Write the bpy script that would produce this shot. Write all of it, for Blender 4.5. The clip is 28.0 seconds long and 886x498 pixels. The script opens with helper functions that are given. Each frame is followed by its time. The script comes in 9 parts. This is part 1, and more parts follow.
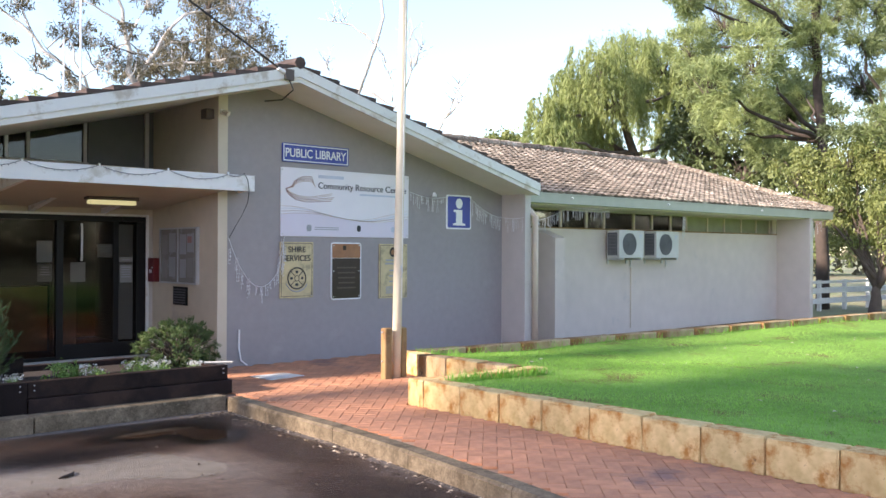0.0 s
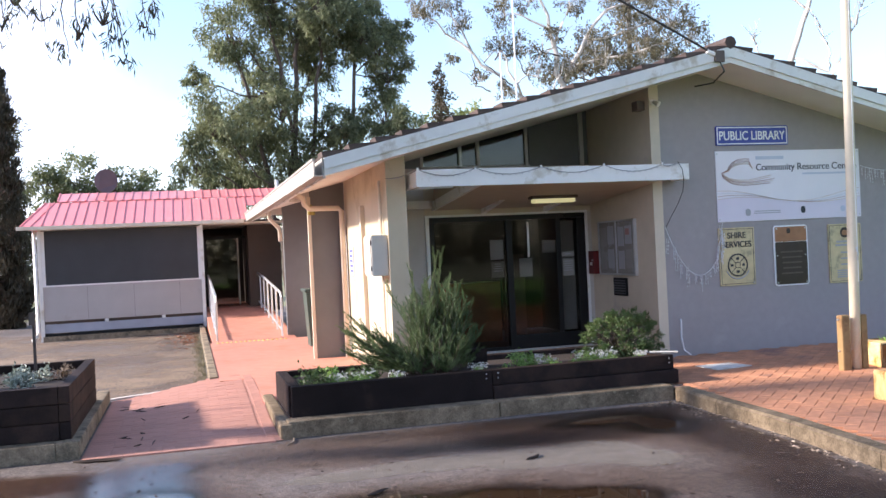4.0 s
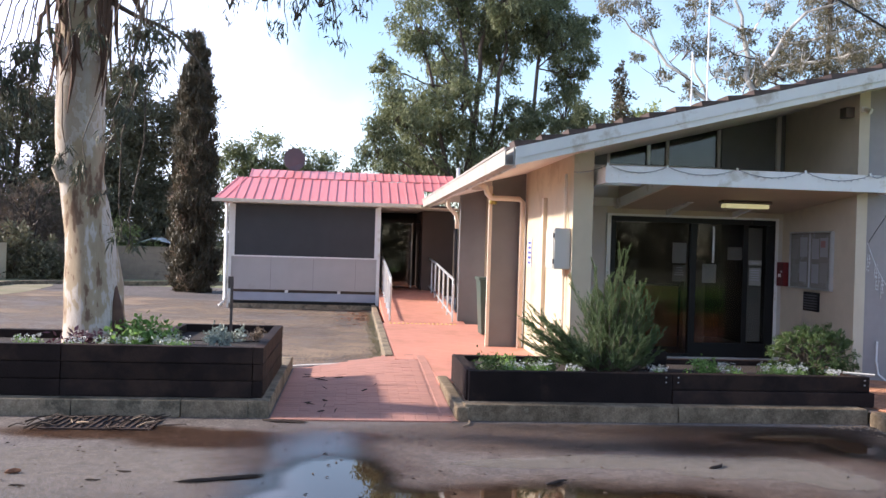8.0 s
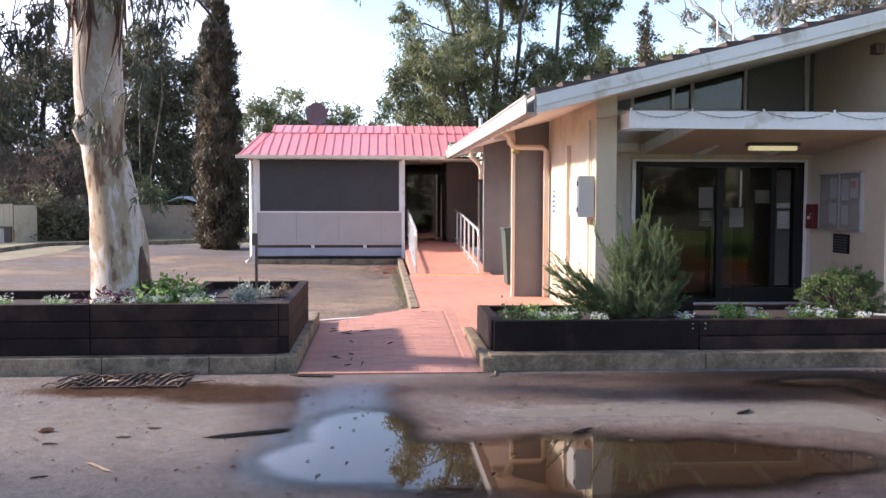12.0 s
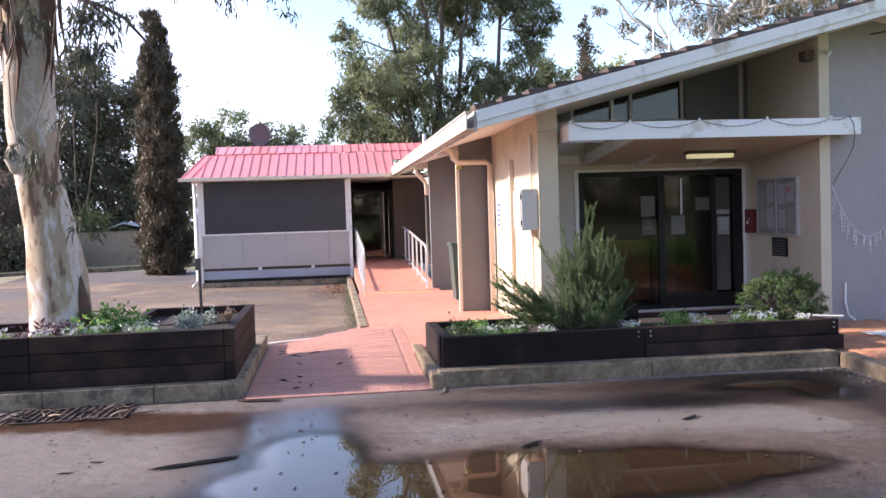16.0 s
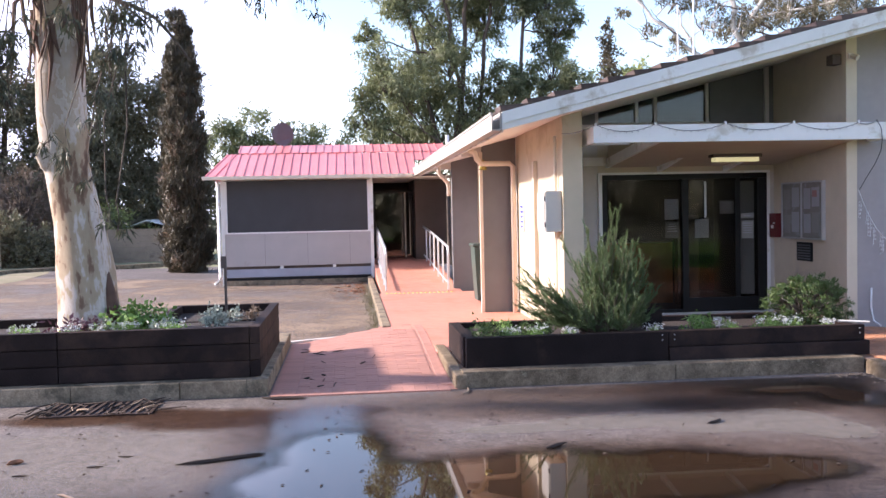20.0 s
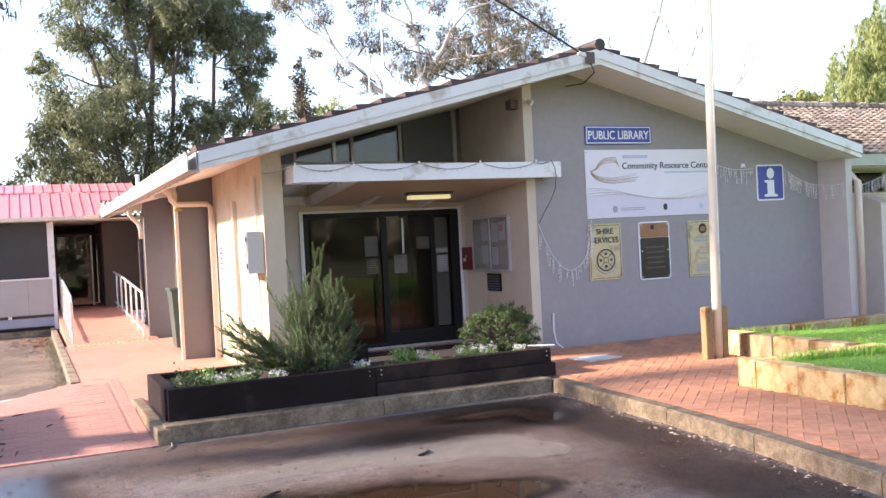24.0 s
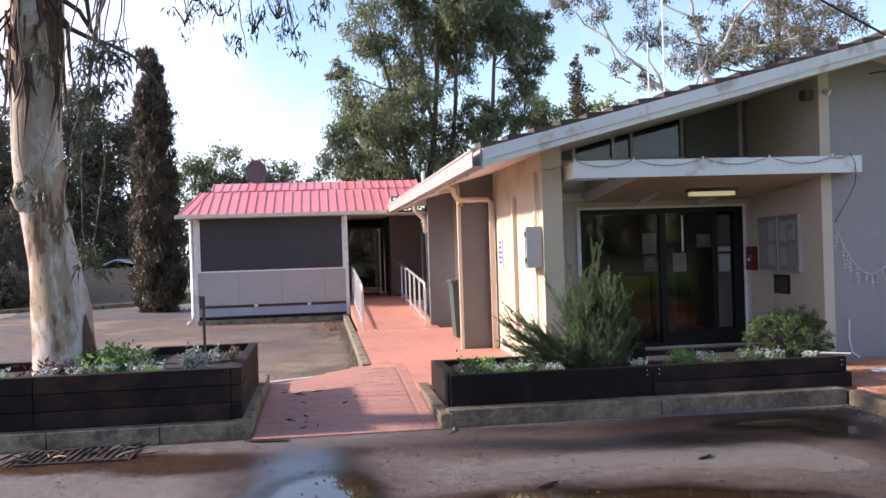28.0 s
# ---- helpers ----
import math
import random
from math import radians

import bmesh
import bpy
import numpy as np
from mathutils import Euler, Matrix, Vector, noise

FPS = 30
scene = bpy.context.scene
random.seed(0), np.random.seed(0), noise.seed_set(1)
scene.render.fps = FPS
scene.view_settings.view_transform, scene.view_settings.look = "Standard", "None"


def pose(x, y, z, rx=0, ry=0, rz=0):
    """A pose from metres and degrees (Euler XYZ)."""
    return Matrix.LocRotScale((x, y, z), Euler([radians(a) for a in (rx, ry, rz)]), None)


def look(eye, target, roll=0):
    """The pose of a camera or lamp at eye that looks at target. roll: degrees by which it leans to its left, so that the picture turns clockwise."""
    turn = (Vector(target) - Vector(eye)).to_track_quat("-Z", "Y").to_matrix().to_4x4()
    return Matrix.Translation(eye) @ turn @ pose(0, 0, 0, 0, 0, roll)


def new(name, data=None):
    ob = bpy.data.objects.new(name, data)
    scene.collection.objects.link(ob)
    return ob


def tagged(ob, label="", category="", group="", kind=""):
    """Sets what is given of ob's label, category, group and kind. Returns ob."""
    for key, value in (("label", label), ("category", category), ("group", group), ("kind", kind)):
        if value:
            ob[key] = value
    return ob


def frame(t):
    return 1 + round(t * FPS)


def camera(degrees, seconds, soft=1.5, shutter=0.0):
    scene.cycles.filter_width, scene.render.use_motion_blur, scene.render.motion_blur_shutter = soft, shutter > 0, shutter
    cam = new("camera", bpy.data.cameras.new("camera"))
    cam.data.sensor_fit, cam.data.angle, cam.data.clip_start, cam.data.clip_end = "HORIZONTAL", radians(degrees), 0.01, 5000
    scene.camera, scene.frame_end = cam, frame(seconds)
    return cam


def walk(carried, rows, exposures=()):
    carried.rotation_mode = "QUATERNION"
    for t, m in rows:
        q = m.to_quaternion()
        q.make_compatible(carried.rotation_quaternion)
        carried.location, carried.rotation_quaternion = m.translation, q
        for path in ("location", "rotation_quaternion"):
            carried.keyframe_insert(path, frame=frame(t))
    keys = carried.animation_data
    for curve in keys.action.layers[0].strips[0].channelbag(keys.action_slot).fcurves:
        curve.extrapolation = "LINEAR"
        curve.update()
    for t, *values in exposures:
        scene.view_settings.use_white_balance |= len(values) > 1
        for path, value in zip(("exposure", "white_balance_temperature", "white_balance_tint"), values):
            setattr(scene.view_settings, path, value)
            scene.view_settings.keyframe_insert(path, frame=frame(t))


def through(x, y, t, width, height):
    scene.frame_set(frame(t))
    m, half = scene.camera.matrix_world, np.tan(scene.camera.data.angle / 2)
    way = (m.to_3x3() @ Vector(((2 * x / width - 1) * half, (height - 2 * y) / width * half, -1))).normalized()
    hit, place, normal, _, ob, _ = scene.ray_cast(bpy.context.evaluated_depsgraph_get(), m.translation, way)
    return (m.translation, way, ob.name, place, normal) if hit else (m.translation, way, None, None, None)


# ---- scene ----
cam = camera(51.59, 28.0)
# seconds, place, yaw, pitch, roll
PATH = [
    (0.0, -5.890, -11.164, 1.587, -42.01, 0.12, 0.30),
    (0.5, -5.896, -11.157, 1.579, -45.72, 0.61, 0.08),
    (1.0, -5.886, -11.187, 1.584, -46.10, 1.05, -0.80),
    (1.5, -5.869, -11.186, 1.586, -46.39, 1.22, -1.46),
    (2.0, -5.886, -11.174, 1.588, -43.99, 0.99, -1.34),
    (2.5, -5.898, -11.140, 1.585, -37.81, 0.73, -2.35),
    (3.0, -5.918, -11.152, 1.591, -31.57, 0.54, -1.88),
    (3.5, -5.942, -11.152, 1.604, -24.25, 0.50, -2.55),
    (4.0, -6.001, -11.151, 1.615, -15.62, -0.06, -2.74),
    (4.5, -6.013, -11.127, 1.622, -6.96, -1.40, -3.31),
    (6.5, -6.267, -11.075, 1.558, -6.34, -4.37, -0.25),
    (7.0, -6.259, -11.107, 1.559, -6.39, -3.72, 0.38),
    (7.5, -6.256, -11.115, 1.563, -5.88, -2.70, 0.70),
    (8.0, -6.255, -11.107, 1.558, -5.55, -0.23, 1.71),
    (8.5, -6.232, -11.075, 1.558, -6.51, 0.58, 2.35),
    (9.0, -6.224, -11.041, 1.561, -7.34, 0.14, 2.06),
    (9.5, -6.204, -11.053, 1.560, -7.22, -0.10, 1.48),
    (10.0, -6.188, -11.046, 1.568, -6.73, -1.14, 1.51),
    (10.5, -6.188, -11.042, 1.564, -6.47, -1.66, -0.52),
    (11.0, -6.209, -11.045, 1.566, -5.20, -2.53, -0.93),
    (11.5, -6.201, -11.056, 1.558, -4.07, -3.19, -0.85),
    (12.0, -6.202, -11.067, 1.563, -3.89, -3.31, 0.15),
    (12.5, -6.201, -11.067, 1.566, -4.21, -3.34, 0.14),
    (14.5, -6.202, -11.101, 1.595, -2.60, -2.44, -1.73),
    (15.0, -6.188, -11.109, 1.598, -1.91, -2.49, -1.51),
    (15.5, -6.155, -11.081, 1.591, -5.51, -2.27, -1.18),
    (16.0, -6.142, -11.071, 1.583, -6.97, -2.40, -1.82),
    (16.5, -6.143, -11.071, 1.575, -6.41, -2.94, -1.82),
    (17.0, -6.137, -11.051, 1.583, -6.07, -3.61, -0.87),
    (17.5, -6.148, -11.050, 1.583, -5.79, -3.87, -1.38),
    (18.0, -6.140, -11.062, 1.588, -5.33, -3.85, -1.38),
    (18.5, -6.133, -11.073, 1.583, -5.43, -3.39, -2.05),
    (19.0, -6.144, -11.088, 1.584, -5.72, -3.09, -2.23),
    (19.5, -6.167, -11.092, 1.583, -5.67, -2.66, -2.51),
    (20.0, -6.205, -11.096, 1.585, -5.80, -2.32, -1.22),
    (20.5, -6.258, -11.086, 1.595, -6.71, -2.01, -0.50),
    (21.0, -6.262, -11.069, 1.586, -10.22, -1.14, -0.85),
    (21.5, -6.214, -11.079, 1.581, -17.67, 0.02, -0.38),
    (23.5, -6.241, -11.023, 1.619, -21.38, -1.01, -3.05),
    (24.0, -6.235, -11.006, 1.621, -24.53, -0.69, -2.92),
    (24.5, -6.257, -11.015, 1.618, -25.32, -0.31, -2.86),
    (25.0, -6.280, -11.015, 1.616, -22.94, -0.03, -2.67),
    (25.5, -6.307, -11.023, 1.611, -20.16, -0.24, -1.96),
    (26.0, -6.325, -11.022, 1.614, -15.23, -0.16, -1.15),
    (26.5, -6.333, -11.026, 1.617, -11.66, 0.37, -0.56),
    (27.0, -6.330, -11.051, 1.609, -9.60, 0.59, -1.54),
    (27.5, -6.327, -11.048, 1.604, -8.33, 0.85, -2.00),
    (28.0, -6.327, -11.026, 1.603, -7.72, -0.15, -1.84),
]
walk(cam, [(t, pose(x, y, z, 90 + pitch, 0, yaw) @ pose(0, 0, 0, 0, 0, roll)) for t, x, y, z, yaw, pitch, roll in PATH],
     exposures=[(0, 1.40, 6450, 15), (2, 1.12, 6300, 16), (4.5, 1.24, 6100, 15), (6.5, 1.18, 6150, 15), (8, 1.02, 6100, 14), (9, 0.82, 6050, 14), (10, 0.92, 6100, 15.5), (11, 1.10, 6150, 17), (15, 1.30, 6100, 19), (21, 1.42, 6100, 20), (23.5, 1.64, 6550, 20), (25, 1.66, 6500, 20), (26.2, 1.38, 6250, 20), (28, 0.90, 6100, 19)])

# ---- light ----
SUN_FROM = Vector((-1.0, 0.18, 0.50)).normalized()
world = bpy.data.worlds.new("sky")
scene.world = world
world.use_nodes = True
wn = world.node_tree
sky = wn.nodes.new("ShaderNodeTexSky")
sky.sky_type = "NISHITA"
sky.sun_disc = False
sky.sun_elevation = math.asin(SUN_FROM.z)
sky.sun_rotation = math.atan2(SUN_FROM.x, SUN_FROM.y)
sky.air_density, sky.dust_density, sky.ozone_density = 1.1, 0.2, 1.8
# thin bright cloud, thicker towards the sun
wtc = wn.nodes.new("ShaderNodeTexCoord")
wno = wn.nodes.new("ShaderNodeTexNoise")
wno.inputs["Scale"].default_value, wno.inputs["Detail"].default_value, wno.inputs["Roughness"].default_value = 2.2, 6, 0.55
wn.links.new(wtc.outputs["Generated"], wno.inputs["Vector"])
wdot = wn.nodes.new("ShaderNodeVectorMath")
wdot.operation = "DOT_PRODUCT"
wdot.inputs[1].default_value = (-0.98, 0.27, -1.30)
wn.links.new(wtc.outputs["Generated"], wdot.inputs[0])
wadd = wn.nodes.new("ShaderNodeMath")
wadd.operation = "MULTIPLY_ADD"
wadd.inputs[1].default_value = 0.55
wn.links.new(wdot.outputs["Value"], wadd.inputs[0])
wn.links.new(wno.outputs["Fac"], wadd.inputs[2])
wmap = wn.nodes.new("ShaderNodeMapRange")
wmap.interpolation_type = "SMOOTHSTEP"
wmap.inputs["From Min"].default_value, wmap.inputs["From Max"].default_value = 0.37, 0.80
wmap.inputs["To Min"].default_value, wmap.inputs["To Max"].default_value = 0.05, 1.0
wn.links.new(wadd.outputs[0], wmap.inputs["Value"])
wmix = wn.nodes.new("ShaderNodeMix")
wmix.data_type = "RGBA"
wmix.inputs["B"].default_value = (8.8, 9.2, 11.6, 1)
wn.links.new(wmap.outputs["Result"], wmix.inputs["Factor"])
wn.links.new(sky.outputs["Color"], wmix.inputs["A"])
wn.nodes["Background"].inputs["Strength"].default_value = 0.132
wn.links.new(wmix.outputs["Result"], wn.nodes["Background"].inputs["Color"])
sun = bpy.data.lights.new("sun", "SUN")
sun.energy, sun.angle, sun.color = 4.8, radians(3.5), (1.0, 0.88, 0.73)
sun_ob = new("sun", sun)
sun_ob.matrix_world = look(SUN_FROM * 60, (0, 0, 0))

# ---- materials ----
MATS = {}


def mat(name, color, rough=0.7, var=0.12, scale=6.0, big=0.6, bump=0.15, metal=0.0, fine=60.0, tint=None, blotch=0.0, spec=0.5, each=0.0, stain=None, wet=None, soft=0.1, speck=0.0, second=None):
    """A surface with fine grain, broad wear and relief; stain and second: (colour, share, size) for patches of dirt."""
    if name in MATS:
        return MATS[name]
    m = bpy.data.materials.new(name)
    MATS[name] = m
    m.use_nodes = True
    nt = m.node_tree
    b = nt.nodes["Principled BSDF"]
    tc = nt.nodes.new("ShaderNodeTexCoord")
    n1 = nt.nodes.new("ShaderNodeTexNoise")
    n1.inputs["Scale"].default_value = scale
    n1.inputs["Detail"].default_value = 5
    n2 = nt.nodes.new("ShaderNodeTexNoise")
    n2.inputs["Scale"].default_value = big
    n2.inputs["Detail"].default_value = 3
    n3 = nt.nodes.new("ShaderNodeTexNoise")
    n3.inputs["Scale"].default_value = fine
    n3.inputs["Detail"].default_value = 2
    for n in (n1, n2, n3):
        nt.links.new(tc.outputs["Object"], n.inputs["Vector"])
    add = nt.nodes.new("ShaderNodeMath")
    add.operation = "ADD"
    nt.links.new(n1.outputs["Fac"], add.inputs[0])
    nt.links.new(n2.outputs["Fac"], add.inputs[1])
    ramp = nt.nodes.new("ShaderNodeMapRange")
    ramp.inputs["From Min"].default_value, ramp.inputs["From Max"].default_value = 0.7, 1.3
    nt.links.new(add.outputs[0], ramp.inputs["Value"])
    mix = nt.nodes.new("ShaderNodeMix")
    mix.data_type = "RGBA"
    dark = [c * (1 - var) for c in color]
    light = [min(1, c * (1 + var)) for c in (tint or color)]
    mix.inputs["A"].default_value = (*dark, 1)
    mix.inputs["B"].default_value = (*light, 1)
    nt.links.new(ramp.outputs["Result"], mix.inputs["Factor"])
    out = mix.outputs["Result"]
    if stain:
        col, share, size = stain
        ns = nt.nodes.new("ShaderNodeTexNoise")
        ns.inputs["Scale"].default_value = size
        ns.inputs["Detail"].default_value = 6
        ns.inputs["Roughness"].default_value = 0.65
        nt.links.new(tc.outputs["Object"], ns.inputs["Vector"])
        sr = nt.nodes.new("ShaderNodeMapRange")
        sr.inputs["From Min"].default_value, sr.inputs["From Max"].default_value = 0.77 - share - soft / 2, 0.77 - share + soft / 2
        nt.links.new(ns.outputs["Fac"], sr.inputs["Value"])
        ms = nt.nodes.new("ShaderNodeMix")
        ms.data_type = "RGBA"
        nt.links.new(sr.outputs["Result"], ms.inputs["Factor"])
        nt.links.new(out, ms.inputs["A"])
        ms.inputs["B"].default_value = (*col, 1)
        out = ms.outputs["Result"]
        if wet is not None:
            rm = nt.nodes.new("ShaderNodeMapRange")
            rm.inputs["To Min"].default_value, rm.inputs["To Max"].default_value = rough, wet
            nt.links.new(sr.outputs["Result"], rm.inputs["Value"])
            nt.links.new(rm.outputs["Result"], b.inputs["Roughness"])
    if second:
        col, share, size = second
        n5 = nt.nodes.new("ShaderNodeTexNoise")
        n5.inputs["Scale"].default_value, n5.inputs["Detail"].default_value, n5.inputs["Roughness"].default_value = size, 7, 0.7
        nt.links.new(tc.outputs["Object"], n5.inputs["Vector"])
        r5 = nt.nodes.new("ShaderNodeMapRange")
        r5.inputs["From Min"].default_value, r5.inputs["From Max"].default_value = 0.77 - share - 0.03, 0.77 - share + 0.03
        nt.links.new(n5.outputs["Fac"], r5.inputs["Value"])
        m5 = nt.nodes.new("ShaderNodeMix")
        m5.data_type = "RGBA"
        nt.links.new(r5.outputs["Result"], m5.inputs["Factor"])
        nt.links.new(out, m5.inputs["A"])
        m5.inputs["B"].default_value = (*col, 1)
        out = m5.outputs["Result"]
    if speck:
        sp_ = nt.nodes.new("ShaderNodeMapRange")
        sp_.inputs["From Min"].default_value, sp_.inputs["From Max"].default_value = 0.3, 0.7
        sp_.inputs["To Min"].default_value, sp_.inputs["To Max"].default_value = 1 - speck, 1 + speck
        nt.links.new(n3.outputs["Fac"], sp_.inputs["Value"])
        hv = nt.nodes.new("ShaderNodeHueSaturation")
        nt.links.new(sp_.outputs["Result"], hv.inputs["Value"])
        nt.links.new(out, hv.inputs["Color"])
        out = hv.outputs["Color"]
    if each:
        oi = nt.nodes.new("ShaderNodeObjectInfo")
        ge = nt.nodes.new("ShaderNodeNewGeometry")
        su = nt.nodes.new("ShaderNodeMath")
        su.operation = "ADD"
        nt.links.new(oi.outputs["Random"], su.inputs[0])
        nt.links.new(ge.outputs["Random Per Island"], su.inputs[1])
        fr = nt.nodes.new("ShaderNodeMath")
        fr.operation = "FRACT"
        nt.links.new(su.outputs[0], fr.inputs[0])
        hs = nt.nodes.new("ShaderNodeHueSaturation")
        er = nt.nodes.new("ShaderNodeMapRange")
        er.inputs["To Min"].default_value, er.inputs["To Max"].default_value = 1 - each, 1 + each
        nt.links.new(fr.outputs[0], er.inputs["Value"])
        nt.links.new(er.outputs["Result"], hs.inputs["Value"])
        nt.links.new(out, hs.inputs["Color"])
        out = hs.outputs["Color"]
    nt.links.new(out, b.inputs["Base Color"])
    b.inputs["Roughness"].default_value = rough
    b.inputs["Metallic"].default_value = metal
    b.inputs["Specular IOR Level"].default_value = spec
    if bump:
        bp = nt.nodes.new("ShaderNodeBump")
        bp.inputs["Strength"].default_value = bump
        bp.inputs["Distance"].default_value = 0.01
        nt.links.new(n3.outputs["Fac"], bp.inputs["Height"])
        nt.links.new(bp.outputs["Normal"], b.inputs["Normal"])
    return m


def leaf_mat(name, color, other, rough=0.55, through=0.35, patch=1.3):
    """Leaves: each one of its own shade, sprays of older and younger growth, some light passing through."""
    if name in MATS:
        return MATS[name]
    m = bpy.data.materials.new(name)
    MATS[name] = m
    m.use_nodes = True
    nt = m.node_tree
    b = nt.nodes["Principled BSDF"]
    ge = nt.nodes.new("ShaderNodeNewGeometry")
    mix = nt.nodes.new("ShaderNodeMix")
    mix.data_type = "RGBA"
    mix.inputs["A"].default_value = (*color, 1)
    mix.inputs["B"].default_value = (*other, 1)
    tc = nt.nodes.new("ShaderNodeTexCoord")
    no = nt.nodes.new("ShaderNodeTexNoise")
    no.inputs["Scale"].default_value, no.inputs["Detail"].default_value = patch, 3
    nt.links.new(tc.outputs["Object"], no.inputs["Vector"])
    mr = nt.nodes.new("ShaderNodeMapRange")
    mr.inputs["From Min"].default_value, mr.inputs["From Max"].default_value = 0.36, 0.64
    nt.links.new(no.outputs["Fac"], mr.inputs["Value"])
    mf = nt.nodes.new("ShaderNodeMix")
    mf.inputs["Factor"].default_value = 0.55
    nt.links.new(ge.outputs["Random Per Island"], mf.inputs["A"])
    nt.links.new(mr.outputs["Result"], mf.inputs["B"])
    nt.links.new(mf.outputs["Result"], mix.inputs["Factor"])
    nt.links.new(mix.outputs["Result"], b.inputs["Base Color"])
    b.inputs["Roughness"].default_value = rough
    tr = nt.nodes.new("ShaderNodeBsdfTranslucent")
    nt.links.new(mix.outputs["Result"], tr.inputs["Color"])
    ms = nt.nodes.new("ShaderNodeMixShader")
    ms.inputs[0].default_value = through
    nt.links.new(b.outputs[0], ms.inputs[1])
    nt.links.new(tr.outputs[0], ms.inputs[2])
    nt.links.new(ms.outputs[0], nt.nodes["Material Output"].inputs["Surface"])
    return m


def bark_mat(name, cols, stretch=0.35, scale=2.6):
    """Shedding bark: tall patches of several colours with ragged edges and upright streaks."""
    m = bpy.data.materials.new(name)
    MATS[name] = m
    m.use_nodes = True
    nt = m.node_tree
    b = nt.nodes["Principled BSDF"]
    tc = nt.nodes.new("ShaderNodeTexCoord")
    mp = nt.nodes.new("ShaderNodeMapping")
    mp.inputs["Scale"].default_value = (1, 1, stretch)
    nt.links.new(tc.outputs["Object"], mp.inputs["Vector"])
    n1 = nt.nodes.new("ShaderNodeTexNoise")
    n1.inputs["Scale"].default_value, n1.inputs["Detail"].default_value, n1.inputs["Roughness"].default_value = scale, 7, 0.62
    n1.inputs["Distortion"].default_value = 0.6
    n2 = nt.nodes.new("ShaderNodeTexNoise")
    n2.inputs["Scale"].default_value, n2.inputs["Detail"].default_value = scale * 9, 3
    for n in (n1, n2):
        nt.links.new(mp.outputs["Vector"], n.inputs["Vector"])
    mx = nt.nodes.new("ShaderNodeMath")
    mx.operation = "MULTIPLY_ADD"
    mx.inputs[1].default_value, mx.inputs[2].default_value = 0.24, -0.12
    nt.links.new(n2.outputs["Fac"], mx.inputs[0])
    ad = nt.nodes.new("ShaderNodeMath")
    ad.operation = "ADD"
    nt.links.new(n1.outputs["Fac"], ad.inputs[0])
    nt.links.new(mx.outputs[0], ad.inputs[1])
    rp_ = nt.nodes.new("ShaderNodeValToRGB")
    el = rp_.color_ramp.elements
    for k, (pos_, c) in enumerate(cols):
        e = el[k] if k < 2 else el.new(pos_)
        e.position, e.color = pos_, (*c, 1)
    nt.links.new(ad.outputs[0], rp_.inputs["Fac"])
    nt.links.new(rp_.outputs["Color"], b.inputs["Base Color"])
    b.inputs["Roughness"].default_value = 0.85
    b.inputs["Specular IOR Level"].default_value = 0.25
    bp = nt.nodes.new("ShaderNodeBump")
    bp.inputs["Strength"].default_value, bp.inputs["Distance"].default_value = 0.5, 0.03
    nt.links.new(ad.outputs[0], bp.inputs["Height"])
    nt.links.new(bp.outputs["Normal"], b.inputs["Normal"])
    return m


def glass_mat(name, color, rough=0.02, ior=1.33):
    """Window glass: a clear mirror-like pane that lets part of the light through."""
    if name in MATS:
        return MATS[name]
    m = bpy.data.materials.new(name)
    MATS[name] = m
    m.use_nodes = True
    nt = m.node_tree
    gl = nt.nodes.new("ShaderNodeBsdfGlossy")
    gl.inputs["Roughness"].default_value = rough
    gl.inputs["Color"].default_value = (0.9, 0.9, 0.9, 1)
    tp = nt.nodes.new("ShaderNodeBsdfTransparent")
    tp.inputs["Color"].default_value = (*color, 1)
    fr = nt.nodes.new("ShaderNodeFresnel")
    fr.inputs["IOR"].default_value = ior
    ms = nt.nodes.new("ShaderNodeMixShader")
    nt.links.new(fr.outputs[0], ms.inputs[0])
    nt.links.new(tp.outputs[0], ms.inputs[1])
    nt.links.new(gl.outputs[0], ms.inputs[2])
    nt.links.new(ms.outputs[0], nt.nodes["Material Output"].inputs["Surface"])
    return m


M_GREY = mat("grey_render", (0.318, 0.288, 0.292), 0.75, 0.06, 9, 0.5, 0.12, fine=140, stain=((0.35, 0.317, 0.32), 0.12, 1.6))
M_CREAM = mat("cream_paint", (0.58, 0.50, 0.39), 0.7, 0.06, 5, 0.5, 0.12, fine=120, stain=((0.50, 0.43, 0.36), 0.14, 1.3))
M_BEIGE = mat("beige_paint", (0.55, 0.50, 0.46), 0.7, 0.06, 5, 0.5, 0.12, fine=120)
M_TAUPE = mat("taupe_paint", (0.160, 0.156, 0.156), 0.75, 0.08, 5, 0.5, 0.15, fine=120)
M_WING = mat("pale_render", (0.64, 0.55, 0.49), 0.8, 0.05, 4, 0.5, 0.15, fine=130, stain=((0.50, 0.45, 0.42), 0.1, 0.9))
M_WHITE = mat("white_paint", (0.78, 0.77, 0.76), 0.5, 0.05, 6, 0.7, 0.05, stain=((0.58, 0.54, 0.48), 0.16, 3.0))
M_GUTTER = mat("gutter_enamel", (0.37, 0.345, 0.31), 0.5, 0.06, 5, 0.8, 0.04, stain=((0.32, 0.285, 0.24), 0.18, 2.0))
M_SIDE = mat("buttery_paint", (0.52, 0.44, 0.315), 0.75, 0.07, 5, 0.5, 0.15, fine=120, stain=((0.43, 0.35, 0.24), 0.16, 1.4))
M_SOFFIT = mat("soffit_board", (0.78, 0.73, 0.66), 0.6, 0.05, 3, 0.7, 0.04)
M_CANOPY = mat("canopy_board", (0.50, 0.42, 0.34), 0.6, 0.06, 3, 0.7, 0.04)
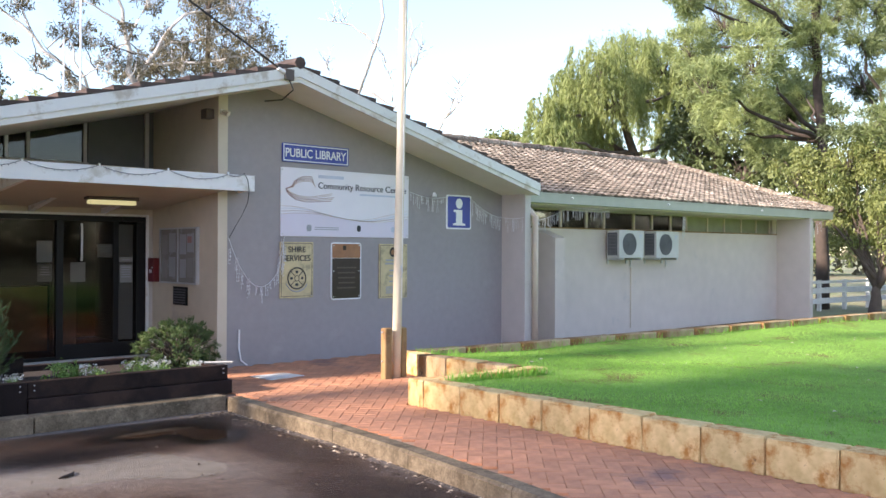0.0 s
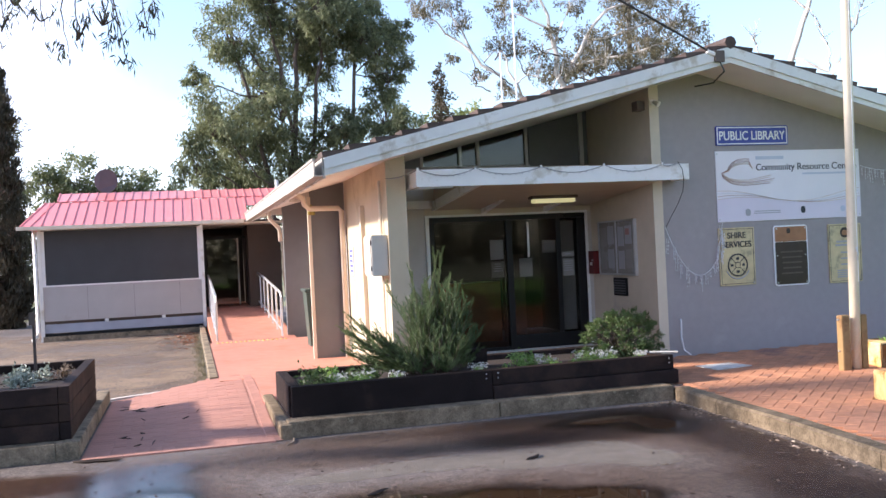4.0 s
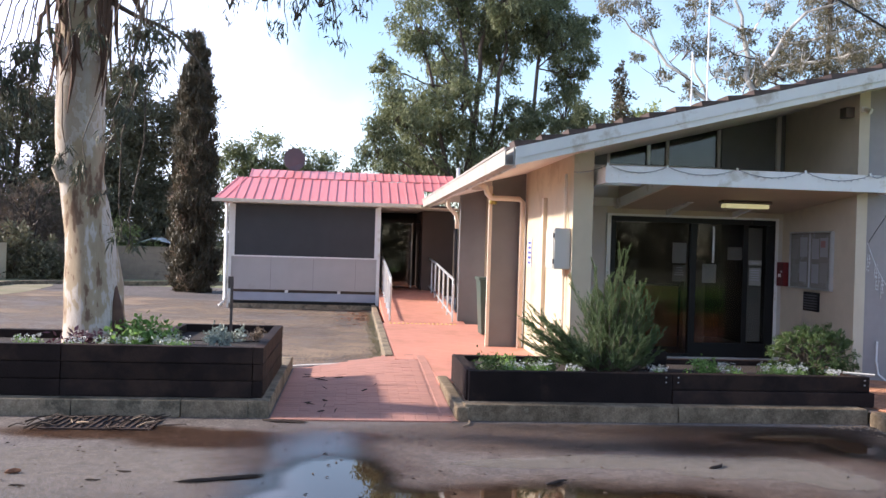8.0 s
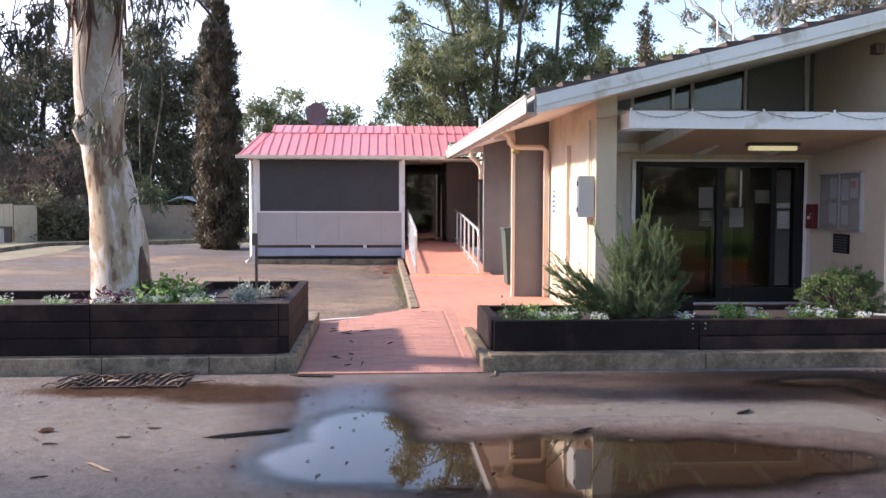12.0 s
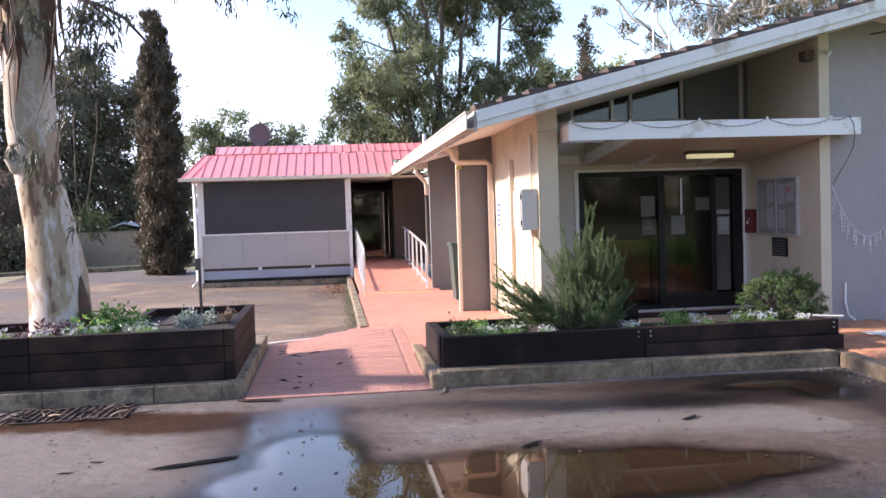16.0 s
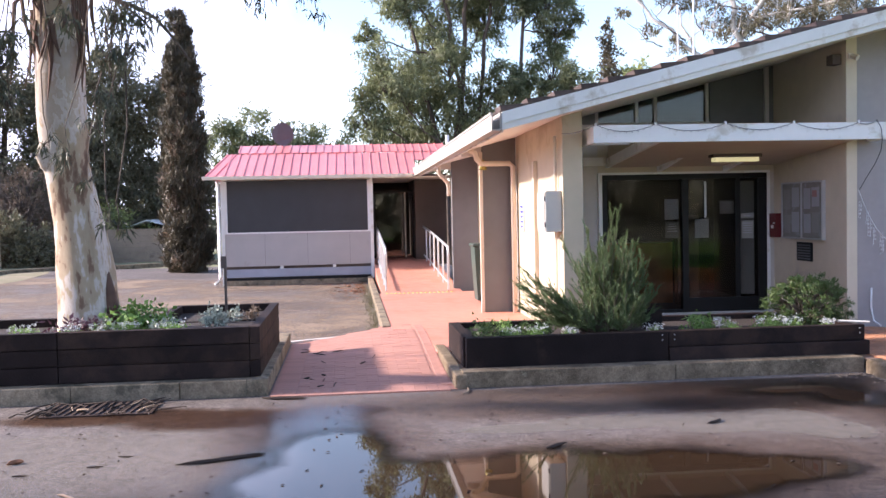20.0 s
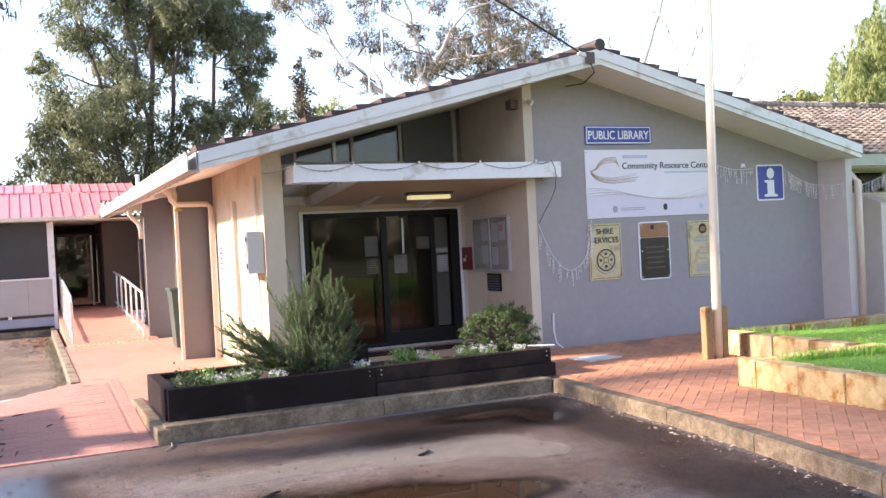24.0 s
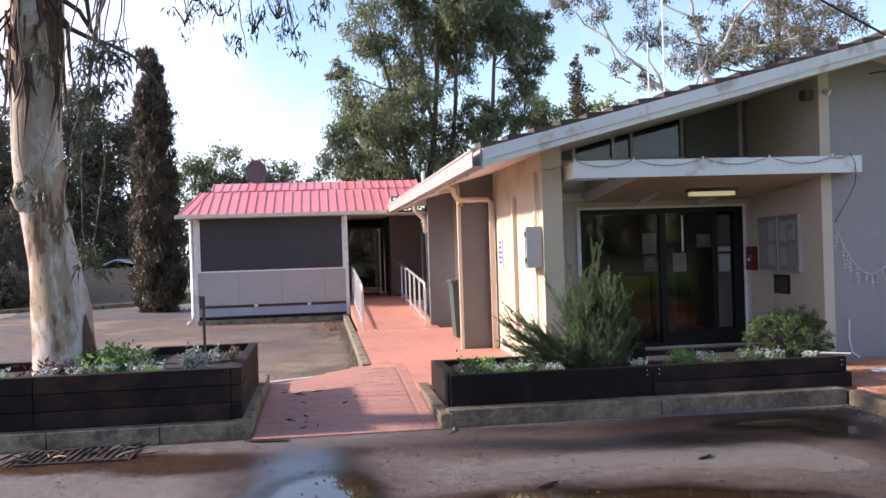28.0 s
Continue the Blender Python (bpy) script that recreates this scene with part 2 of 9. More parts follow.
M_FASCIA = mat("fascia_paint", (0.72, 0.70, 0.67), 0.55, 0.07, 5, 0.8, 0.06, stain=((0.50, 0.44, 0.37), 0.2, 2.5))
M_GREENGUT = mat("green_gutter_paint", (0.41, 0.41, 0.34), 0.5, 0.08, 6, 0.8, 0.05)
M_TILE = mat("roof_tile", (0.125, 0.092, 0.070), 0.9, 0.35, 18, 1.5, 0.6, fine=60, tint=(0.25, 0.20, 0.155), each=0.45, spec=0.15, stain=((0.45, 0.41, 0.34), 0.2, 16.0))
M_TILEDARK = mat("old_roof_tile", (0.085, 0.06, 0.052), 0.9, 0.3, 12, 1.0, 0.4, each=0.25)
M_ASPHALT = mat("asphalt", (0.114, 0.094, 0.085), 0.66, 0.22, 9, 0.35, 0.8, fine=48, speck=0.55, tint=(0.158, 0.132, 0.121), stain=((0.09, 0.069, 0.059), 0.15, 0.35), wet=0.36)
M_BRICK = mat("paving_brick", (0.46, 0.20, 0.108), 0.8, 0.14, 10, 0.8, 0.3, fine=90, speck=0.12, tint=(0.50, 0.235, 0.128), each=0.13, stain=((0.25, 0.13, 0.10), 0.16, 0.9))
M_JOINT = mat("paving_sand", (0.36, 0.22, 0.15), 0.95, 0.2, 20, 2, 0.3)
M_REDPATH = mat("red_path_brick", (0.40, 0.195, 0.148), 0.75, 0.14, 8, 0.7, 0.25, fine=90, each=0.08, stain=((0.33, 0.165, 0.135), 0.19, 1.1))
M_REDPAINT = mat("red_path_paint", (0.52, 0.225, 0.16), 0.65, 0.12, 5, 0.6, 0.12, stain=((0.43, 0.19, 0.125), 0.18, 1.2))
M_LIME = mat("limestone", (0.61, 0.425, 0.18), 0.92, 0.16, 9, 1.6, 0.7, fine=38, tint=(0.74, 0.56, 0.29), each=0.12, spec=0.2, stain=((0.42, 0.19, 0.05), 0.25, 2.8), soft=0.11, second=((0.17, 0.11, 0.06), 0.115, 9.0))
M_LIMEOLD = mat("weathered_limestone", (0.44, 0.32, 0.18), 0.95, 0.2, 9, 1.2, 0.7, fine=38, tint=(0.56, 0.45, 0.28), each=0.14, spec=0.2, stain=((0.25, 0.135, 0.055), 0.28, 2.2), soft=0.18, second=((0.13, 0.09, 0.05), 0.15, 7.0))
M_CONC = mat("kerb_concrete", (0.215, 0.168, 0.118), 0.92, 0.26, 14, 1.4, 0.6, fine=60, speck=0.2, tint=(0.26, 0.21, 0.15), spec=0.2, stain=((0.115, 0.098, 0.07), 0.2, 3.4))
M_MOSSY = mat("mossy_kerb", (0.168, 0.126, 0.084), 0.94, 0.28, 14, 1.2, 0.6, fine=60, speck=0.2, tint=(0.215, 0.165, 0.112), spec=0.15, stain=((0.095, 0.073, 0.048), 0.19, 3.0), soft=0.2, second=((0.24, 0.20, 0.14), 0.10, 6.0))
M_GRASSBED = mat("turf_soil", (0.17, 0.29, 0.06), 0.95, 0.25, 9, 0.5, 0.5, fine=40, spec=0.1, stain=((0.15, 0.15, 0.05), 0.17, 1.3))
M_SLEEPER = mat("black_timber", (0.019, 0.0125, 0.0115), 0.75, 0.4, 3, 0.9, 0.5, fine=60, spec=0.14, each=0.25, stain=((0.042, 0.026, 0.02), 0.2, 1.6))
M_REDROOF = mat("red_steel_roof", (0.74, 0.24, 0.24), 0.4, 0.06, 2, 0.5, 0.0, stain=((0.66, 0.21, 0.20), 0.1, 2.0))
M_BLACK = mat("black_aluminium", (0.011, 0.011, 0.012), 0.45, 0.1, 6, 1, 0.0, spec=0.25)
# near-black: the darkness of unlit rooms behind glass is put into the colour
M_DARKIN = mat("unlit_interior", (0.03, 0.027, 0.025), 0.9, 0.2, 3, 0.6, 0.0)
M_MESHDARK = mat("shade_mesh", (0.035, 0.035, 0.04), 0.55, 0.1, 3, 0.7, 0.05, fine=300)
M_METAL = mat("galvanised_steel", (0.55, 0.56, 0.57), 0.4, 0.08, 6, 1, 0.03, metal=0.6)
M_GREYPANEL = mat("grey_panel", (0.41, 0.385, 0.38), 0.6, 0.05, 3, 0.7, 0.02, stain=((0.36, 0.33, 0.31), 0.12, 2.0))
M_FILMGLASS = glass_mat("mirror_film_glass", (0.5, 0.48, 0.46), 0.02, 1.52)
M_GLASS = glass_mat("tinted_glass", (0.78, 0.77, 0.75))

# ---- mesh helpers ----


def thing(name, at, label="", category="", group="", kind=""):
    """An Empty at the base of a thing, that its parts hang from."""
    ob = new(name)
    ob.location = at
    ob.empty_display_size = 0.1
    tagged(ob, label, category, group, kind)
    return ob


def world_of(ob):
    v = Vector((0, 0, 0))
    while ob is not None:
        v += ob.location
        ob = ob.parent
    return v


def part(name, bm, material, parent=None, label="", smooth=False, kind=""):
    """A bmesh in world coordinates becomes one mesh object under its thing or part."""
    me = bpy.data.meshes.new(name)
    if parent is not None:
        off = world_of(parent)
        for v in bm.verts:
            v.co -= off
    bmesh.ops.recalc_face_normals(bm, faces=bm.faces)
    bm.to_mesh(me)
    bm.free()
    me.materials.append(material)
    if smooth:
        me.polygons.foreach_set("use_smooth", [True] * len(me.polygons))
    ob = new(name, me)
    if parent is not None:
        ob.parent = parent
    if label:
        ob["label"] = label
    if kind:
        ob["kind"] = kind
    return ob


def raw(name, verts, faces, material, parent=None, label="", kind="", smooth=False):
    me = bpy.data.meshes.new(name)
    if parent is not None:
        off = world_of(parent)
        verts = np.asarray(verts, float) - np.array(off)
    me.from_pydata([tuple(v) for v in verts], [], faces)
    me.materials.append(material)
    if smooth:
        me.polygons.foreach_set("use_smooth", [True] * len(me.polygons))
    ob = new(name, me)
    if parent is not None:
        ob.parent = parent
    if label:
        ob["label"] = label
    if kind:
        ob["kind"] = kind
    return ob


def box(bm, x0, x1, y0, y1, z0, z1, bevel=0.0):
    """An upright block, its edges rounded by bevel."""
    vs = [bm.verts.new((x, y, z)) for x in (x0, x1) for y in (y0, y1) for z in (z0, z1)]
    fs = [(0, 1, 3, 2), (4, 6, 7, 5), (0, 4, 5, 1), (2, 3, 7, 6), (0, 2, 6, 4), (1, 5, 7, 3)]
    faces = [bm.faces.new([vs[i] for i in f]) for f in fs]
    if bevel:
        edges = list({e for f in faces for e in f.edges})
        bmesh.ops.bevel(bm, geom=edges, offset=bevel, segments=2, affect="EDGES", profile=0.6)
    return bm


def slab(*a, bevel=0.0):
    return box(bmesh.new(), *a, bevel=bevel)


def prism(bm, pts, d):
    """A flat outline (list of 3D points) pushed along d into a solid."""
    d = Vector(d)
    a = [bm.verts.new(p) for p in pts]
    b = [bm.verts.new(Vector(p) + d) for p in pts]
    bm.faces.new(a)
    bm.faces.new(b[::-1])
    n = len(pts)
    for i in range(n):
        bm.faces.new([a[i], b[i], b[(i + 1) % n], a[(i + 1) % n]])
    return bm


def tube(bm, pts, r, sides=8, r_end=None):
    """A round bar along a run of points, tapering from r to r_end."""
    pts = [Vector(p) for p in pts]
    rings = []
    n = len(pts)
    for i, p in enumerate(pts):
        d = (pts[min(i + 1, n - 1)] - pts[max(i - 1, 0)]).normalized()
        ref = Vector((0, 0, 1)) if abs(d.z) < 0.9 else Vector((1, 0, 0))
        u = d.cross(ref).normalized()
        w = d.cross(u)
        rr = r if r_end is None else r + (r_end - r) * i / (n - 1)
        if isinstance(r, (list, tuple)):
            rr = r[i]
        rings.append([bm.verts.new(p + (u * math.cos(2 * math.pi * k / sides) + w * math.sin(2 * math.pi * k / sides)) * rr) for k in range(sides)])
    for a, b in zip(rings, rings[1:]):
        for k in range(sides):
            bm.faces.new([a[k], a[(k + 1) % sides], b[(k + 1) % sides], b[k]])
    bm.faces.new(rings[0][::-1])
    bm.faces.new(rings[-1])
    return bm


def rod(pts, r, sides=8, r_end=None):
    return tube(bmesh.new(), pts, r, sides, r_end)


# ---- ground ----
ROAD_Z = -0.14


def sheet(name, x0, x1, y0, y1, nx, ny, height, material, label, kind="structure", parent=None):
    """A ground sheet of nx by ny cells whose height is given by a function."""
    xs, ys = np.linspace(x0, x1, nx + 1), np.linspace(y0, y1, ny + 1)
    verts = [(x, y, height(x, y)) for y in ys for x in xs]
    faces = [(j * (nx + 1) + i, j * (nx + 1) + i + 1, (j + 1) * (nx + 1) + i + 1, (j + 1) * (nx + 1) + i) for j in range(ny) for i in range(nx)]
    ob = raw(name, verts, faces, material, parent)
    return tagged(ob, label, name, kind=kind)


M_DIRT = mat("dry_ground", (0.26, 0.20, 0.14), 0.95, 0.25, 1.2, 0.08, 0.4, fine=20, tint=(0.20, 0.22, 0.10), stain=((0.12, 0.16, 0.05), 0.18, 0.1))
ground = sheet("ground", -600, 600, -600, 600, 8, 8, lambda x, y: -0.17, M_DIRT, "dry earth with leaf litter reaching the horizon")
road = sheet("road", -22, 0.6, -26, 21, 8, 8, lambda x, y: ROAD_Z, M_ASPHALT, "dark wet asphalt forecourt with patches and puddles")

# kerb line of the right-hand paving, from the planter outwards
KERB = [(-1.02, -2.32), (-1.08, -3.2), (-1.12, -4.4), (-1.24, -5.6), (-1.42, -6.9), (-1.68, -8.2), (-2.05, -9.6), (-2.5, -11.0), (-3.0, -12.4)]


def kerb_x(y):
    pts = KERB[::-1]
    return float(np.interp(y, [p[1] for p in pts], [p[0] for p in pts]))


def apron_z(x, y):
    """The left-hand brick apron climbs from the road to the walkway."""
    u = min(1, max(0, (y + 2.3) / 3.6))
    v = min(1, max(0, (x + 7.0) / 1.6))
    return -0.125 + 0.125 * u * u * (3 - 2 * u) * v * v * (3 - 2 * v)


paving_base = tagged(raw("paving", [(kerb_x(y), y, -0.022) for y in np.linspace(-12.4, -2.32, 14)] + [(2.3, y, -0.022) for y in np.linspace(-2.32, -12.4, 2)]
                         , [tuple(range(16))], M_JOINT), "red brick paving laid on sand", "paving", kind="structure")
raw("paving_bed", [(-5.1, -2.2, -0.024), (6, -2.2, -0.024), (6, 0.0, -0.024), (0.2, 0.0, -0.024), (0.2, 2.0, -0.024), (-3.5, 2.0, -0.024), (-3.5, -0.6, -0.024), (-5.1, -0.6, -0.024)],
    [tuple(range(8))], M_JOINT, paving_base)

walkway = tagged(part("walkway", slab(-5.66, -3.6, 1.3, 7.0, -0.2, 0.0), M_REDPAINT), "red painted concrete walkway along the side wall", "walkway", kind="structure")
part("threshold", prism(bmesh.new(), [(-5.225, -0.54, -0.2), (-5.225, -0.54, -0.035), (-5.225, 1.3, -0.001), (-5.225, 1.3, -0.2)], (1.63, 0, 0)), M_REDPAINT, walkway, "red painted slab behind the planter")
bm = bmesh.new()
prism(bm, [(-5.6, 7.0, -0.2), (-5.6, 7.0, 0.0), (-5.6, 12.6, 0.34), (-5.6, 15.5, 0.36), (-5.6, 15.5, -0.2)], (1.6, 0, 0))
part("ramp", bm, M_REDPAINT, walkway)
av = [(x, -2.35 + (1.22 + (x + 7.0) * 0.46 + 2.35) * j / 20) for j in range(21) for x in np.linspace(-7.0, -5.2, 13)]
apron = tagged(raw("apron", [(x, y, apron_z(x, y) - 0.0045) for x, y in av], [(j * 13 + i, j * 13 + i + 1, (j + 1) * 13 + i + 1, (j + 1) * 13 + i) for j in range(20) for i in range(12)], M_REDPATH), "red brick apron rising from the road to the walkway", "apron", kind="structure")

# ---- library building ----
APEX_X, APEX_Z, EAVE_L, EAVE_R = 0.85, 4.01, -4.46, 5.62
SL, SR = (4.01 - 2.68) / 5.31, (4.01 - 2.71) / 4.77
FRONT, BACK = -0.78, 12.6


def roof_z(x):
    return APEX_Z - (SL * (APEX_X - x) if x < APEX_X else SR * (x - APEX_X))


lib = thing("library_building", (0, 0, 0), "low rendered library with tiled gable roof and recessed porch", "building")


def wall(name, outline, push, material, label="", parent=lib):
    return part(name, prism(bmesh.new(), outline, push), material, parent, label)


def up(x, drop=0.12):
    return roof_z(x) - drop


# front gable wall in grey
wall("wall", [(0.21, 0, -0.1), (5.54, 0, -0.1), (5.54, 0, up(5.54)), (0.85, 0, up(0.85)), (0.21, 0, up(0.21))], (0, 0.24, 0), M_GREY, "smooth grey rendered gable wall")
# porch side wall with its pale front edge
wall("wall", [(0.07, -0.05, -0.1), (0.21, -0.05, -0.1), (0.21, -0.05, up(0.21)), (0.07, -0.05, up(0.07))], (0, 2.0, 0), M_CREAM, "cream porch side wall")
# porch back wall round the doors and the high windows
wall("wall", [(-3.34, 1.95, -0.1), (-2.60, 1.95, -0.1), (-2.60, 1.95, 2.80), (-3.34, 1.95, 2.80)], (0, 0.16, 0), M_BEIGE, "beige porch back wall")
wall("wall", [(-2.60, 1.95, 2.075), (0.07, 1.95, 2.075), (0.07, 1.95, 2.80), (-2.60, 1.95, 2.80)], (0, 0.16, 0), M_CREAM)
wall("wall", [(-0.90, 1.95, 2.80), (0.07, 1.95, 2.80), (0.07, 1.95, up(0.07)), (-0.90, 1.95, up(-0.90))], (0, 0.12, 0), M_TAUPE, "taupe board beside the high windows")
# left side wall, whose end is the porch pillar
wall("wall", [(-3.59, -0.05, -0.1), (-3.34, -0.05, -0.1), (-3.34, -0.05, up(-3.34, 0.09)), (-3.59, -0.05, up(-3.59, 0.09))], (0, 3.12, 0), M_SIDE, "cream side wall and porch pillar")
part("wall", slab(-3.40, -3.2, 3.15, 7.5, -0.1, 2.84), M_BEIGE, lib)
part("wall", slab(-3.60, -3.3, 7.5, 12.4, -0.1, 2.79), M_CREAM, lib)
part("wall", slab(-3.3, 16.8, 12.4, 12.7, -0.1, 2.8), M_BEIGE, lib)
# side fins
for fy in (3.08, 7.39):
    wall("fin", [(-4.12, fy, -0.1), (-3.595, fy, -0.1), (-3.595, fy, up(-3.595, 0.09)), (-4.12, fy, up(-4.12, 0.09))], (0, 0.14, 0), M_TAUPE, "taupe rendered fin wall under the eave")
    part("eave_bearer", slab(-4.44, -4.13, fy + 0.02, fy + 0.12, 2.44, 2.58), M_BEIGE, lib)
part("fin", slab(5.54, 5.68, -0.55, 0.46, -0.1, 2.62, bevel=0.006), M_BEIGE, lib, "beige rendered fin wall beside the gable")
part("fin", slab(15.98, 16.14, -0.42, 0.46, -0.1, 2.44, bevel=0.006), M_WING, lib, "pale rendered end fin of the long wing")
# wing
part("wall", slab(5.68, 16.4, 0.46, 0.68, -0.1, 2.03), M_WING, lib, "pale rendered wing wall")
part("wall", slab(5.68, 16.4, 0.70, 0.86, 2.40, 2.62), M_BEIGE, lib)
part("wall", slab(16.14, 16.38, 0.68, 12.4, -0.1, 2.6), M_WING, lib)
part("buttress", prism(bmesh.new(), [(6.95, 0.455, -0.1), (6.95, 0.0, -0.1), (6.95, 0.0, 1.84), (6.95, 0.455, 2.0)], (0.28, 0, 0)), M_WING, lib, "pale rendered buttress against the wing wall")

# roofs: under-boards first
bm = bmesh.new()
prism(bm, [(EAVE_L, FRONT, 2.68 - 0.175), (APEX_X, FRONT, APEX_Z - 0.175), (APEX_X, FRONT, APEX_Z), (EAVE_L, FRONT, 2.68)], (0, BACK - FRONT, 0))
gable_roof = part("roof", bm, M_SOFFIT, lib, "tiled gable roof with boarded eaves")
bm = bmesh.new()
prism(bm, [(EAVE_R, FRONT, 2.71 - 0.175), (APEX_X, FRONT, APEX_Z - 0.175), (APEX_X, FRONT, APEX_Z), (EAVE_R, FRONT, 2.71)], (0, BACK - FRONT, 0))
part("roof", bm, M_SOFFIT, lib)
# barge boards: an upper board proud of a lower one
for side in (-1, 1):
    ex = EAVE_L if side < 0 else EAVE_R
    ez = 2.68 if side < 0 else 2.71
    for top, low, y0, y1 in ((0.02, -0.115, FRONT - 0.045, FRONT - 0.002), (-0.115, -0.185, FRONT - 0.022, FRONT + 0.016)):
        bm = bmesh.new()
        prism(bm, [(ex, y0, ez + low), (APEX_X, y0, APEX_Z + low), (APEX_X, y0, APEX_Z + top), (ex, y0, ez + top)], (0, y1 - y0, 0))
        part("barge_board", bm, M_FASCIA, lib, "weathered white barge board")
# left eave: soffit, fascia and gutter
part("fascia", slab(EAVE_L - 0.01, EAVE_L + 0.02, FRONT + 0.02, BACK, 2.47, 2.66), M_FASCIA, lib)


def gutter(name, x0, x1, y0, y1, z0, z1, along, material, label):
    """An open channel with a rolled lip, running along one axis."""
    w = (x1 - x0) if along == "y" else (y1 - y0)
    prof = [(0, 0), (w, 0), (w, z1 - z0), (w - 0.012, z1 - z0), (w - 0.012, 0.012), (0.012, 0.012), (0.012, z1 - z0), (-0.012, z1 - z0), (-0.012, z1 - z0 - 0.025), (0, z1 - z0 - 0.025)]
    bm = bmesh.new()
    if along == "y":
        prism(bm, [(x0 + a, y0, z0 + b) for a, b in prof], (0, y1 - y0, 0))
    else:
        prism(bm, [(x0, y0 + a, z0 + b) for a, b in prof], (x1 - x0, 0, 0))
    return part(name, bm, material, lib, label)


gutter("gutter", EAVE_L - 0.12, EAVE_L - 0.012, FRONT - 0.04, BACK, 2.49, 2.695, "y", M_GUTTER, "white metal eave gutter")
gutter("gutter", 5.72, 17.2, -0.42, -0.27, 2.44, 2.62, "x", M_GREENGUT, "faded green metal gutter of the wing")
part("soffit", slab(5.70, 17.1, -0.27, 0.86, 2.42, 2.44), M_SOFFIT, lib)

# wing roof: front slope, hip end and back slope
WR = [(5.66, -0.40, 2.60), (17.25, -0.40, 2.60), (16.35, 4.05, 4.05), (5.2, 4.05, 4.05)]
bm = bmesh.new()
prism(bm, WR, (0, 0, -0.06))
wing_roof = part("roof", bm, M_TILEDARK, lib, "long wing roof of weathered terracotta tiles")
bm = bmesh.new()
prism(bm, [(17.25, -0.40, 2.60), (17.25, 8.5, 2.60), (16.35, 4.05, 4.05)], (0, 0, -0.06))
part("roof", bm, M_TILEDARK, lib)
bm = bmesh.new()
prism(bm, [(5.2, 4.05, 4.05), (16.35, 4.05, 4.05), (17.25, 8.5, 2.60), (5.2, 8.5, 2.60)], (0, 0, -0.06))
part("roof", bm, M_TILEDARK, lib)

# canopy over the porch
part("canopy_beam", slab(-3.29, 0.42, -0.40, -0.35, 2.365, 2.575, bevel=0.004), M_WHITE, lib, "white painted canopy beam")
part("canopy_side", slab(-3.29, -3.24, -0.35, 1.94, 2.365, 2.575), M_WHITE, lib)
part("canopy_side", slab(0.37, 0.42, -0.35, -0.002, 2.365, 2.575), M_WHITE, lib)
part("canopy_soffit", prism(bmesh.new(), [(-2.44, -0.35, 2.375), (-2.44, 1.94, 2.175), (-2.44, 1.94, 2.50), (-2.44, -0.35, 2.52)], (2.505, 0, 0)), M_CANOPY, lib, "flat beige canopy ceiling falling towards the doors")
part("canopy_edge", prism(bmesh.new(), [(-2.49, -0.35, 2.368), (-2.49, 1.94, 2.168), (-2.49, 1.94, 2.30), (-2.49, -0.35, 2.50)], (0.048, 0, 0)), M_WHITE, lib, "white edge board of the canopy ceiling")
part("canopy_soffit", slab(0.215, 0.37, -0.35, -0.004, 2.40, 2.52), M_SOFFIT, lib)
part("canopy_rafter", slab(-3.24, -2.49, 0.75, 0.80, 2.42, 2.54), M_WHITE, lib)

# kerbs
kerb = thing("kerb", (0, 0, 0), "weathered concrete kerb round the forecourt", "kerb", kind="structure")
for a, b in zip(KERB, KERB[1:]):
    bm = bmesh.new()
    d = Vector((b[0] - a[0], b[1] - a[1], 0))
    n = Vector((-d.y, d.x, 0)).normalized() * 0.15
    if n.x < 0:
        n = -n
    p, q = Vector((*a, 0)), Vector((*b, 0))
    g = d.normalized() * 0.004
    prism(bm, [p + g + Vector((0, 0, -0.2)), p + g + n + Vector((0, 0, -0.2)), p + g + n + Vector((0, 0, 0.004)), p + g + n * 0.12 + Vector((0, 0, 0.004)), p + g + Vector((0, 0, -0.02))], d - 2 * g)
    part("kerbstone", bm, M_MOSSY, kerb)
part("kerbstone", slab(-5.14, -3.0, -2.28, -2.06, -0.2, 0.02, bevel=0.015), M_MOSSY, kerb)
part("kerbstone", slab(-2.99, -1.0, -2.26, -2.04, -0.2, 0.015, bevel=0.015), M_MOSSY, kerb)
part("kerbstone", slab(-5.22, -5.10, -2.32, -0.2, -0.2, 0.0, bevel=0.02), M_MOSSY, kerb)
for i in range(5):
    part("kerbstone", slab(-7.84 - 0.93 * i, -7.22 - 0.93 * i + (0.3 if i else 0), -2.26, -2.08, -0.2, 0.02, bevel=0.012) if i == 0 else slab(-7.84 - 1.0 * i, -6.845 - 1.0 * i, -2.27, -2.09, -0.2, 0.02, bevel=0.012), M_CONC, kerb)
part("kerbstone", slab(-7.22, -7.02, -2.25, -2.09, -0.2, 0.02, bevel=0.012), M_CONC, kerb)
part("kerbstone", slab(-7.16, -7.02, -2.08, 1.2, -0.2, 0.02, bevel=0.012), M_CONC, kerb)

# ---- verandah building with the red roof ----
ver = thing("verandah_building", (-7.4, 12, 0), "screened verandah with a red corrugated steel roof", "building")
part("wall", slab(-9.28, -5.62, 12.0, 12.06, 0.33, 1.14), M_GREYPANEL, ver)
part("screen", slab(-9.2, -5.66, 12.02, 12.05, 1.16, 2.44), M_MESHDARK, ver, "dark shade mesh screen")

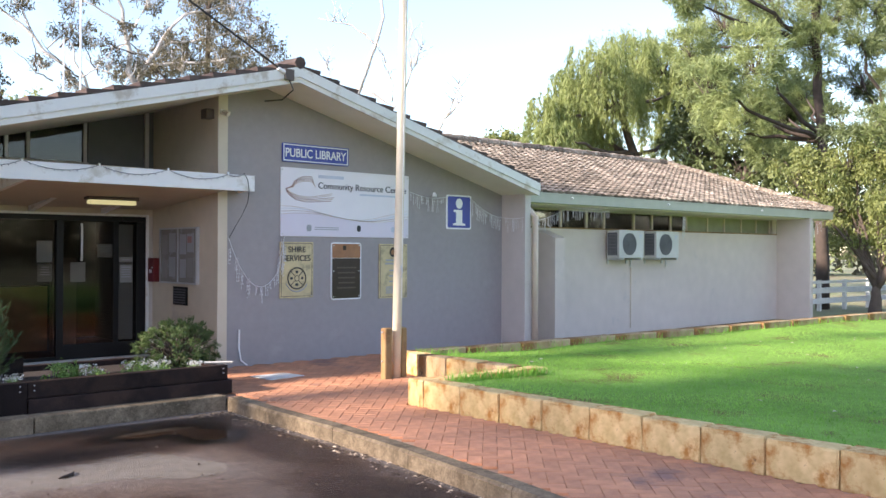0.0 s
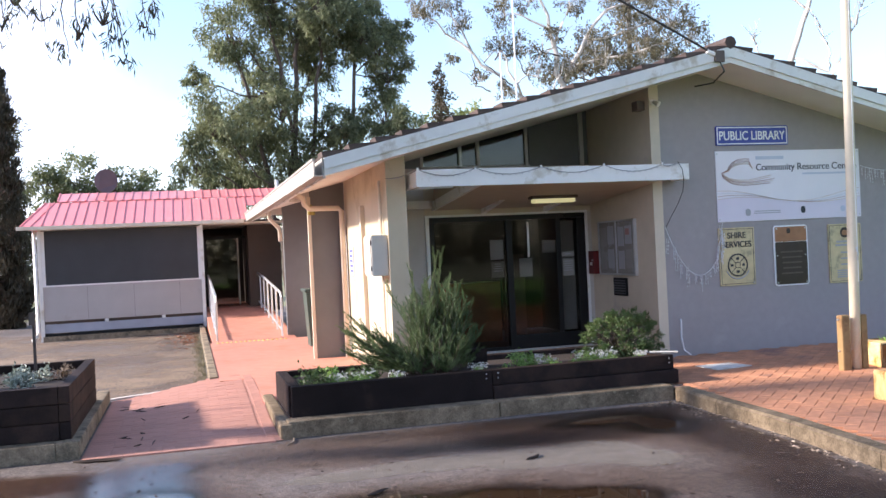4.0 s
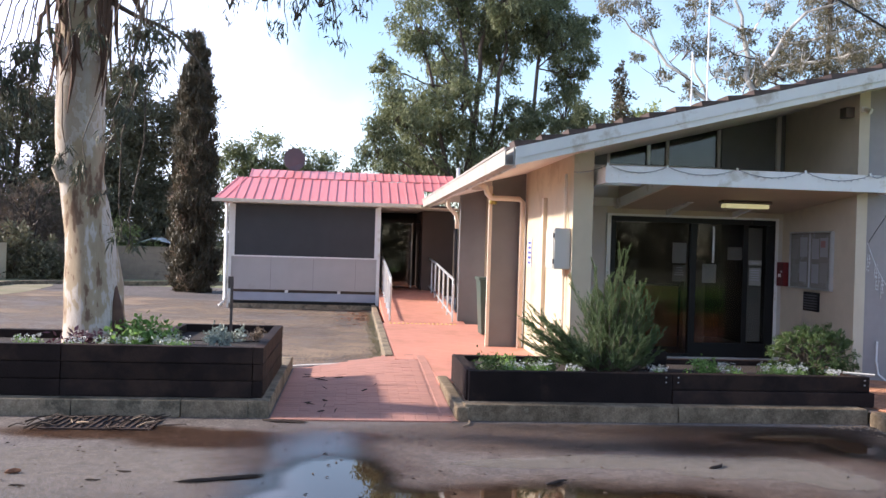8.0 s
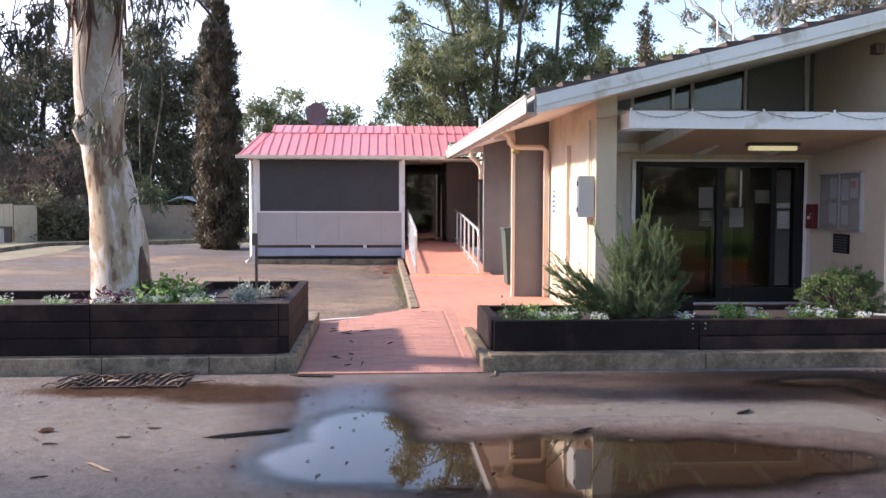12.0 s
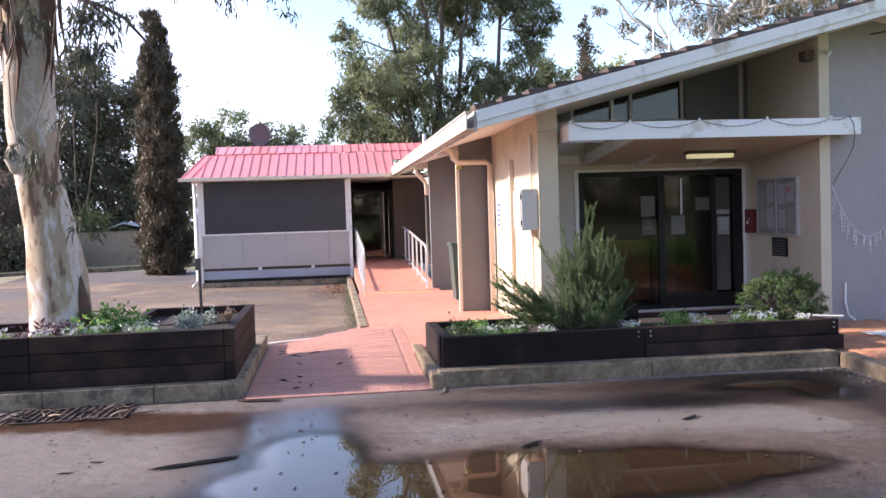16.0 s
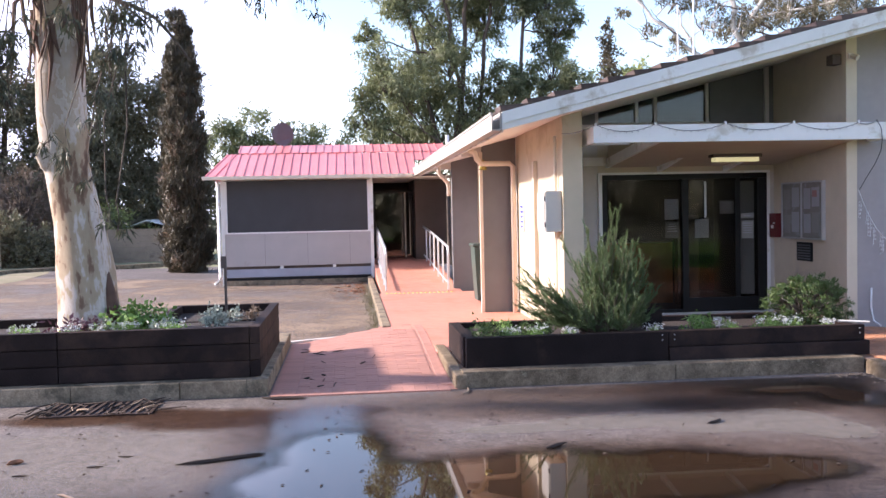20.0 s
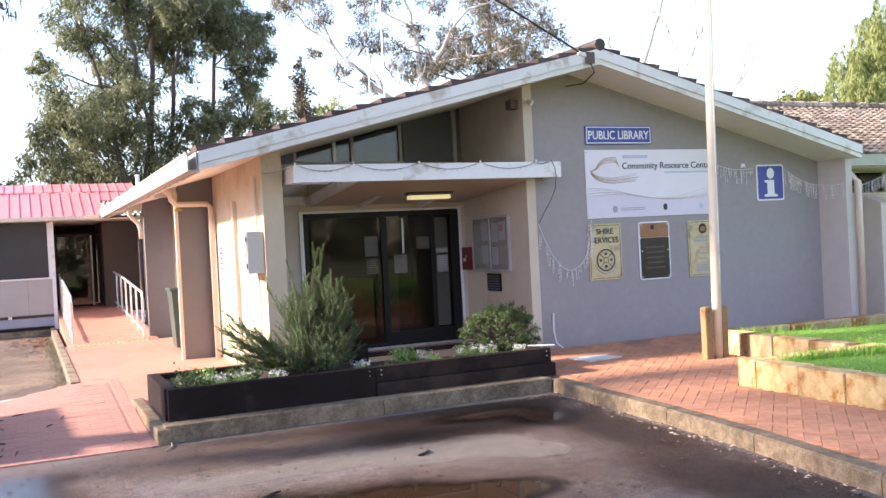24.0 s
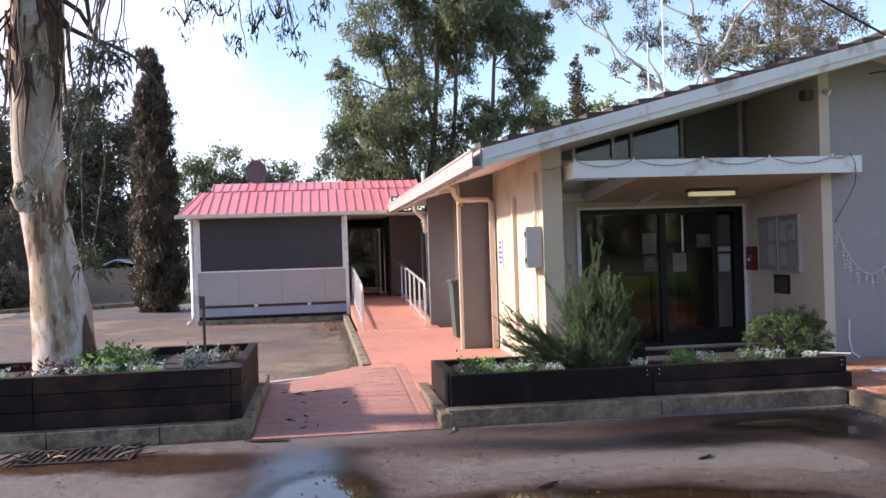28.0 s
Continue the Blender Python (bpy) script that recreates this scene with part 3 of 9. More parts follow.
# ---- more materials ----
M_BLUE = mat("sign_blue", (0.035, 0.055, 0.32), 0.35, 0.05, 4, 1, 0.0)
M_SIGNWHITE = mat("sign_white", (0.80, 0.80, 0.82), 0.4, 0.02, 4, 1, 0.0)
M_BANNER = mat("banner_vinyl", (0.78, 0.75, 0.80), 0.45, 0.03, 3, 1, 0.0)
M_LILAC = mat("banner_lilac", (0.69, 0.64, 0.74), 0.45, 0.03, 3, 1, 0.0)
M_GOLD = mat("brass_plate", (0.57, 0.46, 0.28), 0.45, 0.16, 10, 2, 0.05, metal=0.2, stain=((0.36, 0.30, 0.20), 0.2, 6.0))
M_PLBLACK = mat("plaque_black", (0.030, 0.015, 0.015), 0.3, 0.2, 8, 2, 0.0)
M_PLBROWN = mat("plaque_brown", (0.33, 0.15, 0.07), 0.4, 0.2, 8, 2, 0.0)
M_INK = mat("dark_ink", (0.03, 0.03, 0.04), 0.6, 0.05, 5, 1, 0.0)
M_INKGREY = mat("grey_ink", (0.35, 0.35, 0.38), 0.6, 0.05, 5, 1, 0.0)
M_INKPALE = mat("pale_ink", (0.52, 0.55, 0.66), 0.6, 0.05, 5, 1, 0.0)
M_INKRED = mat("plum_ink", (0.36, 0.19, 0.18), 0.6, 0.05, 5, 1, 0.0)
M_INKTAN = mat("tan_ink", (0.58, 0.45, 0.36), 0.6, 0.05, 5, 1, 0.0)
M_ACWHITE = mat("appliance_white", (0.58, 0.57, 0.55), 0.45, 0.04, 5, 1, 0.0, stain=((0.55, 0.5, 0.44), 0.12, 3))
M_ACGREY = mat("grille_grey", (0.22, 0.22, 0.23), 0.5, 0.1, 5, 1, 0.0)
M_ACDARK = mat("louvre_grey", (0.11, 0.11, 0.12), 0.5, 0.1, 5, 1, 0.0)
M_PIPE = mat("pipe_paint", (0.66, 0.56, 0.45), 0.5, 0.06, 5, 1, 0.02)
M_METER = mat("meter_grey", (0.52, 0.495, 0.45), 0.45, 0.04, 5, 1, 0.0)
M_POLE = mat("pole_paint", (0.64, 0.565, 0.43), 0.45, 0.10, 5, 0.6, 0.05, stain=((0.36, 0.24, 0.14), 0.14, 2.2))
M_POST = mat("pale_timber", (0.29, 0.185, 0.08), 0.85, 0.25, 6, 1, 0.5, stain=((0.19, 0.105, 0.045), 0.22, 3.0), second=((0.36, 0.26, 0.14), 0.10, 6.0))
M_RED = mat("red_enamel", (0.13, 0.013, 0.016), 0.4, 0.05, 5, 1, 0.0)
M_PAPER = mat("paper", (0.37, 0.375, 0.40), 0.8, 0.04, 5, 1, 0.0)
M_PAPERDIM = mat("aged_paper", (0.27, 0.265, 0.25), 0.8, 0.08, 5, 1, 0.0)
M_BIN = mat("green_plastic", (0.05, 0.075, 0.06), 0.45, 0.08, 5, 1, 0.0)
M_BOARDCLOTH = mat("board_cloth", (0.235, 0.225, 0.205), 0.9, 0.12, 5, 1, 0.0, stain=((0.30, 0.31, 0.31), 0.2, 7))
M_CORK = mat("notice_cloth", (0.16, 0.155, 0.15), 0.9, 0.1, 5, 1, 0.0)
M_WIRE = mat("dark_cable", (0.03, 0.03, 0.03), 0.6, 0.05, 5, 1, 0.0)
M_BULB = mat("clear_bulb", (0.78, 0.78, 0.80), 0.2, 0.05, 5, 1, 0.0)
M_GREENPANEL = mat("green_panel", (0.30, 0.31, 0.20), 0.6, 0.12, 5, 1, 0.0)
M_YELLOW = mat("tactile_yellow", (0.62, 0.40, 0.12), 0.7, 0.1, 5, 1, 0.05)
M_DKBROWN = mat("brown_board", (0.10, 0.075, 0.065), 0.7, 0.12, 3, 1, 0.05)
M_BLUEBOARD = mat("blue_grey_board", (0.33, 0.35, 0.42), 0.6, 0.08, 3, 0.7, 0.02)
M_FENCE = mat("fence_white", (0.70, 0.69, 0.66), 0.6, 0.08, 5, 1, 0.05)
M_OLDPOST = mat("weathered_post", (0.09, 0.055, 0.045), 0.85, 0.3, 9, 1.5, 0.6)
M_BOARD = mat("board_back", (0.36, 0.36, 0.33), 0.6, 0.08, 5, 1, 0.05)
M_BRASS = mat("dull_brass", (0.30, 0.24, 0.06), 0.4, 0.15, 12, 2, 0.0, metal=0.5)
M_DISH = mat("dish_grey", (0.10, 0.08, 0.09), 0.6, 0.1, 5, 1, 0.0)

M_TUBE = bpy.data.materials.new("lamp_diffuser")
M_TUBE.use_nodes = True
M_TUBE.node_tree.nodes["Principled BSDF"].inputs["Base Color"].default_value = (0.6, 0.55, 0.35, 1)
M_TUBE.node_tree.nodes["Principled BSDF"].inputs["Emission Color"].default_value = (0.95, 0.85, 0.42, 1)
M_TUBE.node_tree.nodes["Principled BSDF"].inputs["Emission Strength"].default_value = 0.20


def letters(name, s, x, z, width, height, y, material, parent, bold=0.0):
    """Raised lettering that faces the forecourt, fitted to a width and a height; x is its left end, z its base."""
    cu = bpy.data.curves.new(name, "FONT")
    cu.body, cu.size, cu.extrude, cu.offset = s, 1.0, 0.004, bold
    tmp = bpy.data.objects.new(name, cu)
    scene.collection.objects.link(tmp)
    me = bpy.data.meshes.new_from_object(tmp.evaluated_get(bpy.context.evaluated_depsgraph_get()))
    bpy.data.objects.remove(tmp)
    co = np.array([v.co for v in me.vertices])
    lo, hi = co.min(0), co.max(0)
    sx, sz = width / (hi[0] - lo[0]), height / (hi[1] - lo[1])
    off = world_of(parent)
    for v in me.vertices:
        v.co = Vector((x + (v.co.x - lo[0]) * sx, y - v.co.z, z + (v.co.y - lo[1]) * sz)) - off
    me.materials.clear()
    me.materials.append(material)
    ob = new(name, me)
    ob.parent = parent
    return ob


def rounded(bm, x0, x1, z0, z1, y0, y1, r, seg=5):
    """A plate facing the forecourt with rounded corners."""
    pts = []
    for cx, cz, a in ((x1 - r, z1 - r, 0), (x0 + r, z1 - r, 90), (x0 + r, z0 + r, 180), (x1 - r, z0 + r, 270)):
        for k in range(seg + 1):
            t = radians(a + 90 * k / seg)
            pts.append((cx + r * math.cos(t), y0, cz + r * math.sin(t)))
    return prism(bm, pts, (0, y1 - y0, 0))


def plate(x0, x1, z0, z1, y0, y1, r):
    return rounded(bmesh.new(), x0, x1, z0, z1, y0, y1, r)


def ring(x0, x1, z0, z1, w, y0, y1):
    """A thin border made of four strips."""
    bm = bmesh.new()
    box(bm, x0, x1, y0, y1, z1 - w, z1)
    box(bm, x0, x1, y0, y1, z0, z0 + w)
    box(bm, x0, x0 + w, y0, y1, z0 + w, z1 - w)
    box(bm, x1 - w, x1, y0, y1, z0 + w, z1 - w)
    return bm


def ring_flat(x0, x1, y0, y1, w, z0, z1):
    """A thin flat border lying on the ground."""
    bm = bmesh.new()
    box(bm, x0, x1, y0, y0 + w, z0, z1)
    box(bm, x0, x1, y1 - w, y1, z0, z1)
    box(bm, x0, x0 + w, y0 + w, y1 - w, z0, z1)
    box(bm, x1 - w, x1, y0 + w, y1 - w, z0, z1)
    return bm


def bars(parent, x0, x1, z, h, y, material, n=1, step=0.03, ragged=0.2, name="text_line"):
    """Lines of writing too small to read."""
    rnd = random.Random(int(x0 * 1000 + z * 777))
    for i in range(n):
        w = (x1 - x0) * (1 - ragged * rnd.random())
        c = (x0 + x1) / 2
        part(name, slab(c - w / 2, c + w / 2, y - 0.003, y, z - i * step - h, z - i * step), material, parent)


# ---- signs on the gable wall ----
s = thing("library_sign", (1.66, -0.02, 2.84), "blue sign with white PUBLIC LIBRARY lettering", "sign")
part("panel", plate(1.085, 2.235, 2.842, 3.112, -0.022, -0.002, 0.02), M_BLUE, s)
part("border", ring(1.10, 2.22, 2.857, 3.097, 0.014, -0.026, -0.0225), M_SIGNWHITE, s, "white painted border line")
letters("lettering", "PUBLIC LIBRARY", 1.135, 2.915, 1.05, 0.125, -0.0245, M_SIGNWHITE, s, 0.010)

b = thing("banner", (2.23, -0.02, 1.79), "white vinyl banner with thin curved lines and logos", "banner")
part("sheet", slab(1.062, 3.415, -0.014, -0.003, 1.785, 2.765, bevel=0.003), M_BANNER, b)
bm = bmesh.new()
wave = [(1.066 + 2.345 * i / 24, -0.0142, 2.07 + 0.06 * math.sin(i / 24 * 6.0 + 0.6)) for i in range(25)]
prism(bm, [(1.066, -0.0142, 1.79), (3.411, -0.0142, 1.79)] + wave[::-1], (0, -0.003, 0))
part("lilac_field", bm, M_LILAC, b)
for k in range(4):
    part("wave_line", rod([(1.07 + 2.33 * i / 24, -0.019, 2.07 + 0.02 * k + (0.05 + 0.012 * k) * math.sin(i / 24 * 6.0 + 0.6 + 0.25 * k)) for i in range(25)], 0.0026, 4), (M_INKTAN, M_INKRED, M_INKPALE, M_INKTAN)[k], b)
for k in range(5):
    ax, az = 1.52, 2.50
    pts = [(ax + 0.09 * math.cos(radians(a)) * 3.1 * (1 if a < 180 else 1.35) * (1 - 0.02 * k), -0.019, az - 0.03 + (0.185 - 0.018 * k) * math.sin(radians(a))) for a in range(75, 290, 12)]
    pts = [(ax + 0.07 + 0.014 * k, -0.019, az + 0.13 - 0.03 * k)] + pts + [(ax + 0.40 + 0.03 * (k % 3), -0.019, az - 0.19 + 0.028 * k)]
    part("logo_stroke", rod(pts, 0.0034, 4), (M_INKRED, M_INKTAN, M_INKRED, M_INKTAN, M_INKTAN)[k], b)
for word, wx, ww, wh in (("Community", 1.70, 0.625, 0.122), ("Resource", 2.375, 0.525, 0.094), ("Centre", 2.945, 0.415, 0.094)):
    letters("lettering", word, wx, 2.485 if wh < 0.1 else 2.457, ww, wh, -0.0165, M_INK, b)
bars(b, 1.70, 2.15, 2.685, 0.045, -0.0165, M_INKPALE, ragged=0.0)
bars(b, 2.45, 3.30, 2.44, 0.025, -0.0165, M_INKPALE, ragged=0.0)
bars(b, 1.62, 2.08, 1.925, 0.012, -0.0175, M_INKGREY, n=2, step=0.028, ragged=0.1)
part("logo", plate(1.50, 1.58, 1.86, 1.955, -0.0215, -0.0175, 0.03), M_INKGREY, b)
part("logo", plate(2.40, 2.47, 1.87, 1.965, -0.0215, -0.0175, 0.03), M_INK, b)
part("logo", plate(3.06, 3.14, 1.87, 1.955, -0.0215, -0.0175, 0.035), M_INKPALE, b)
for sx in (1.09, 3.385):
    for sz in (1.82, 2.73):
        part("eyelet", rod([(sx, -0.012, sz), (sx, -0.02, sz)], 0.012, 8), M_METAL, b)

p1 = thing("plaque", (1.33, -0.02, 0.91), "brass plate headed SHIRE SERVICES with a round crest", "plaque", "plaques on the gable wall")
part("plate", plate(1.055, 1.615, 0.905, 1.705, -0.02, -0.002, 0.012), M_GOLD, p1)
part("border", ring(1.075, 1.595, 0.925, 1.685, 0.006, -0.023, -0.0205), M_INK, p1)
letters("lettering", "SHIRE", 1.19, 1.555, 0.29, 0.085, -0.0215, M_INK, p1, 0.014)
letters("lettering", "SERVICES", 1.105, 1.43, 0.46, 0.085, -0.0215, M_INK, p1, 0.014)
cx, cz = 1.335, 1.185
for r in (0.155, 0.145, 0.04):
    part("crest_ring", rod([(cx + r * math.cos(radians(a)), -0.0225, cz + r * math.sin(radians(a))) for a in range(0, 361, 12)], 0.005, 4), M_INK, p1)
for a in (45, 135, 225, 315):
    part("crest_spoke", rod([(cx + 0.04 * math.cos(radians(a)), -0.0225, cz + 0.04 * math.sin(radians(a))), (cx + 0.145 * math.cos(radians(a)), -0.0225, cz + 0.145 * math.sin(radians(a)))], 0.005, 4), M_INK, p1)
for dx, dz, w in ((0, 0.09, 0.045), (-0.09, 0, 0.04), (0.09, 0.0, 0.04), (0, -0.09, 0.05)):
    part("crest_mark", plate(cx + dx - w / 2, cx + dx + w / 2, cz + dz - 0.018, cz + dz + 0.018, -0.0245, -0.0205, 0.012), M_INK, p1)
part("crest_motto", rod([(cx + 0.19 * math.cos(radians(a)), -0.0225, cz + 0.19 * math.sin(radians(a))) for a in range(205, 336, 10)], 0.009, 4), M_INKGREY, p1)
part("screw", rod([(1.585, -0.02, 0.93), (1.585, -0.026, 0.93)], 0.008, 6), M_METAL, p1)

p2 = thing("plaque", (2.2, -0.02, 0.86), "dark brown plaque with a white rounded border", "plaque", "plaques on the gable wall")
part("plate", plate(1.93, 2.485, 0.855, 1.705, -0.016, -0.002, 0.05), M_SIGNWHITE, p2, "white rounded border")
part("face", plate(1.95, 2.465, 0.875, 1.47, -0.021, -0.0165, 0.02), M_PLBLACK, p2, "black lower face")
part("face", plate(1.95, 2.465, 1.475, 1.685, -0.021, -0.0165, 0.02), M_PLBROWN, p2, "brown printed top band")
for mx in (2.17,):
    part("emblem", plate(mx - 0.03, mx + 0.03, 1.59, 1.66, -0.0245, -0.0215, 0.02), M_PLBLACK, p2)
bars(p2, 2.02, 2.40, 1.34, 0.02, -0.0215, M_DKBROWN, n=5, step=0.075, ragged=0.3)
for sx in (1.975, 2.44):
    for sz in (0.90, 1.28, 1.66):
        part("screw", rod([(sx, -0.02, sz), (sx, -0.028, sz)], 0.011, 6), M_METAL, p2)

p3 = thing("plaque", (3.1, -0.02, 0.86), "brass plate with a dark round emblem and small print", "plaque", "plaques on the gable wall")
part("plate", plate(2.83, 3.385, 0.85, 1.69, -0.02, -0.002, 0.012), M_GOLD, p3)
part("border", ring(2.85, 3.365, 0.87, 1.67, 0.005, -0.023, -0.0205), M_INK, p3)
part("emblem", plate(3.03, 3.18, 1.49, 1.64, -0.024, -0.0205, 0.07), M_PLBLACK, p3)
part("emblem_face", plate(3.055, 3.155, 1.525, 1.60, -0.0265, -0.0243, 0.035), M_PLBROWN, p3)
bars(p3, 2.93, 3.29, 1.45, 0.028, -0.0215, M_INKGREY, n=2, step=0.05, ragged=0.3)
bars(p3, 3.02, 3.20, 1.29, 0.022, -0.0215, M_INKGREY, n=3, step=0.085, ragged=0.2)
bars(p3, 2.93, 3.29, 1.03, 0.018, -0.0215, M_INKGREY, n=4, step=0.03, ragged=0.5)

i_s = thing("information_sign", (4.5, -0.02, 1.95), "square blue information sign with a white letter i", "sign")
part("panel", plate(4.225, 4.785, 1.948, 2.515, -0.014, -0.002, 0.035), M_SIGNWHITE, i_s, "white rounded border")
part("face", plate(4.25, 4.76, 1.973, 2.49, -0.019, -0.0145, 0.03), M_BLUE, i_s)
bm = bmesh.new()
prism(bm, [(4.505 + 0.075 * math.cos(radians(a)), -0.0195, 2.375 + 0.085 * math.sin(radians(a))) for a in range(0, 360, 20)], (0, -0.004, 0))
part("dot", bm, M_SIGNWHITE, i_s)
bm = bmesh.new()
prism(bm, [(4.37, -0.0195, 2.01), (4.64, -0.0195, 2.01), (4.64, -0.0195, 2.04), (4.575, -0.0195, 2.055), (4.575, -0.0195, 2.27), (4.38, -0.0195, 2.27), (4.38, -0.0195, 2.24), (4.435, -0.0195, 2.225), (4.435, -0.0195, 2.055), (4.37, -0.0195, 2.04)], (0, -0.004, 0))
part("stem", bm, M_SIGNWHITE, i_s)

noz = thing("wall_spotlight", (3.89, 0, 2.47), "small white spotlight on a bracket on the gable", "light")
part("bracket", rod([(3.93, 0.0, 2.475), (3.93, -0.05, 2.475), (3.90, -0.10, 2.47)], 0.010, 6), M_SIGNWHITE, noz)
part("head", rod([(3.91, -0.10, 2.472), (3.80, -0.19, 2.495)], 0.022, 8, 0.03), M_SIGNWHITE, noz)

# ---- flagpole ----
fp = thing("flagpole", (1.36, -2.25, 0), "tall pale steel flagpole clamped between two timber posts", "flagpole")
part("pole", rod([(1.36, -2.25, 0.0), (1.38, -2.25, 1.2), (1.41, -2.25, 2.6), (1.45, -2.25, 4.7), (1.50, -2.25, 7.4)], [0.058, 0.057, 0.054, 0.050, 0.042], 14), M_POLE, fp, smooth=True)
bm = slab(1.14, 1.255, -2.31, -2.21, -0.03, 0.63, bevel=0.024)
part("post", bm, M_POST, fp, "weathered timber post with a rounded top")
part("post", slab(1.435, 1.52, -2.27, -2.17, -0.03, 0.62, bevel=0.014), M_POST, fp, "weathered timber post")
for bz in (0.22, 0.58):
    part("bolt", rod([(1.12, -2.26, bz), (1.54, -2.23, bz)], 0.011, 6), M_METAL, fp)
part("cleat", rod([(1.385, -2.305, 1.25), (1.385, -2.33, 1.32), (1.385, -2.305, 1.40)], 0.01, 6), M_METAL, fp)
part("halyard", rod([(1.395, -2.31, 1.0), (1.40, -2.315, 2.5), (1.44, -2.31, 4.7), (1.49, -2.30, 7.2)], 0.004, 5), M_BULB, fp)

cov = tagged(part("pit_cover", prism(bmesh.new(), [(-0.02, -1.06, 0.003), (0.48, -1.03, 0.003), (0.56, -1.40, 0.003), (0.02, -1.50, 0.003)], (0, 0, 0.009)), M_FASCIA), "pale square pit cover set in the brick paving", "pit cover")

tail = thing("loose_conduit", (0.42, -0.03, 0), "short white bent conduit standing at the gable wall", "conduit")
part("tube", rod([(0.41, -0.03, 0.50), (0.405, -0.03, 0.25), (0.43, -0.05, 0.08), (0.50, -0.10, 0.012)], 0.012, 6), M_SIGNWHITE, tail)


# ---- wing: windows, pipes and air conditioners ----
win = thing("window_1", (11, 0.7, 2.03), "row of high wing windows under the eave", "window", kind="structure")
edges = [5.7, 7.1, 7.95, 8.75, 9.32, 10.34, 11.0, 11.71, 12.34, 13.21, 13.95, 14.72, 15.43, 16.1]
for a, c in zip(edges, edges[1:]):
    if a < 12.3:
        g = part("pane", slab(a + 0.025, c - 0.025, 0.75, 0.756, 2.06, 2.40), M_GLASS, win, "dark glass pane")
        g.visible_shadow = False
    else:
        part("panel", slab(a + 0.025, c - 0.025, 0.742, 0.757, 2.06, 2.40), M_GREENPANEL, win, "dull green infill panel")
for k, a in enumerate(edges):
    part("mullion", slab(a - 0.025, a + 0.025, 0.72, 0.79, 2.06, 2.40), M_PIPE, win)
part("window_sill", slab(5.69, 16.1, 0.455, 0.80, 2.03, 2.058), M_POST, win)
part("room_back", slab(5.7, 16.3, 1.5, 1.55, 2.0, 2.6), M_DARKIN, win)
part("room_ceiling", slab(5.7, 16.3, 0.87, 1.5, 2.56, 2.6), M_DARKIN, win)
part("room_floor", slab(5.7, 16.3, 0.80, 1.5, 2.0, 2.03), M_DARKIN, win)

part("downpipe", rod([(5.80, -0.34, 2.46), (5.80, -0.34, 2.36), (5.74, -0.52, 2.24), (5.74, -0.60, 2.18), (5.74, -0.60, -0.02)], 0.055, 10), M_PIPE, lib, "cream round downpipe", smooth=True)
part("downpipe", rod([(-4.40, 2.86, 2.54), (-4.26, 2.88, 2.47), (-4.24, 2.89, 2.38), (-4.16, 2.92, 2.31), (-3.72, 2.95, 2.31), (-3.66, 2.96, 2.26), (-3.66, 2.96, 0.0)], 0.042, 10), M_PIPE, lib, "cream round downpipe", smooth=True)
part("downpipe", rod([(-4.40, 7.2, 2.53), (-4.40, 7.2, 2.36), (-4.33, 7.22, 2.28), (-4.22, 7.3, 2.18), (-4.19, 7.34, 2.08), (-4.19, 7.34, 1.9)], 0.042, 10), M_PIPE, lib, smooth=True)
part("post", slab(-4.175, -4.125, 3.05, 3.11, 0.0, 2.50), M_PIPE, lib, "slim cream post at the fin")
part("bell", rod([(-4.12, 3.03, 2.22), (-4.12, 3.03, 2.29), (-4.12, 3.03, 2.35), (-4.12, 3.03, 2.38)], [0.062, 0.052, 0.03, 0.012], 10), M_BRASS, lib, "small brass bell hung at the fin", smooth=True)


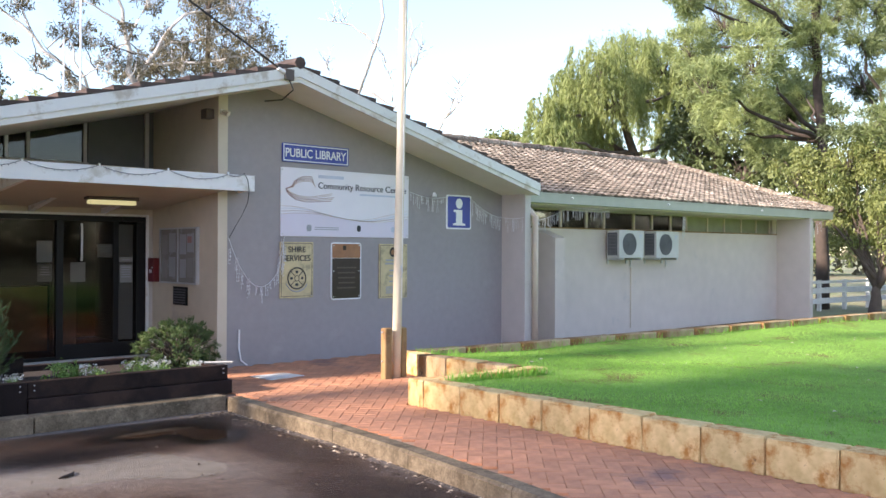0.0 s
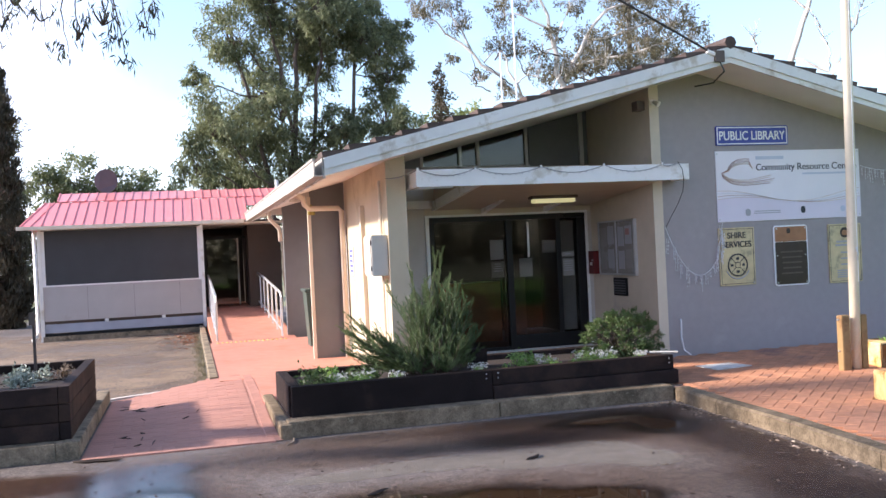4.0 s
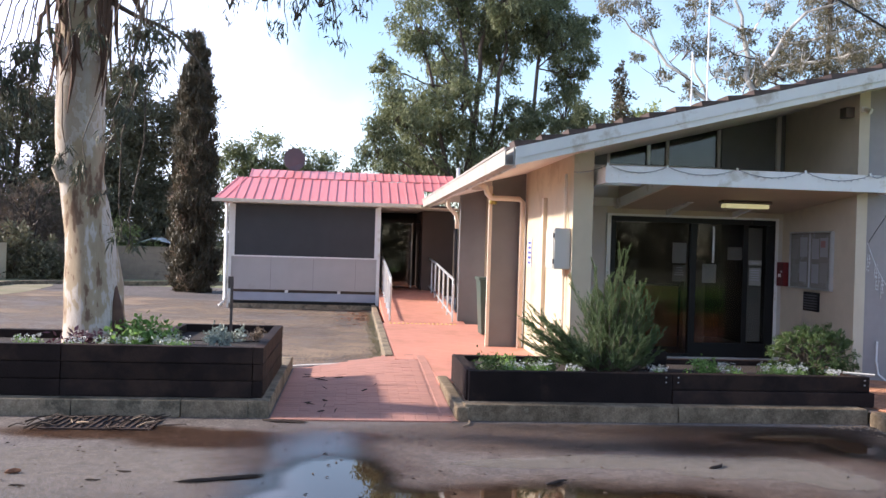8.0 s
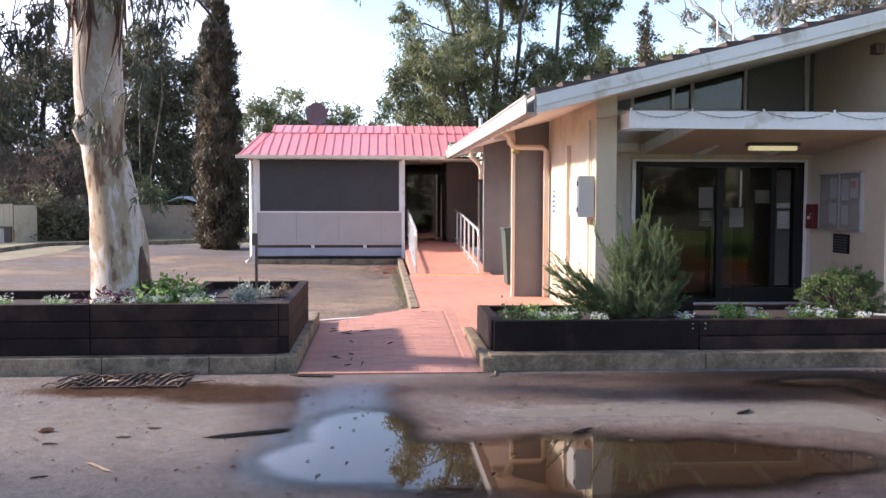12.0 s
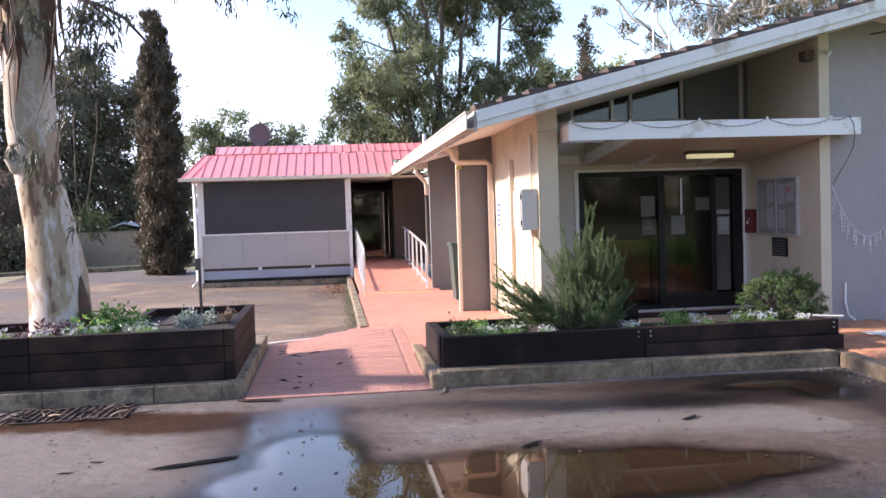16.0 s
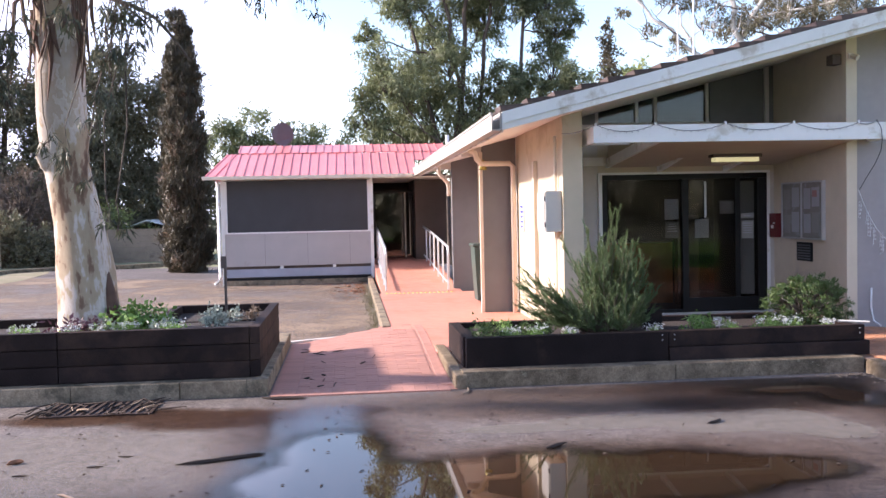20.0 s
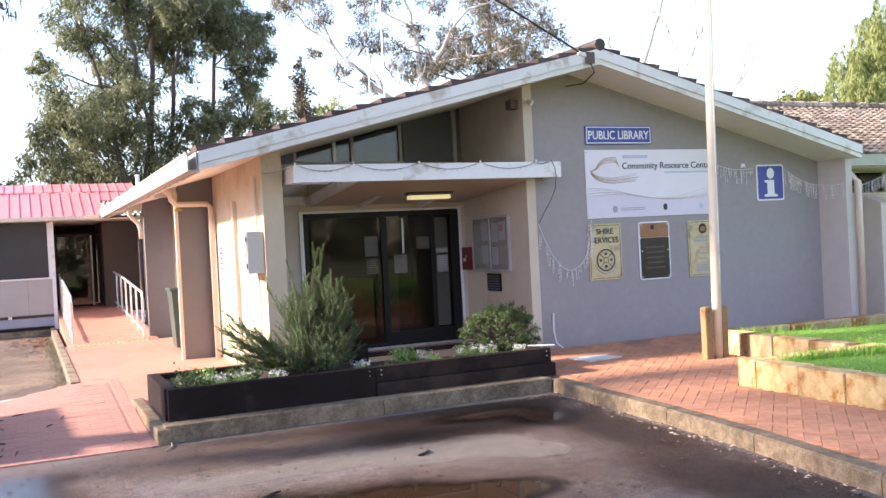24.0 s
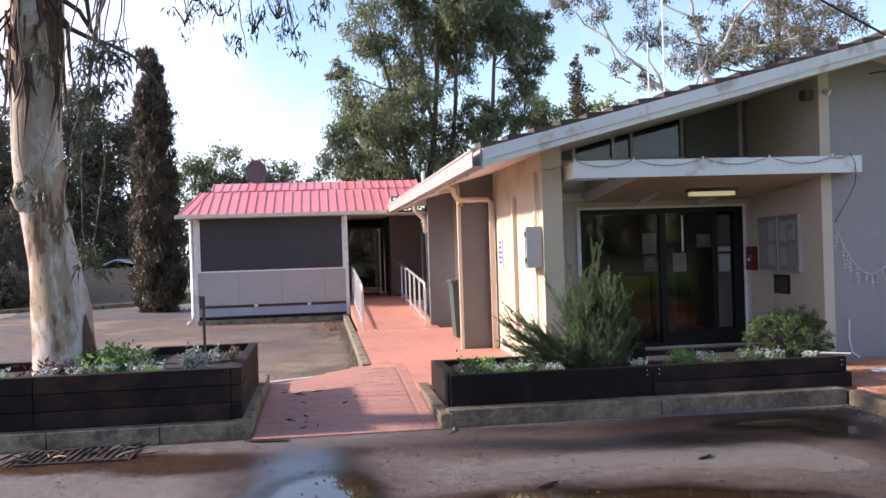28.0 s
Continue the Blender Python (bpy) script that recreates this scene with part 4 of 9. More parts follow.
def aircon(x0, z0):
    """A wall-hung outdoor unit: case, side louvres, fan grille with rings and blades, bracket."""
    ob = thing("air_conditioner", (x0 + 0.4, 0.25, z0), "white outdoor air conditioner on the wing wall", "air conditioner", "air conditioners on the wing wall")
    x1, z1, y0, y1 = x0 + 0.82, z0 + 0.56, 0.08, 0.40
    part("case", slab(x0, x1, y0, y1, z0, z1, bevel=0.018), M_ACWHITE, ob)
    sl = part("side_louvre", slab(x0 - 0.006, x0 - 0.001, y0 + 0.05, y1 - 0.03, z0 + 0.05, z1 - 0.05), M_ACDARK, ob, "dark finned side grille")
    for k in range(7):
        part("fin", slab(x0 - 0.014, x0 - 0.0065, y0 + 0.05, y1 - 0.03, z0 + 0.07 + k * 0.066, z0 + 0.078 + k * 0.066), M_ACGREY, sl)
    cx, cz = x0 + 0.33, z0 + 0.28
    bm = bmesh.new()
    prism(bm, [(cx + 0.225 * math.cos(radians(a)), y0 - 0.006, cz + 0.225 * math.sin(radians(a))) for a in range(0, 360, 15)], (0, 0.0055, 0))
    g = part("fan_recess", bm, M_ACDARK, ob, "dark round fan opening")
    for r in (0.06, 0.10, 0.14, 0.18, 0.22):
        part("grille_ring", rod([(cx + r * math.cos(radians(a)), y0 - 0.012, cz + r * math.sin(radians(a))) for a in range(0, 361, 15)], 0.004, 4), M_ACDARK, g)
    for a in range(0, 360, 45):
        part("grille_spoke", rod([(cx + 0.03 * math.cos(radians(a)), y0 - 0.013, cz + 0.03 * math.sin(radians(a))), (cx + 0.225 * math.cos(radians(a)), y0 - 0.013, cz + 0.225 * math.sin(radians(a)))], 0.003, 4), M_ACGREY, g)
    part("hub", rod([(cx, y0 - 0.008, cz), (cx, y0 - 0.018, cz)], 0.04, 12), M_ACDARK, g)
    part("badge", slab(x1 - 0.16, x1 - 0.05, y0 - 0.004, y0 - 0.001, z1 - 0.12, z1 - 0.09), M_INKPALE, ob)
    part("badge", slab(x1 - 0.16, x1 - 0.08, y0 - 0.004, y0 - 0.001, z1 - 0.16, z1 - 0.145), M_INKPALE, ob)
    for bx in (x0 + 0.1, x1 - 0.1):
        part("bracket", slab(bx - 0.02, bx + 0.02, 0.06, 0.46, z0 - 0.045, z0 - 0.002), M_METAL, ob)
        part("bracket", slab(bx - 0.02, bx + 0.02, 0.435, 0.462, z0 - 0.12, z0 - 0.047), M_METAL, ob)
    part("pipe", rod([(x1 - 0.02, 0.40, z0 + 0.1), (x1 + 0.04, 0.43, z0 + 0.02), (x1 + 0.04, 0.445, z0 - 0.2)], 0.018, 6), M_BULB, ob)
    return ob


aircon(8.98, 1.465)
aircon(10.24, 1.465)
part("conduit", rod([(9.86, 0.45, 1.5), (9.86, 0.45, 0.0)], 0.016, 6), M_PIPE, lib, "grey conduit down the wing wall")
for bx in (6.9, 9.9, 13.6):
    part("gutter_clip", rod([(bx, -0.43, 2.55), (bx, -0.47, 2.55)], 0.018, 8), M_SIGNWHITE, lib)

# ---- porch ----
dr = thing("door_1", (-1.3, 1.95, 0), "black aluminium glazed entrance doors with taped-up notices", "door", kind="structure")
for x0, x1 in ((-2.54, -2.47), (-1.34, -1.25), (-0.18, -0.05)):
    part("stile", slab(x0, x1, 1.93, 2.03, 0.0, 1.988), M_BLACK, dr)
part("head", slab(-2.54, -0.05, 1.93, 2.03, 1.99, 2.062), M_BLACK, dr)
part("rail", slab(-1.249, -0.181, 1.945, 2.0, 0.0, 0.24), M_BLACK, dr, "deep black kick rail")
part("rail", slab(-2.47, -1.34, 1.945, 2.0, 0.0, 0.08), M_BLACK, dr)
part("stile", slab(-0.52, -0.45, 1.955, 2.0, 0.24, 1.99), M_BLACK, dr)
for x0, x1, z0 in ((-2.47, -1.34, 0.08), (-1.25, -0.52, 0.24), (-0.45, -0.18, 0.24)):
    g = part("pane", slab(x0, x1, 1.965, 1.973, z0, 1.99), M_GLASS, dr, "dark reflecting glass pane")
    g.visible_shadow = False
part("sill", slab(-2.60, -0.02, 1.90, 1.94, 0.0, 0.03), M_METAL, dr)
part("jamb", slab(-2.60, -2.545, 1.915, 1.947, 0.0, 2.065), M_WHITE, dr)
part("jamb", slab(-0.048, -0.005, 1.915, 1.947, 0.0, 2.065), M_WHITE, dr)
part("wall", slab(-0.03, 0.07, 1.95, 2.11, -0.1, 2.075), M_BEIGE, lib)
part("architrave", slab(-2.60, -0.005, 1.915, 1.947, 2.067, 2.10), M_WHITE, dr)
part("handle", rod([(-0.99, 1.95, 1.95), (-0.99, 1.935, 1.90), (-0.99, 1.935, 1.47), (-0.99, 1.95, 1.42)], 0.016, 6), M_METAL, dr)
part("closer", slab(-0.42, -0.10, 1.885, 1.925, 1.99, 2.06, bevel=0.008), M_BLACK, dr, "black door closer box")


def notice(x0, x1, z0, z1, lines, material=None, y=1.992):
    ob = thing("notice", ((x0 + x1) / 2, y, z0), "white printed paper notice taped inside the dark door glass", "notice", "notices on the doors")
    part("sheet", slab(x0, x1, y - 0.004, y, z0, z1), material or M_PAPER, ob)
    bars(ob, x0 + 0.02, x1 - 0.02, z1 - 0.03, 0.014, y - 0.0045, M_INKGREY, n=lines, step=0.035, ragged=0.4)
    return ob


notice(-1.59, -1.38, 1.40, 1.70, 3)
notice(-1.58, -1.38, 1.13, 1.37, 4, M_CORK)
notice(-1.13, -0.92, 1.12, 1.40, 5)
notice(-0.75, -0.53, 1.47, 1.66, 3, M_PAPERDIM)
notice(-0.44, -0.24, 1.40, 1.47, 1, M_PAPERDIM, 1.955)
notice(-0.43, -0.25, 1.10, 1.36, 5, M_PAPERDIM, 1.955)
part("curtain", slab(-0.43, -0.19, 2.06, 2.075, 0.26, 1.95), M_PAPERDIM, dr, "grey strip blind behind the glass")
part("display_stand", slab(-0.95, -0.60, 3.2, 3.35, 0.0, 1.45), M_DKBROWN, dr)
part("counter", slab(-2.2, -0.9, 3.6, 4.1, 0.0, 1.0), M_PLBROWN, dr, "brown timber counter inside")
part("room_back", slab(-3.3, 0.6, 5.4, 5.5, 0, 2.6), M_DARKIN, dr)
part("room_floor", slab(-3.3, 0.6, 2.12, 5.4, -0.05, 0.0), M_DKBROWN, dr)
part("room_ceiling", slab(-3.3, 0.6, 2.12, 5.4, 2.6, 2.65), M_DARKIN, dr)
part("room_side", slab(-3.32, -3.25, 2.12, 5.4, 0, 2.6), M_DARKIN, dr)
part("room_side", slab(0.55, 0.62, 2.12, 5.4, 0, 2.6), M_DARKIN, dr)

cl = thing("window_2", (-1.7, 1.95, 2.8), "high porch windows under the sloping roof", "window", kind="structure")
ce = [-2.60, -2.0, -1.72, -0.94]
for a, c in zip(ce, ce[1:]):
    bm = bmesh.new()
    prism(bm, [(a + 0.02, 2.0, 2.82), (c - 0.02, 2.0, 2.82), (c - 0.02, 2.0, up(c, 0.16)), (a + 0.02, 2.0, up(a, 0.16))], (0, 0.006, 0))
    g = part("pane", bm, M_FILMGLASS, cl, "dark sloping glass pane")
    g.visible_shadow = False
for a in ce:
    part("mullion", slab(a - 0.022, a + 0.022, 1.955, 2.02, 2.80, up(a, 0.12)), M_BEIGE if a != -2.0 else M_SIGNWHITE, cl)
part("window_sill", slab(-2.62, -0.90, 1.93, 2.03, 2.79, 2.82), M_BEIGE, cl)
bm = bmesh.new()
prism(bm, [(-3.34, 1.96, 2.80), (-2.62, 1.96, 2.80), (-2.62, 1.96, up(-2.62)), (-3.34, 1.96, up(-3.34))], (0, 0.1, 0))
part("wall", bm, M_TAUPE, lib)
part("post", slab(-0.08, -0.02, 1.90, 1.948, 2.80, up(-0.05, 0.16)), M_BEIGE, lib)
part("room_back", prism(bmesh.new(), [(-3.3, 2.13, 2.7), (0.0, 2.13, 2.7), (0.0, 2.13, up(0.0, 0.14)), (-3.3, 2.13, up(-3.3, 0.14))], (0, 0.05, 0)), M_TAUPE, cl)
for jx in (-1.72, -0.72):
    part("joist", prism(bmesh.new(), [(jx, 1.94, 2.10), (jx, 1.94, 2.19), (jx, 1.05, 2.265), (jx, 1.05, 2.245)], (0.07, 0, 0)), M_WHITE, lib, "tapered white bracket under the canopy")
part("beam", slab(-3.24, -2.495, 1.86, 1.94, 2.20, 2.32), M_WHITE, lib)

pl = thing("porch_light", (-1.02, 0.8, 2.2), "brown fluorescent batten with a glowing yellow diffuser", "light")
part("housing", slab(-1.36, -0.68, 0.72, 0.90, 2.235, 2.276, bevel=0.008), M_DKBROWN, pl)
part("diffuser", slab(-1.33, -0.71, 0.74, 0.88, 2.175, 2.234, bevel=0.015), M_TUBE, pl)

nb = thing("notice_board", (0.06, 1.03, 1.12), "framed glass notice board with pinned papers on the porch wall", "notice board")
nb_back = part("backing", slab(0.035, 0.068, 0.48, 1.60, 1.12, 1.88), M_BOARDCLOTH, nb)
for y0, y1, z0, z1 in ((0.46, 1.62, 1.876, 1.90), (0.46, 1.62, 1.10, 1.124), (0.46, 0.49, 1.124, 1.876), (1.598, 1.62, 1.124, 1.876), (1.03, 1.05, 1.124, 1.876)):
    part("frame", slab(0.018, 0.066, y0, y1, z0, z1), M_METAL, nb)
rnd = random.Random(5)
for k, (py, pz, w, h) in enumerate(((1.12, 1.55, 0.2, 0.27), (1.36, 1.52, 0.19, 0.28), (1.12, 1.20, 0.2, 0.28), (1.37, 1.18, 0.18, 0.26), (0.56, 1.55, 0.2, 0.26), (0.80, 1.52, 0.18, 0.28), (0.56, 1.2, 0.19, 0.27), (0.80, 1.19, 0.18, 0.26))):
    part("paper", slab(0.029, 0.034, py, py + w, pz, pz + h), (M_INKGREY, M_PAPERDIM, M_INKGREY, M_PAPERDIM, M_INKGREY)[k % 5], nb_back)
part("poster_mark", slab(0.025, 0.0285, 0.62, 0.74, 1.68, 1.77), M_INKRED, nb)

fe = thing("extinguisher_cabinet", (0.05, 1.8, 1.1), "small red fire extinguisher cabinet on the porch wall", "fire cabinet")
part("case", slab(-0.03, 0.068, 1.70, 1.90, 1.11, 1.46, bevel=0.012), M_RED, fe)
part("label", slab(-0.035, -0.0305, 1.76, 1.84, 1.24, 1.29), M_SIGNWHITE, fe)
part("latch", rod([(-0.03, 1.73, 1.32), (-0.05, 1.73, 1.32)], 0.012, 6), M_METAL, fe)
ve = thing("wall_vent", (0.05, 1.0, 0.8), "square black vent grille on the porch wall", "vent")
ve_frame = part("frame", slab(0.045, 0.068, 0.80, 1.22, 0.80, 1.06, bevel=0.004), M_BLACK, ve)
for k in range(6):
    part("slat", slab(0.036, 0.044, 0.83, 1.19, 0.825 + 0.037 * k, 0.843 + 0.037 * k), M_ACDARK, ve_frame)
sp = thing("siren_box", (0.03, 0.14, 3.36), "small dark box high on the porch wall", "alarm")
part("case", slab(-0.05, 0.068, 0.06, 0.22, 3.35, 3.48, bevel=0.01), M_DKBROWN, sp)
sf = thing("security_light", (0.12, -0.06, 3.46), "small pale lamp on the porch wall end", "light")
part("base", slab(0.09, 0.16, -0.075, -0.051, 3.40, 3.47), M_FASCIA, sf)
part("lamp", rod([(0.13, -0.075, 3.44), (0.17, -0.14, 3.40)], 0.03, 8, 0.04), M_FASCIA, sf)

# ---- side wall ----
mb = thing("meter_box", (-3.7, 0.2, 1.3), "grey steel meter box fixed to the sunny side wall", "meter box")
part("case", slab(-3.80, -3.595, 0.0, 0.46, 1.305, 1.815, bevel=0.01), M_METER, mb)
part("door", slab(-3.812, -3.802, 0.02, 0.44, 1.325, 1.795), M_METER, mb)
for hz in (1.40, 1.72):
    part("hinge", rod([(-3.808, 0.012, hz - 0.03), (-3.808, 0.012, hz + 0.03)], 0.010, 6), M_INK, mb)
part("conduit", rod([(-3.63, 0.2, 1.82), (-3.63, 0.2, 2.5)], 0.022, 6), M_PIPE, mb)
part("conduit", rod([(-3.63, 0.2, 1.30), (-3.63, 0.2, 0.3)], 0.018, 6), M_PIPE, mb)
part("batten", slab(-3.65, -3.592, 1.46, 1.56, 0.25, 2.26, bevel=0.008), M_CREAM, lib, "upright cream cover strip")
bs = thing("side_wall_sign", (-3.6, 2.6, 1.28), "narrow blue and white sign on the side wall", "sign")
part("panel", slab(-3.605, -3.593, 2.46, 2.74, 1.27, 1.70), M_INKPALE, bs)
for k in range(5):
    part("text_line", slab(-3.609, -3.6055, 2.50, 2.70, 1.32 + 0.075 * k, 1.355 + 0.075 * k), M_BLUE, bs)

wb = thing("wheelie_bin", (-3.85, 4.9, 0), "dark green wheelie bin standing between the side fins", "bin")
bm = bmesh.new()
v = [(-4.06, 4.62), (-3.60, 4.62), (-3.60, 5.15), (-4.06, 5.15)]
lo = [bm.verts.new((x + (0.05 if x < -3.8 else -0.05), y + (0.05 if y < 5 else -0.05), 0.03)) for x, y in v]
hi = [bm.verts.new((x, y, 0.96)) for x, y in v]
bm.faces.new(lo[::-1]), bm.faces.new(hi)
for k in range(4):
    bm.faces.new([lo[k], lo[(k + 1) % 4], hi[(k + 1) % 4], hi[k]])
part("body", bm, M_BIN, wb)
part("lid", slab(-4.09, -3.57, 4.58, 5.18, 0.965, 1.02, bevel=0.02), M_BIN, wb)
for wy in (4.70, 5.05):
    part("wheel", rod([(-3.60, wy, 0.1), (-3.55, wy, 0.1)], 0.1, 14), M_BLACK, wb)
part("handle", rod([(-3.6, 4.66, 0.98), (-3.52, 4.66, 0.98), (-3.52, 5.1, 0.98), (-3.6, 5.1, 0.98)], 0.016, 6), M_BIN, wb)
d2 = thing("door_2", (-3.4, 5.9, 0), "cream framed side door in the recess between the fins", "door", kind="structure")
part("leaf", slab(-3.44, -3.402, 5.5, 6.4, 0.0, 2.05), M_DKBROWN, d2)
for y0, y1 in ((5.42, 5.5), (6.4, 6.48)):
    part("frame", slab(-3.46, -3.402, y0, y1, 0.0, 2.12), M_WHITE, d2)
part("frame", slab(-3.46, -3.402, 5.5, 6.4, 2.055, 2.12), M_WHITE, d2)
part("handle", rod([(-3.45, 5.6, 1.0), (-3.50, 5.6, 1.0), (-3.50, 5.7, 1.0)], 0.012, 6), M_METAL, d2)

# ---- strings of small lights ----


def scallop(a, c, sag, n=10):
    a, c = Vector(a), Vector(c)
    return [a.lerp(c, i / n) + Vector((0, 0, -4 * sag * (i / n) * (1 - i / n))) for i in range(n + 1)]


fl = thing("fairy_lights", (-1.5, -0.42, 2.5), "scalloped string of small bulbs along the canopy beam", "string lights")
hooks = [(-3.62, -0.14, 2.50), (-3.27, -0.42, 2.58), (-2.54, -0.42, 2.58), (-1.67, -0.42, 2.58), (-0.81, -0.42, 2.58), (0.02, -0.42, 2.57), (0.25, -0.42, 2.60)]
for a, c in zip(hooks, hooks[1:]):
    pts = scallop(a, c, 0.085 if abs(a[0] - c[0]) > 0.5 else 0.03)
    part("cable", rod(pts, 0.0036, 4), M_ACDARK, fl)
    for q in pts[1:-1:1]:
        part("bulb", rod([q, q + Vector((0.004, -0.012, -0.018))], 0.008, 5, 0.004), M_INKGREY, fl)
for h in hooks[1:6]:
    part("hook", slab(h[0] - 0.012, h[0] + 0.012, -0.425, -0.401, 2.565, 2.60), M_SIGNWHITE, fl)
part("cable", rod([(0.25, -0.42, 2.60), (0.31, -0.42, 2.50), (0.33, -0.41, 2.36), (0.34, -0.36, 2.22), (0.33, -0.24, 2.06), (0.29, -0.12, 1.90), (0.24, -0.05, 1.75)], 0.005, 4), M_WIRE, fl)


M_BULB = mat("clear_bulb", (0.70, 0.70, 0.72), 0.3, 0.05, 5, 1, 0.0)


def icicles(label, runs, seed):
    """A cable with short hanging strings of clear bulbs."""
    rnd = random.Random(seed)
    first = runs[0][0]
    ob = thing("icicle_lights", first, label, "string lights")
    for a, c, sag in runs:
        pts = scallop(a, c, sag, 14)
        part("cable", rod(pts, 0.0042, 4), M_BULB, ob)
        bm = bmesh.new()
        for q in pts[1:-1]:
            for _ in range(2):
                q2 = q + Vector((rnd.uniform(-0.05, 0.05), -0.006, 0))
                ln = rnd.uniform(0.05, 0.24)
                tube(bm, [q2, q2 + Vector((rnd.uniform(-0.02, 0.02), 0, -ln))], 0.0026, 3)
                for k in range(int(ln / 0.05)):
                    w = q2 + Vector((rnd.uniform(-0.012, 0.012), -0.004, -0.05 * (k + 1)))
                    tube(bm, [w, w + Vector((0, 0, -0.018))], 0.0068, 4, 0.003)
        part("light_strand", bm, M_BULB, ob, kind="stuff")
    return ob


icicles("slack string of clear lights drooping on the grey gable", [((0.24, -0.03, 1.75), (1.03, -0.03, 1.30), 0.42), ((1.03, -0.03, 1.30), (1.12, -0.03, 1.78), 0.0)], 3)
icicles("string of clear lights across the gable and its fin", [((3.42, -0.03, 2.52), (4.20, -0.03, 2.47), 0.05), ((4.79, -0.03, 2.44), (5.52, -0.03, 2.17), 0.06), ((5.53, -0.05, 2.17), (5.53, -0.52, 2.16), 0.02)], 4)
icicles("icicle string hanging under the green wing gutter", [((5.9, -0.30, 2.10), (7.0, -0.28, 2.40), 0.05), ((7.0, -0.28, 2.40), (8.2, -0.28, 2.42), 0.03), ((10.7, -0.28, 2.42), (11.2, 0.06, 2.05), 0.05)], 5)
icicles("thin string of lights running down the end fin", [((16.6, -0.45, 2.42), (15.97, 0.3, 1.5), 0.03)], 6)

# service wire to the gable
sw = thing("service_wire", (0.55, -0.80, 3.96), "black overhead service wire ending at the gable peak", "cable")
part("cable", rod([(0.55, -0.83, 3.95), (-0.75, -0.80, 4.63), (-2.6, -0.75, 5.75), (-6.0, -0.7, 8.4), (-14, -0.6, 15.6)], 0.014, 6), M_WIRE, sw)
part("insulator", rod([(0.50, -0.83, 3.96), (0.66, -0.83, 3.90)], 0.03, 8), M_SIGNWHITE, sw)
part("clamp", slab(0.60, 0.74, -0.86, -0.825, 3.82, 3.97, bevel=0.01), M_DKBROWN, sw)
part("tail", rod([(0.66, -0.84, 3.86), (0.72, -0.86, 3.70), (0.78, -0.5, 3.62), (0.80, -0.02, 3.66)], 0.010, 5), M_WIRE, sw)
ant = thing("radio_mast", (1.6, 9, 3.5), "thin pale radio mast behind the roof ridge", "antenna")
part("mast", rod([(1.6, 9, 3.4), (1.6, 9, 9.5)], 0.02, 6), M_SIGNWHITE, ant)
part("mast", rod([(1.38, 9.4, 3.4), (1.38, 9.4, 6.2)], 0.018, 6), M_SIGNWHITE, ant)
vp = thing("vent_pipe", (-4.35, 6.4, 2.6), "short white vent pipe on the roof edge", "pipe")
part("tube", rod([(-4.3, 6.4, 2.65), (-4.3, 6.4, 3.05)], 0.035, 8), M_SIGNWHITE, vp)
# ---- lawn and limestone walls ----


def lawn_z(x, y):
    a = min(1, max(0, (x - 0.4) / 4.0))
    f = min(1, max(0, (-8.75 - y) / 0.9)) * min(1, max(0, (6 - x) / 4))
    return (1 - 0.8 * f) * 0.225 - 0.10 * a * (1 - f) - 0.03 * min(1, max(0, (x - 8) / 10)) + 0.012 * math.sin(x * 1.7 + y) + 0.01 * math.sin(y * 2.3 - x)


LAWN = [(0.42, -22.0), (0.42, -4.02), (1.96, -4.10), (1.96, -1.78), (15.9, -2.42), (19, -2.6), (60, -3.4), (60, -22)]


def in_lawn(x, y):
    c, n = False, len(LAWN)
    for i in range(n):
        (x0, y0), (x1, y1) = LAWN[i], LAWN[(i + 1) % n]
        if (y0 > y) != (y1 > y) and x < (x1 - x0) * (y - y0) / (y1 - y0) + x0:
            c = not c
    return c


M_GRASS = leaf_mat("grass_blade", (0.145, 0.335, 0.036), (0.37, 0.62, 0.115), 0.5, 0.45, patch=0.8)
verts, faces = [], []
for x0, x1, y0, y1 in ((0.42, 1.96, -22, -4.06), (1.96, 16, -22, -2.1), (16, 60, -22, -2.6)):
    nx, ny = max(2, int((x1 - x0) * 1.5)), 40
    base = len(verts)
    for j in range(ny + 1):
        for i in range(nx + 1):
            x = x0 + (x1 - x0) * i / nx
            lim = y1 if x0 < 1.9 else min(y1 + 0.32 - max(0, (x - 1.96)) * 0.046, y1 + 0.32)
            y = lim + (y0 - lim) * (j / ny) ** 2
            verts.append((x, y, -0.03 if x0 < 1 and i == 0 and y < -8.5 else lawn_z(x, y)))
    faces += [(base + j * (nx + 1) + i, base + j * (nx + 1) + i + 1, base + (j + 1) * (nx + 1) + i + 1, base + (j + 1) * (nx + 1) + i) for j in range(ny) for i in range(nx)]
lawn = tagged(raw("lawn", verts, faces, M_GRASSBED, smooth=True), "bright green mown lawn behind the limestone walls", "lawn", kind="structure")


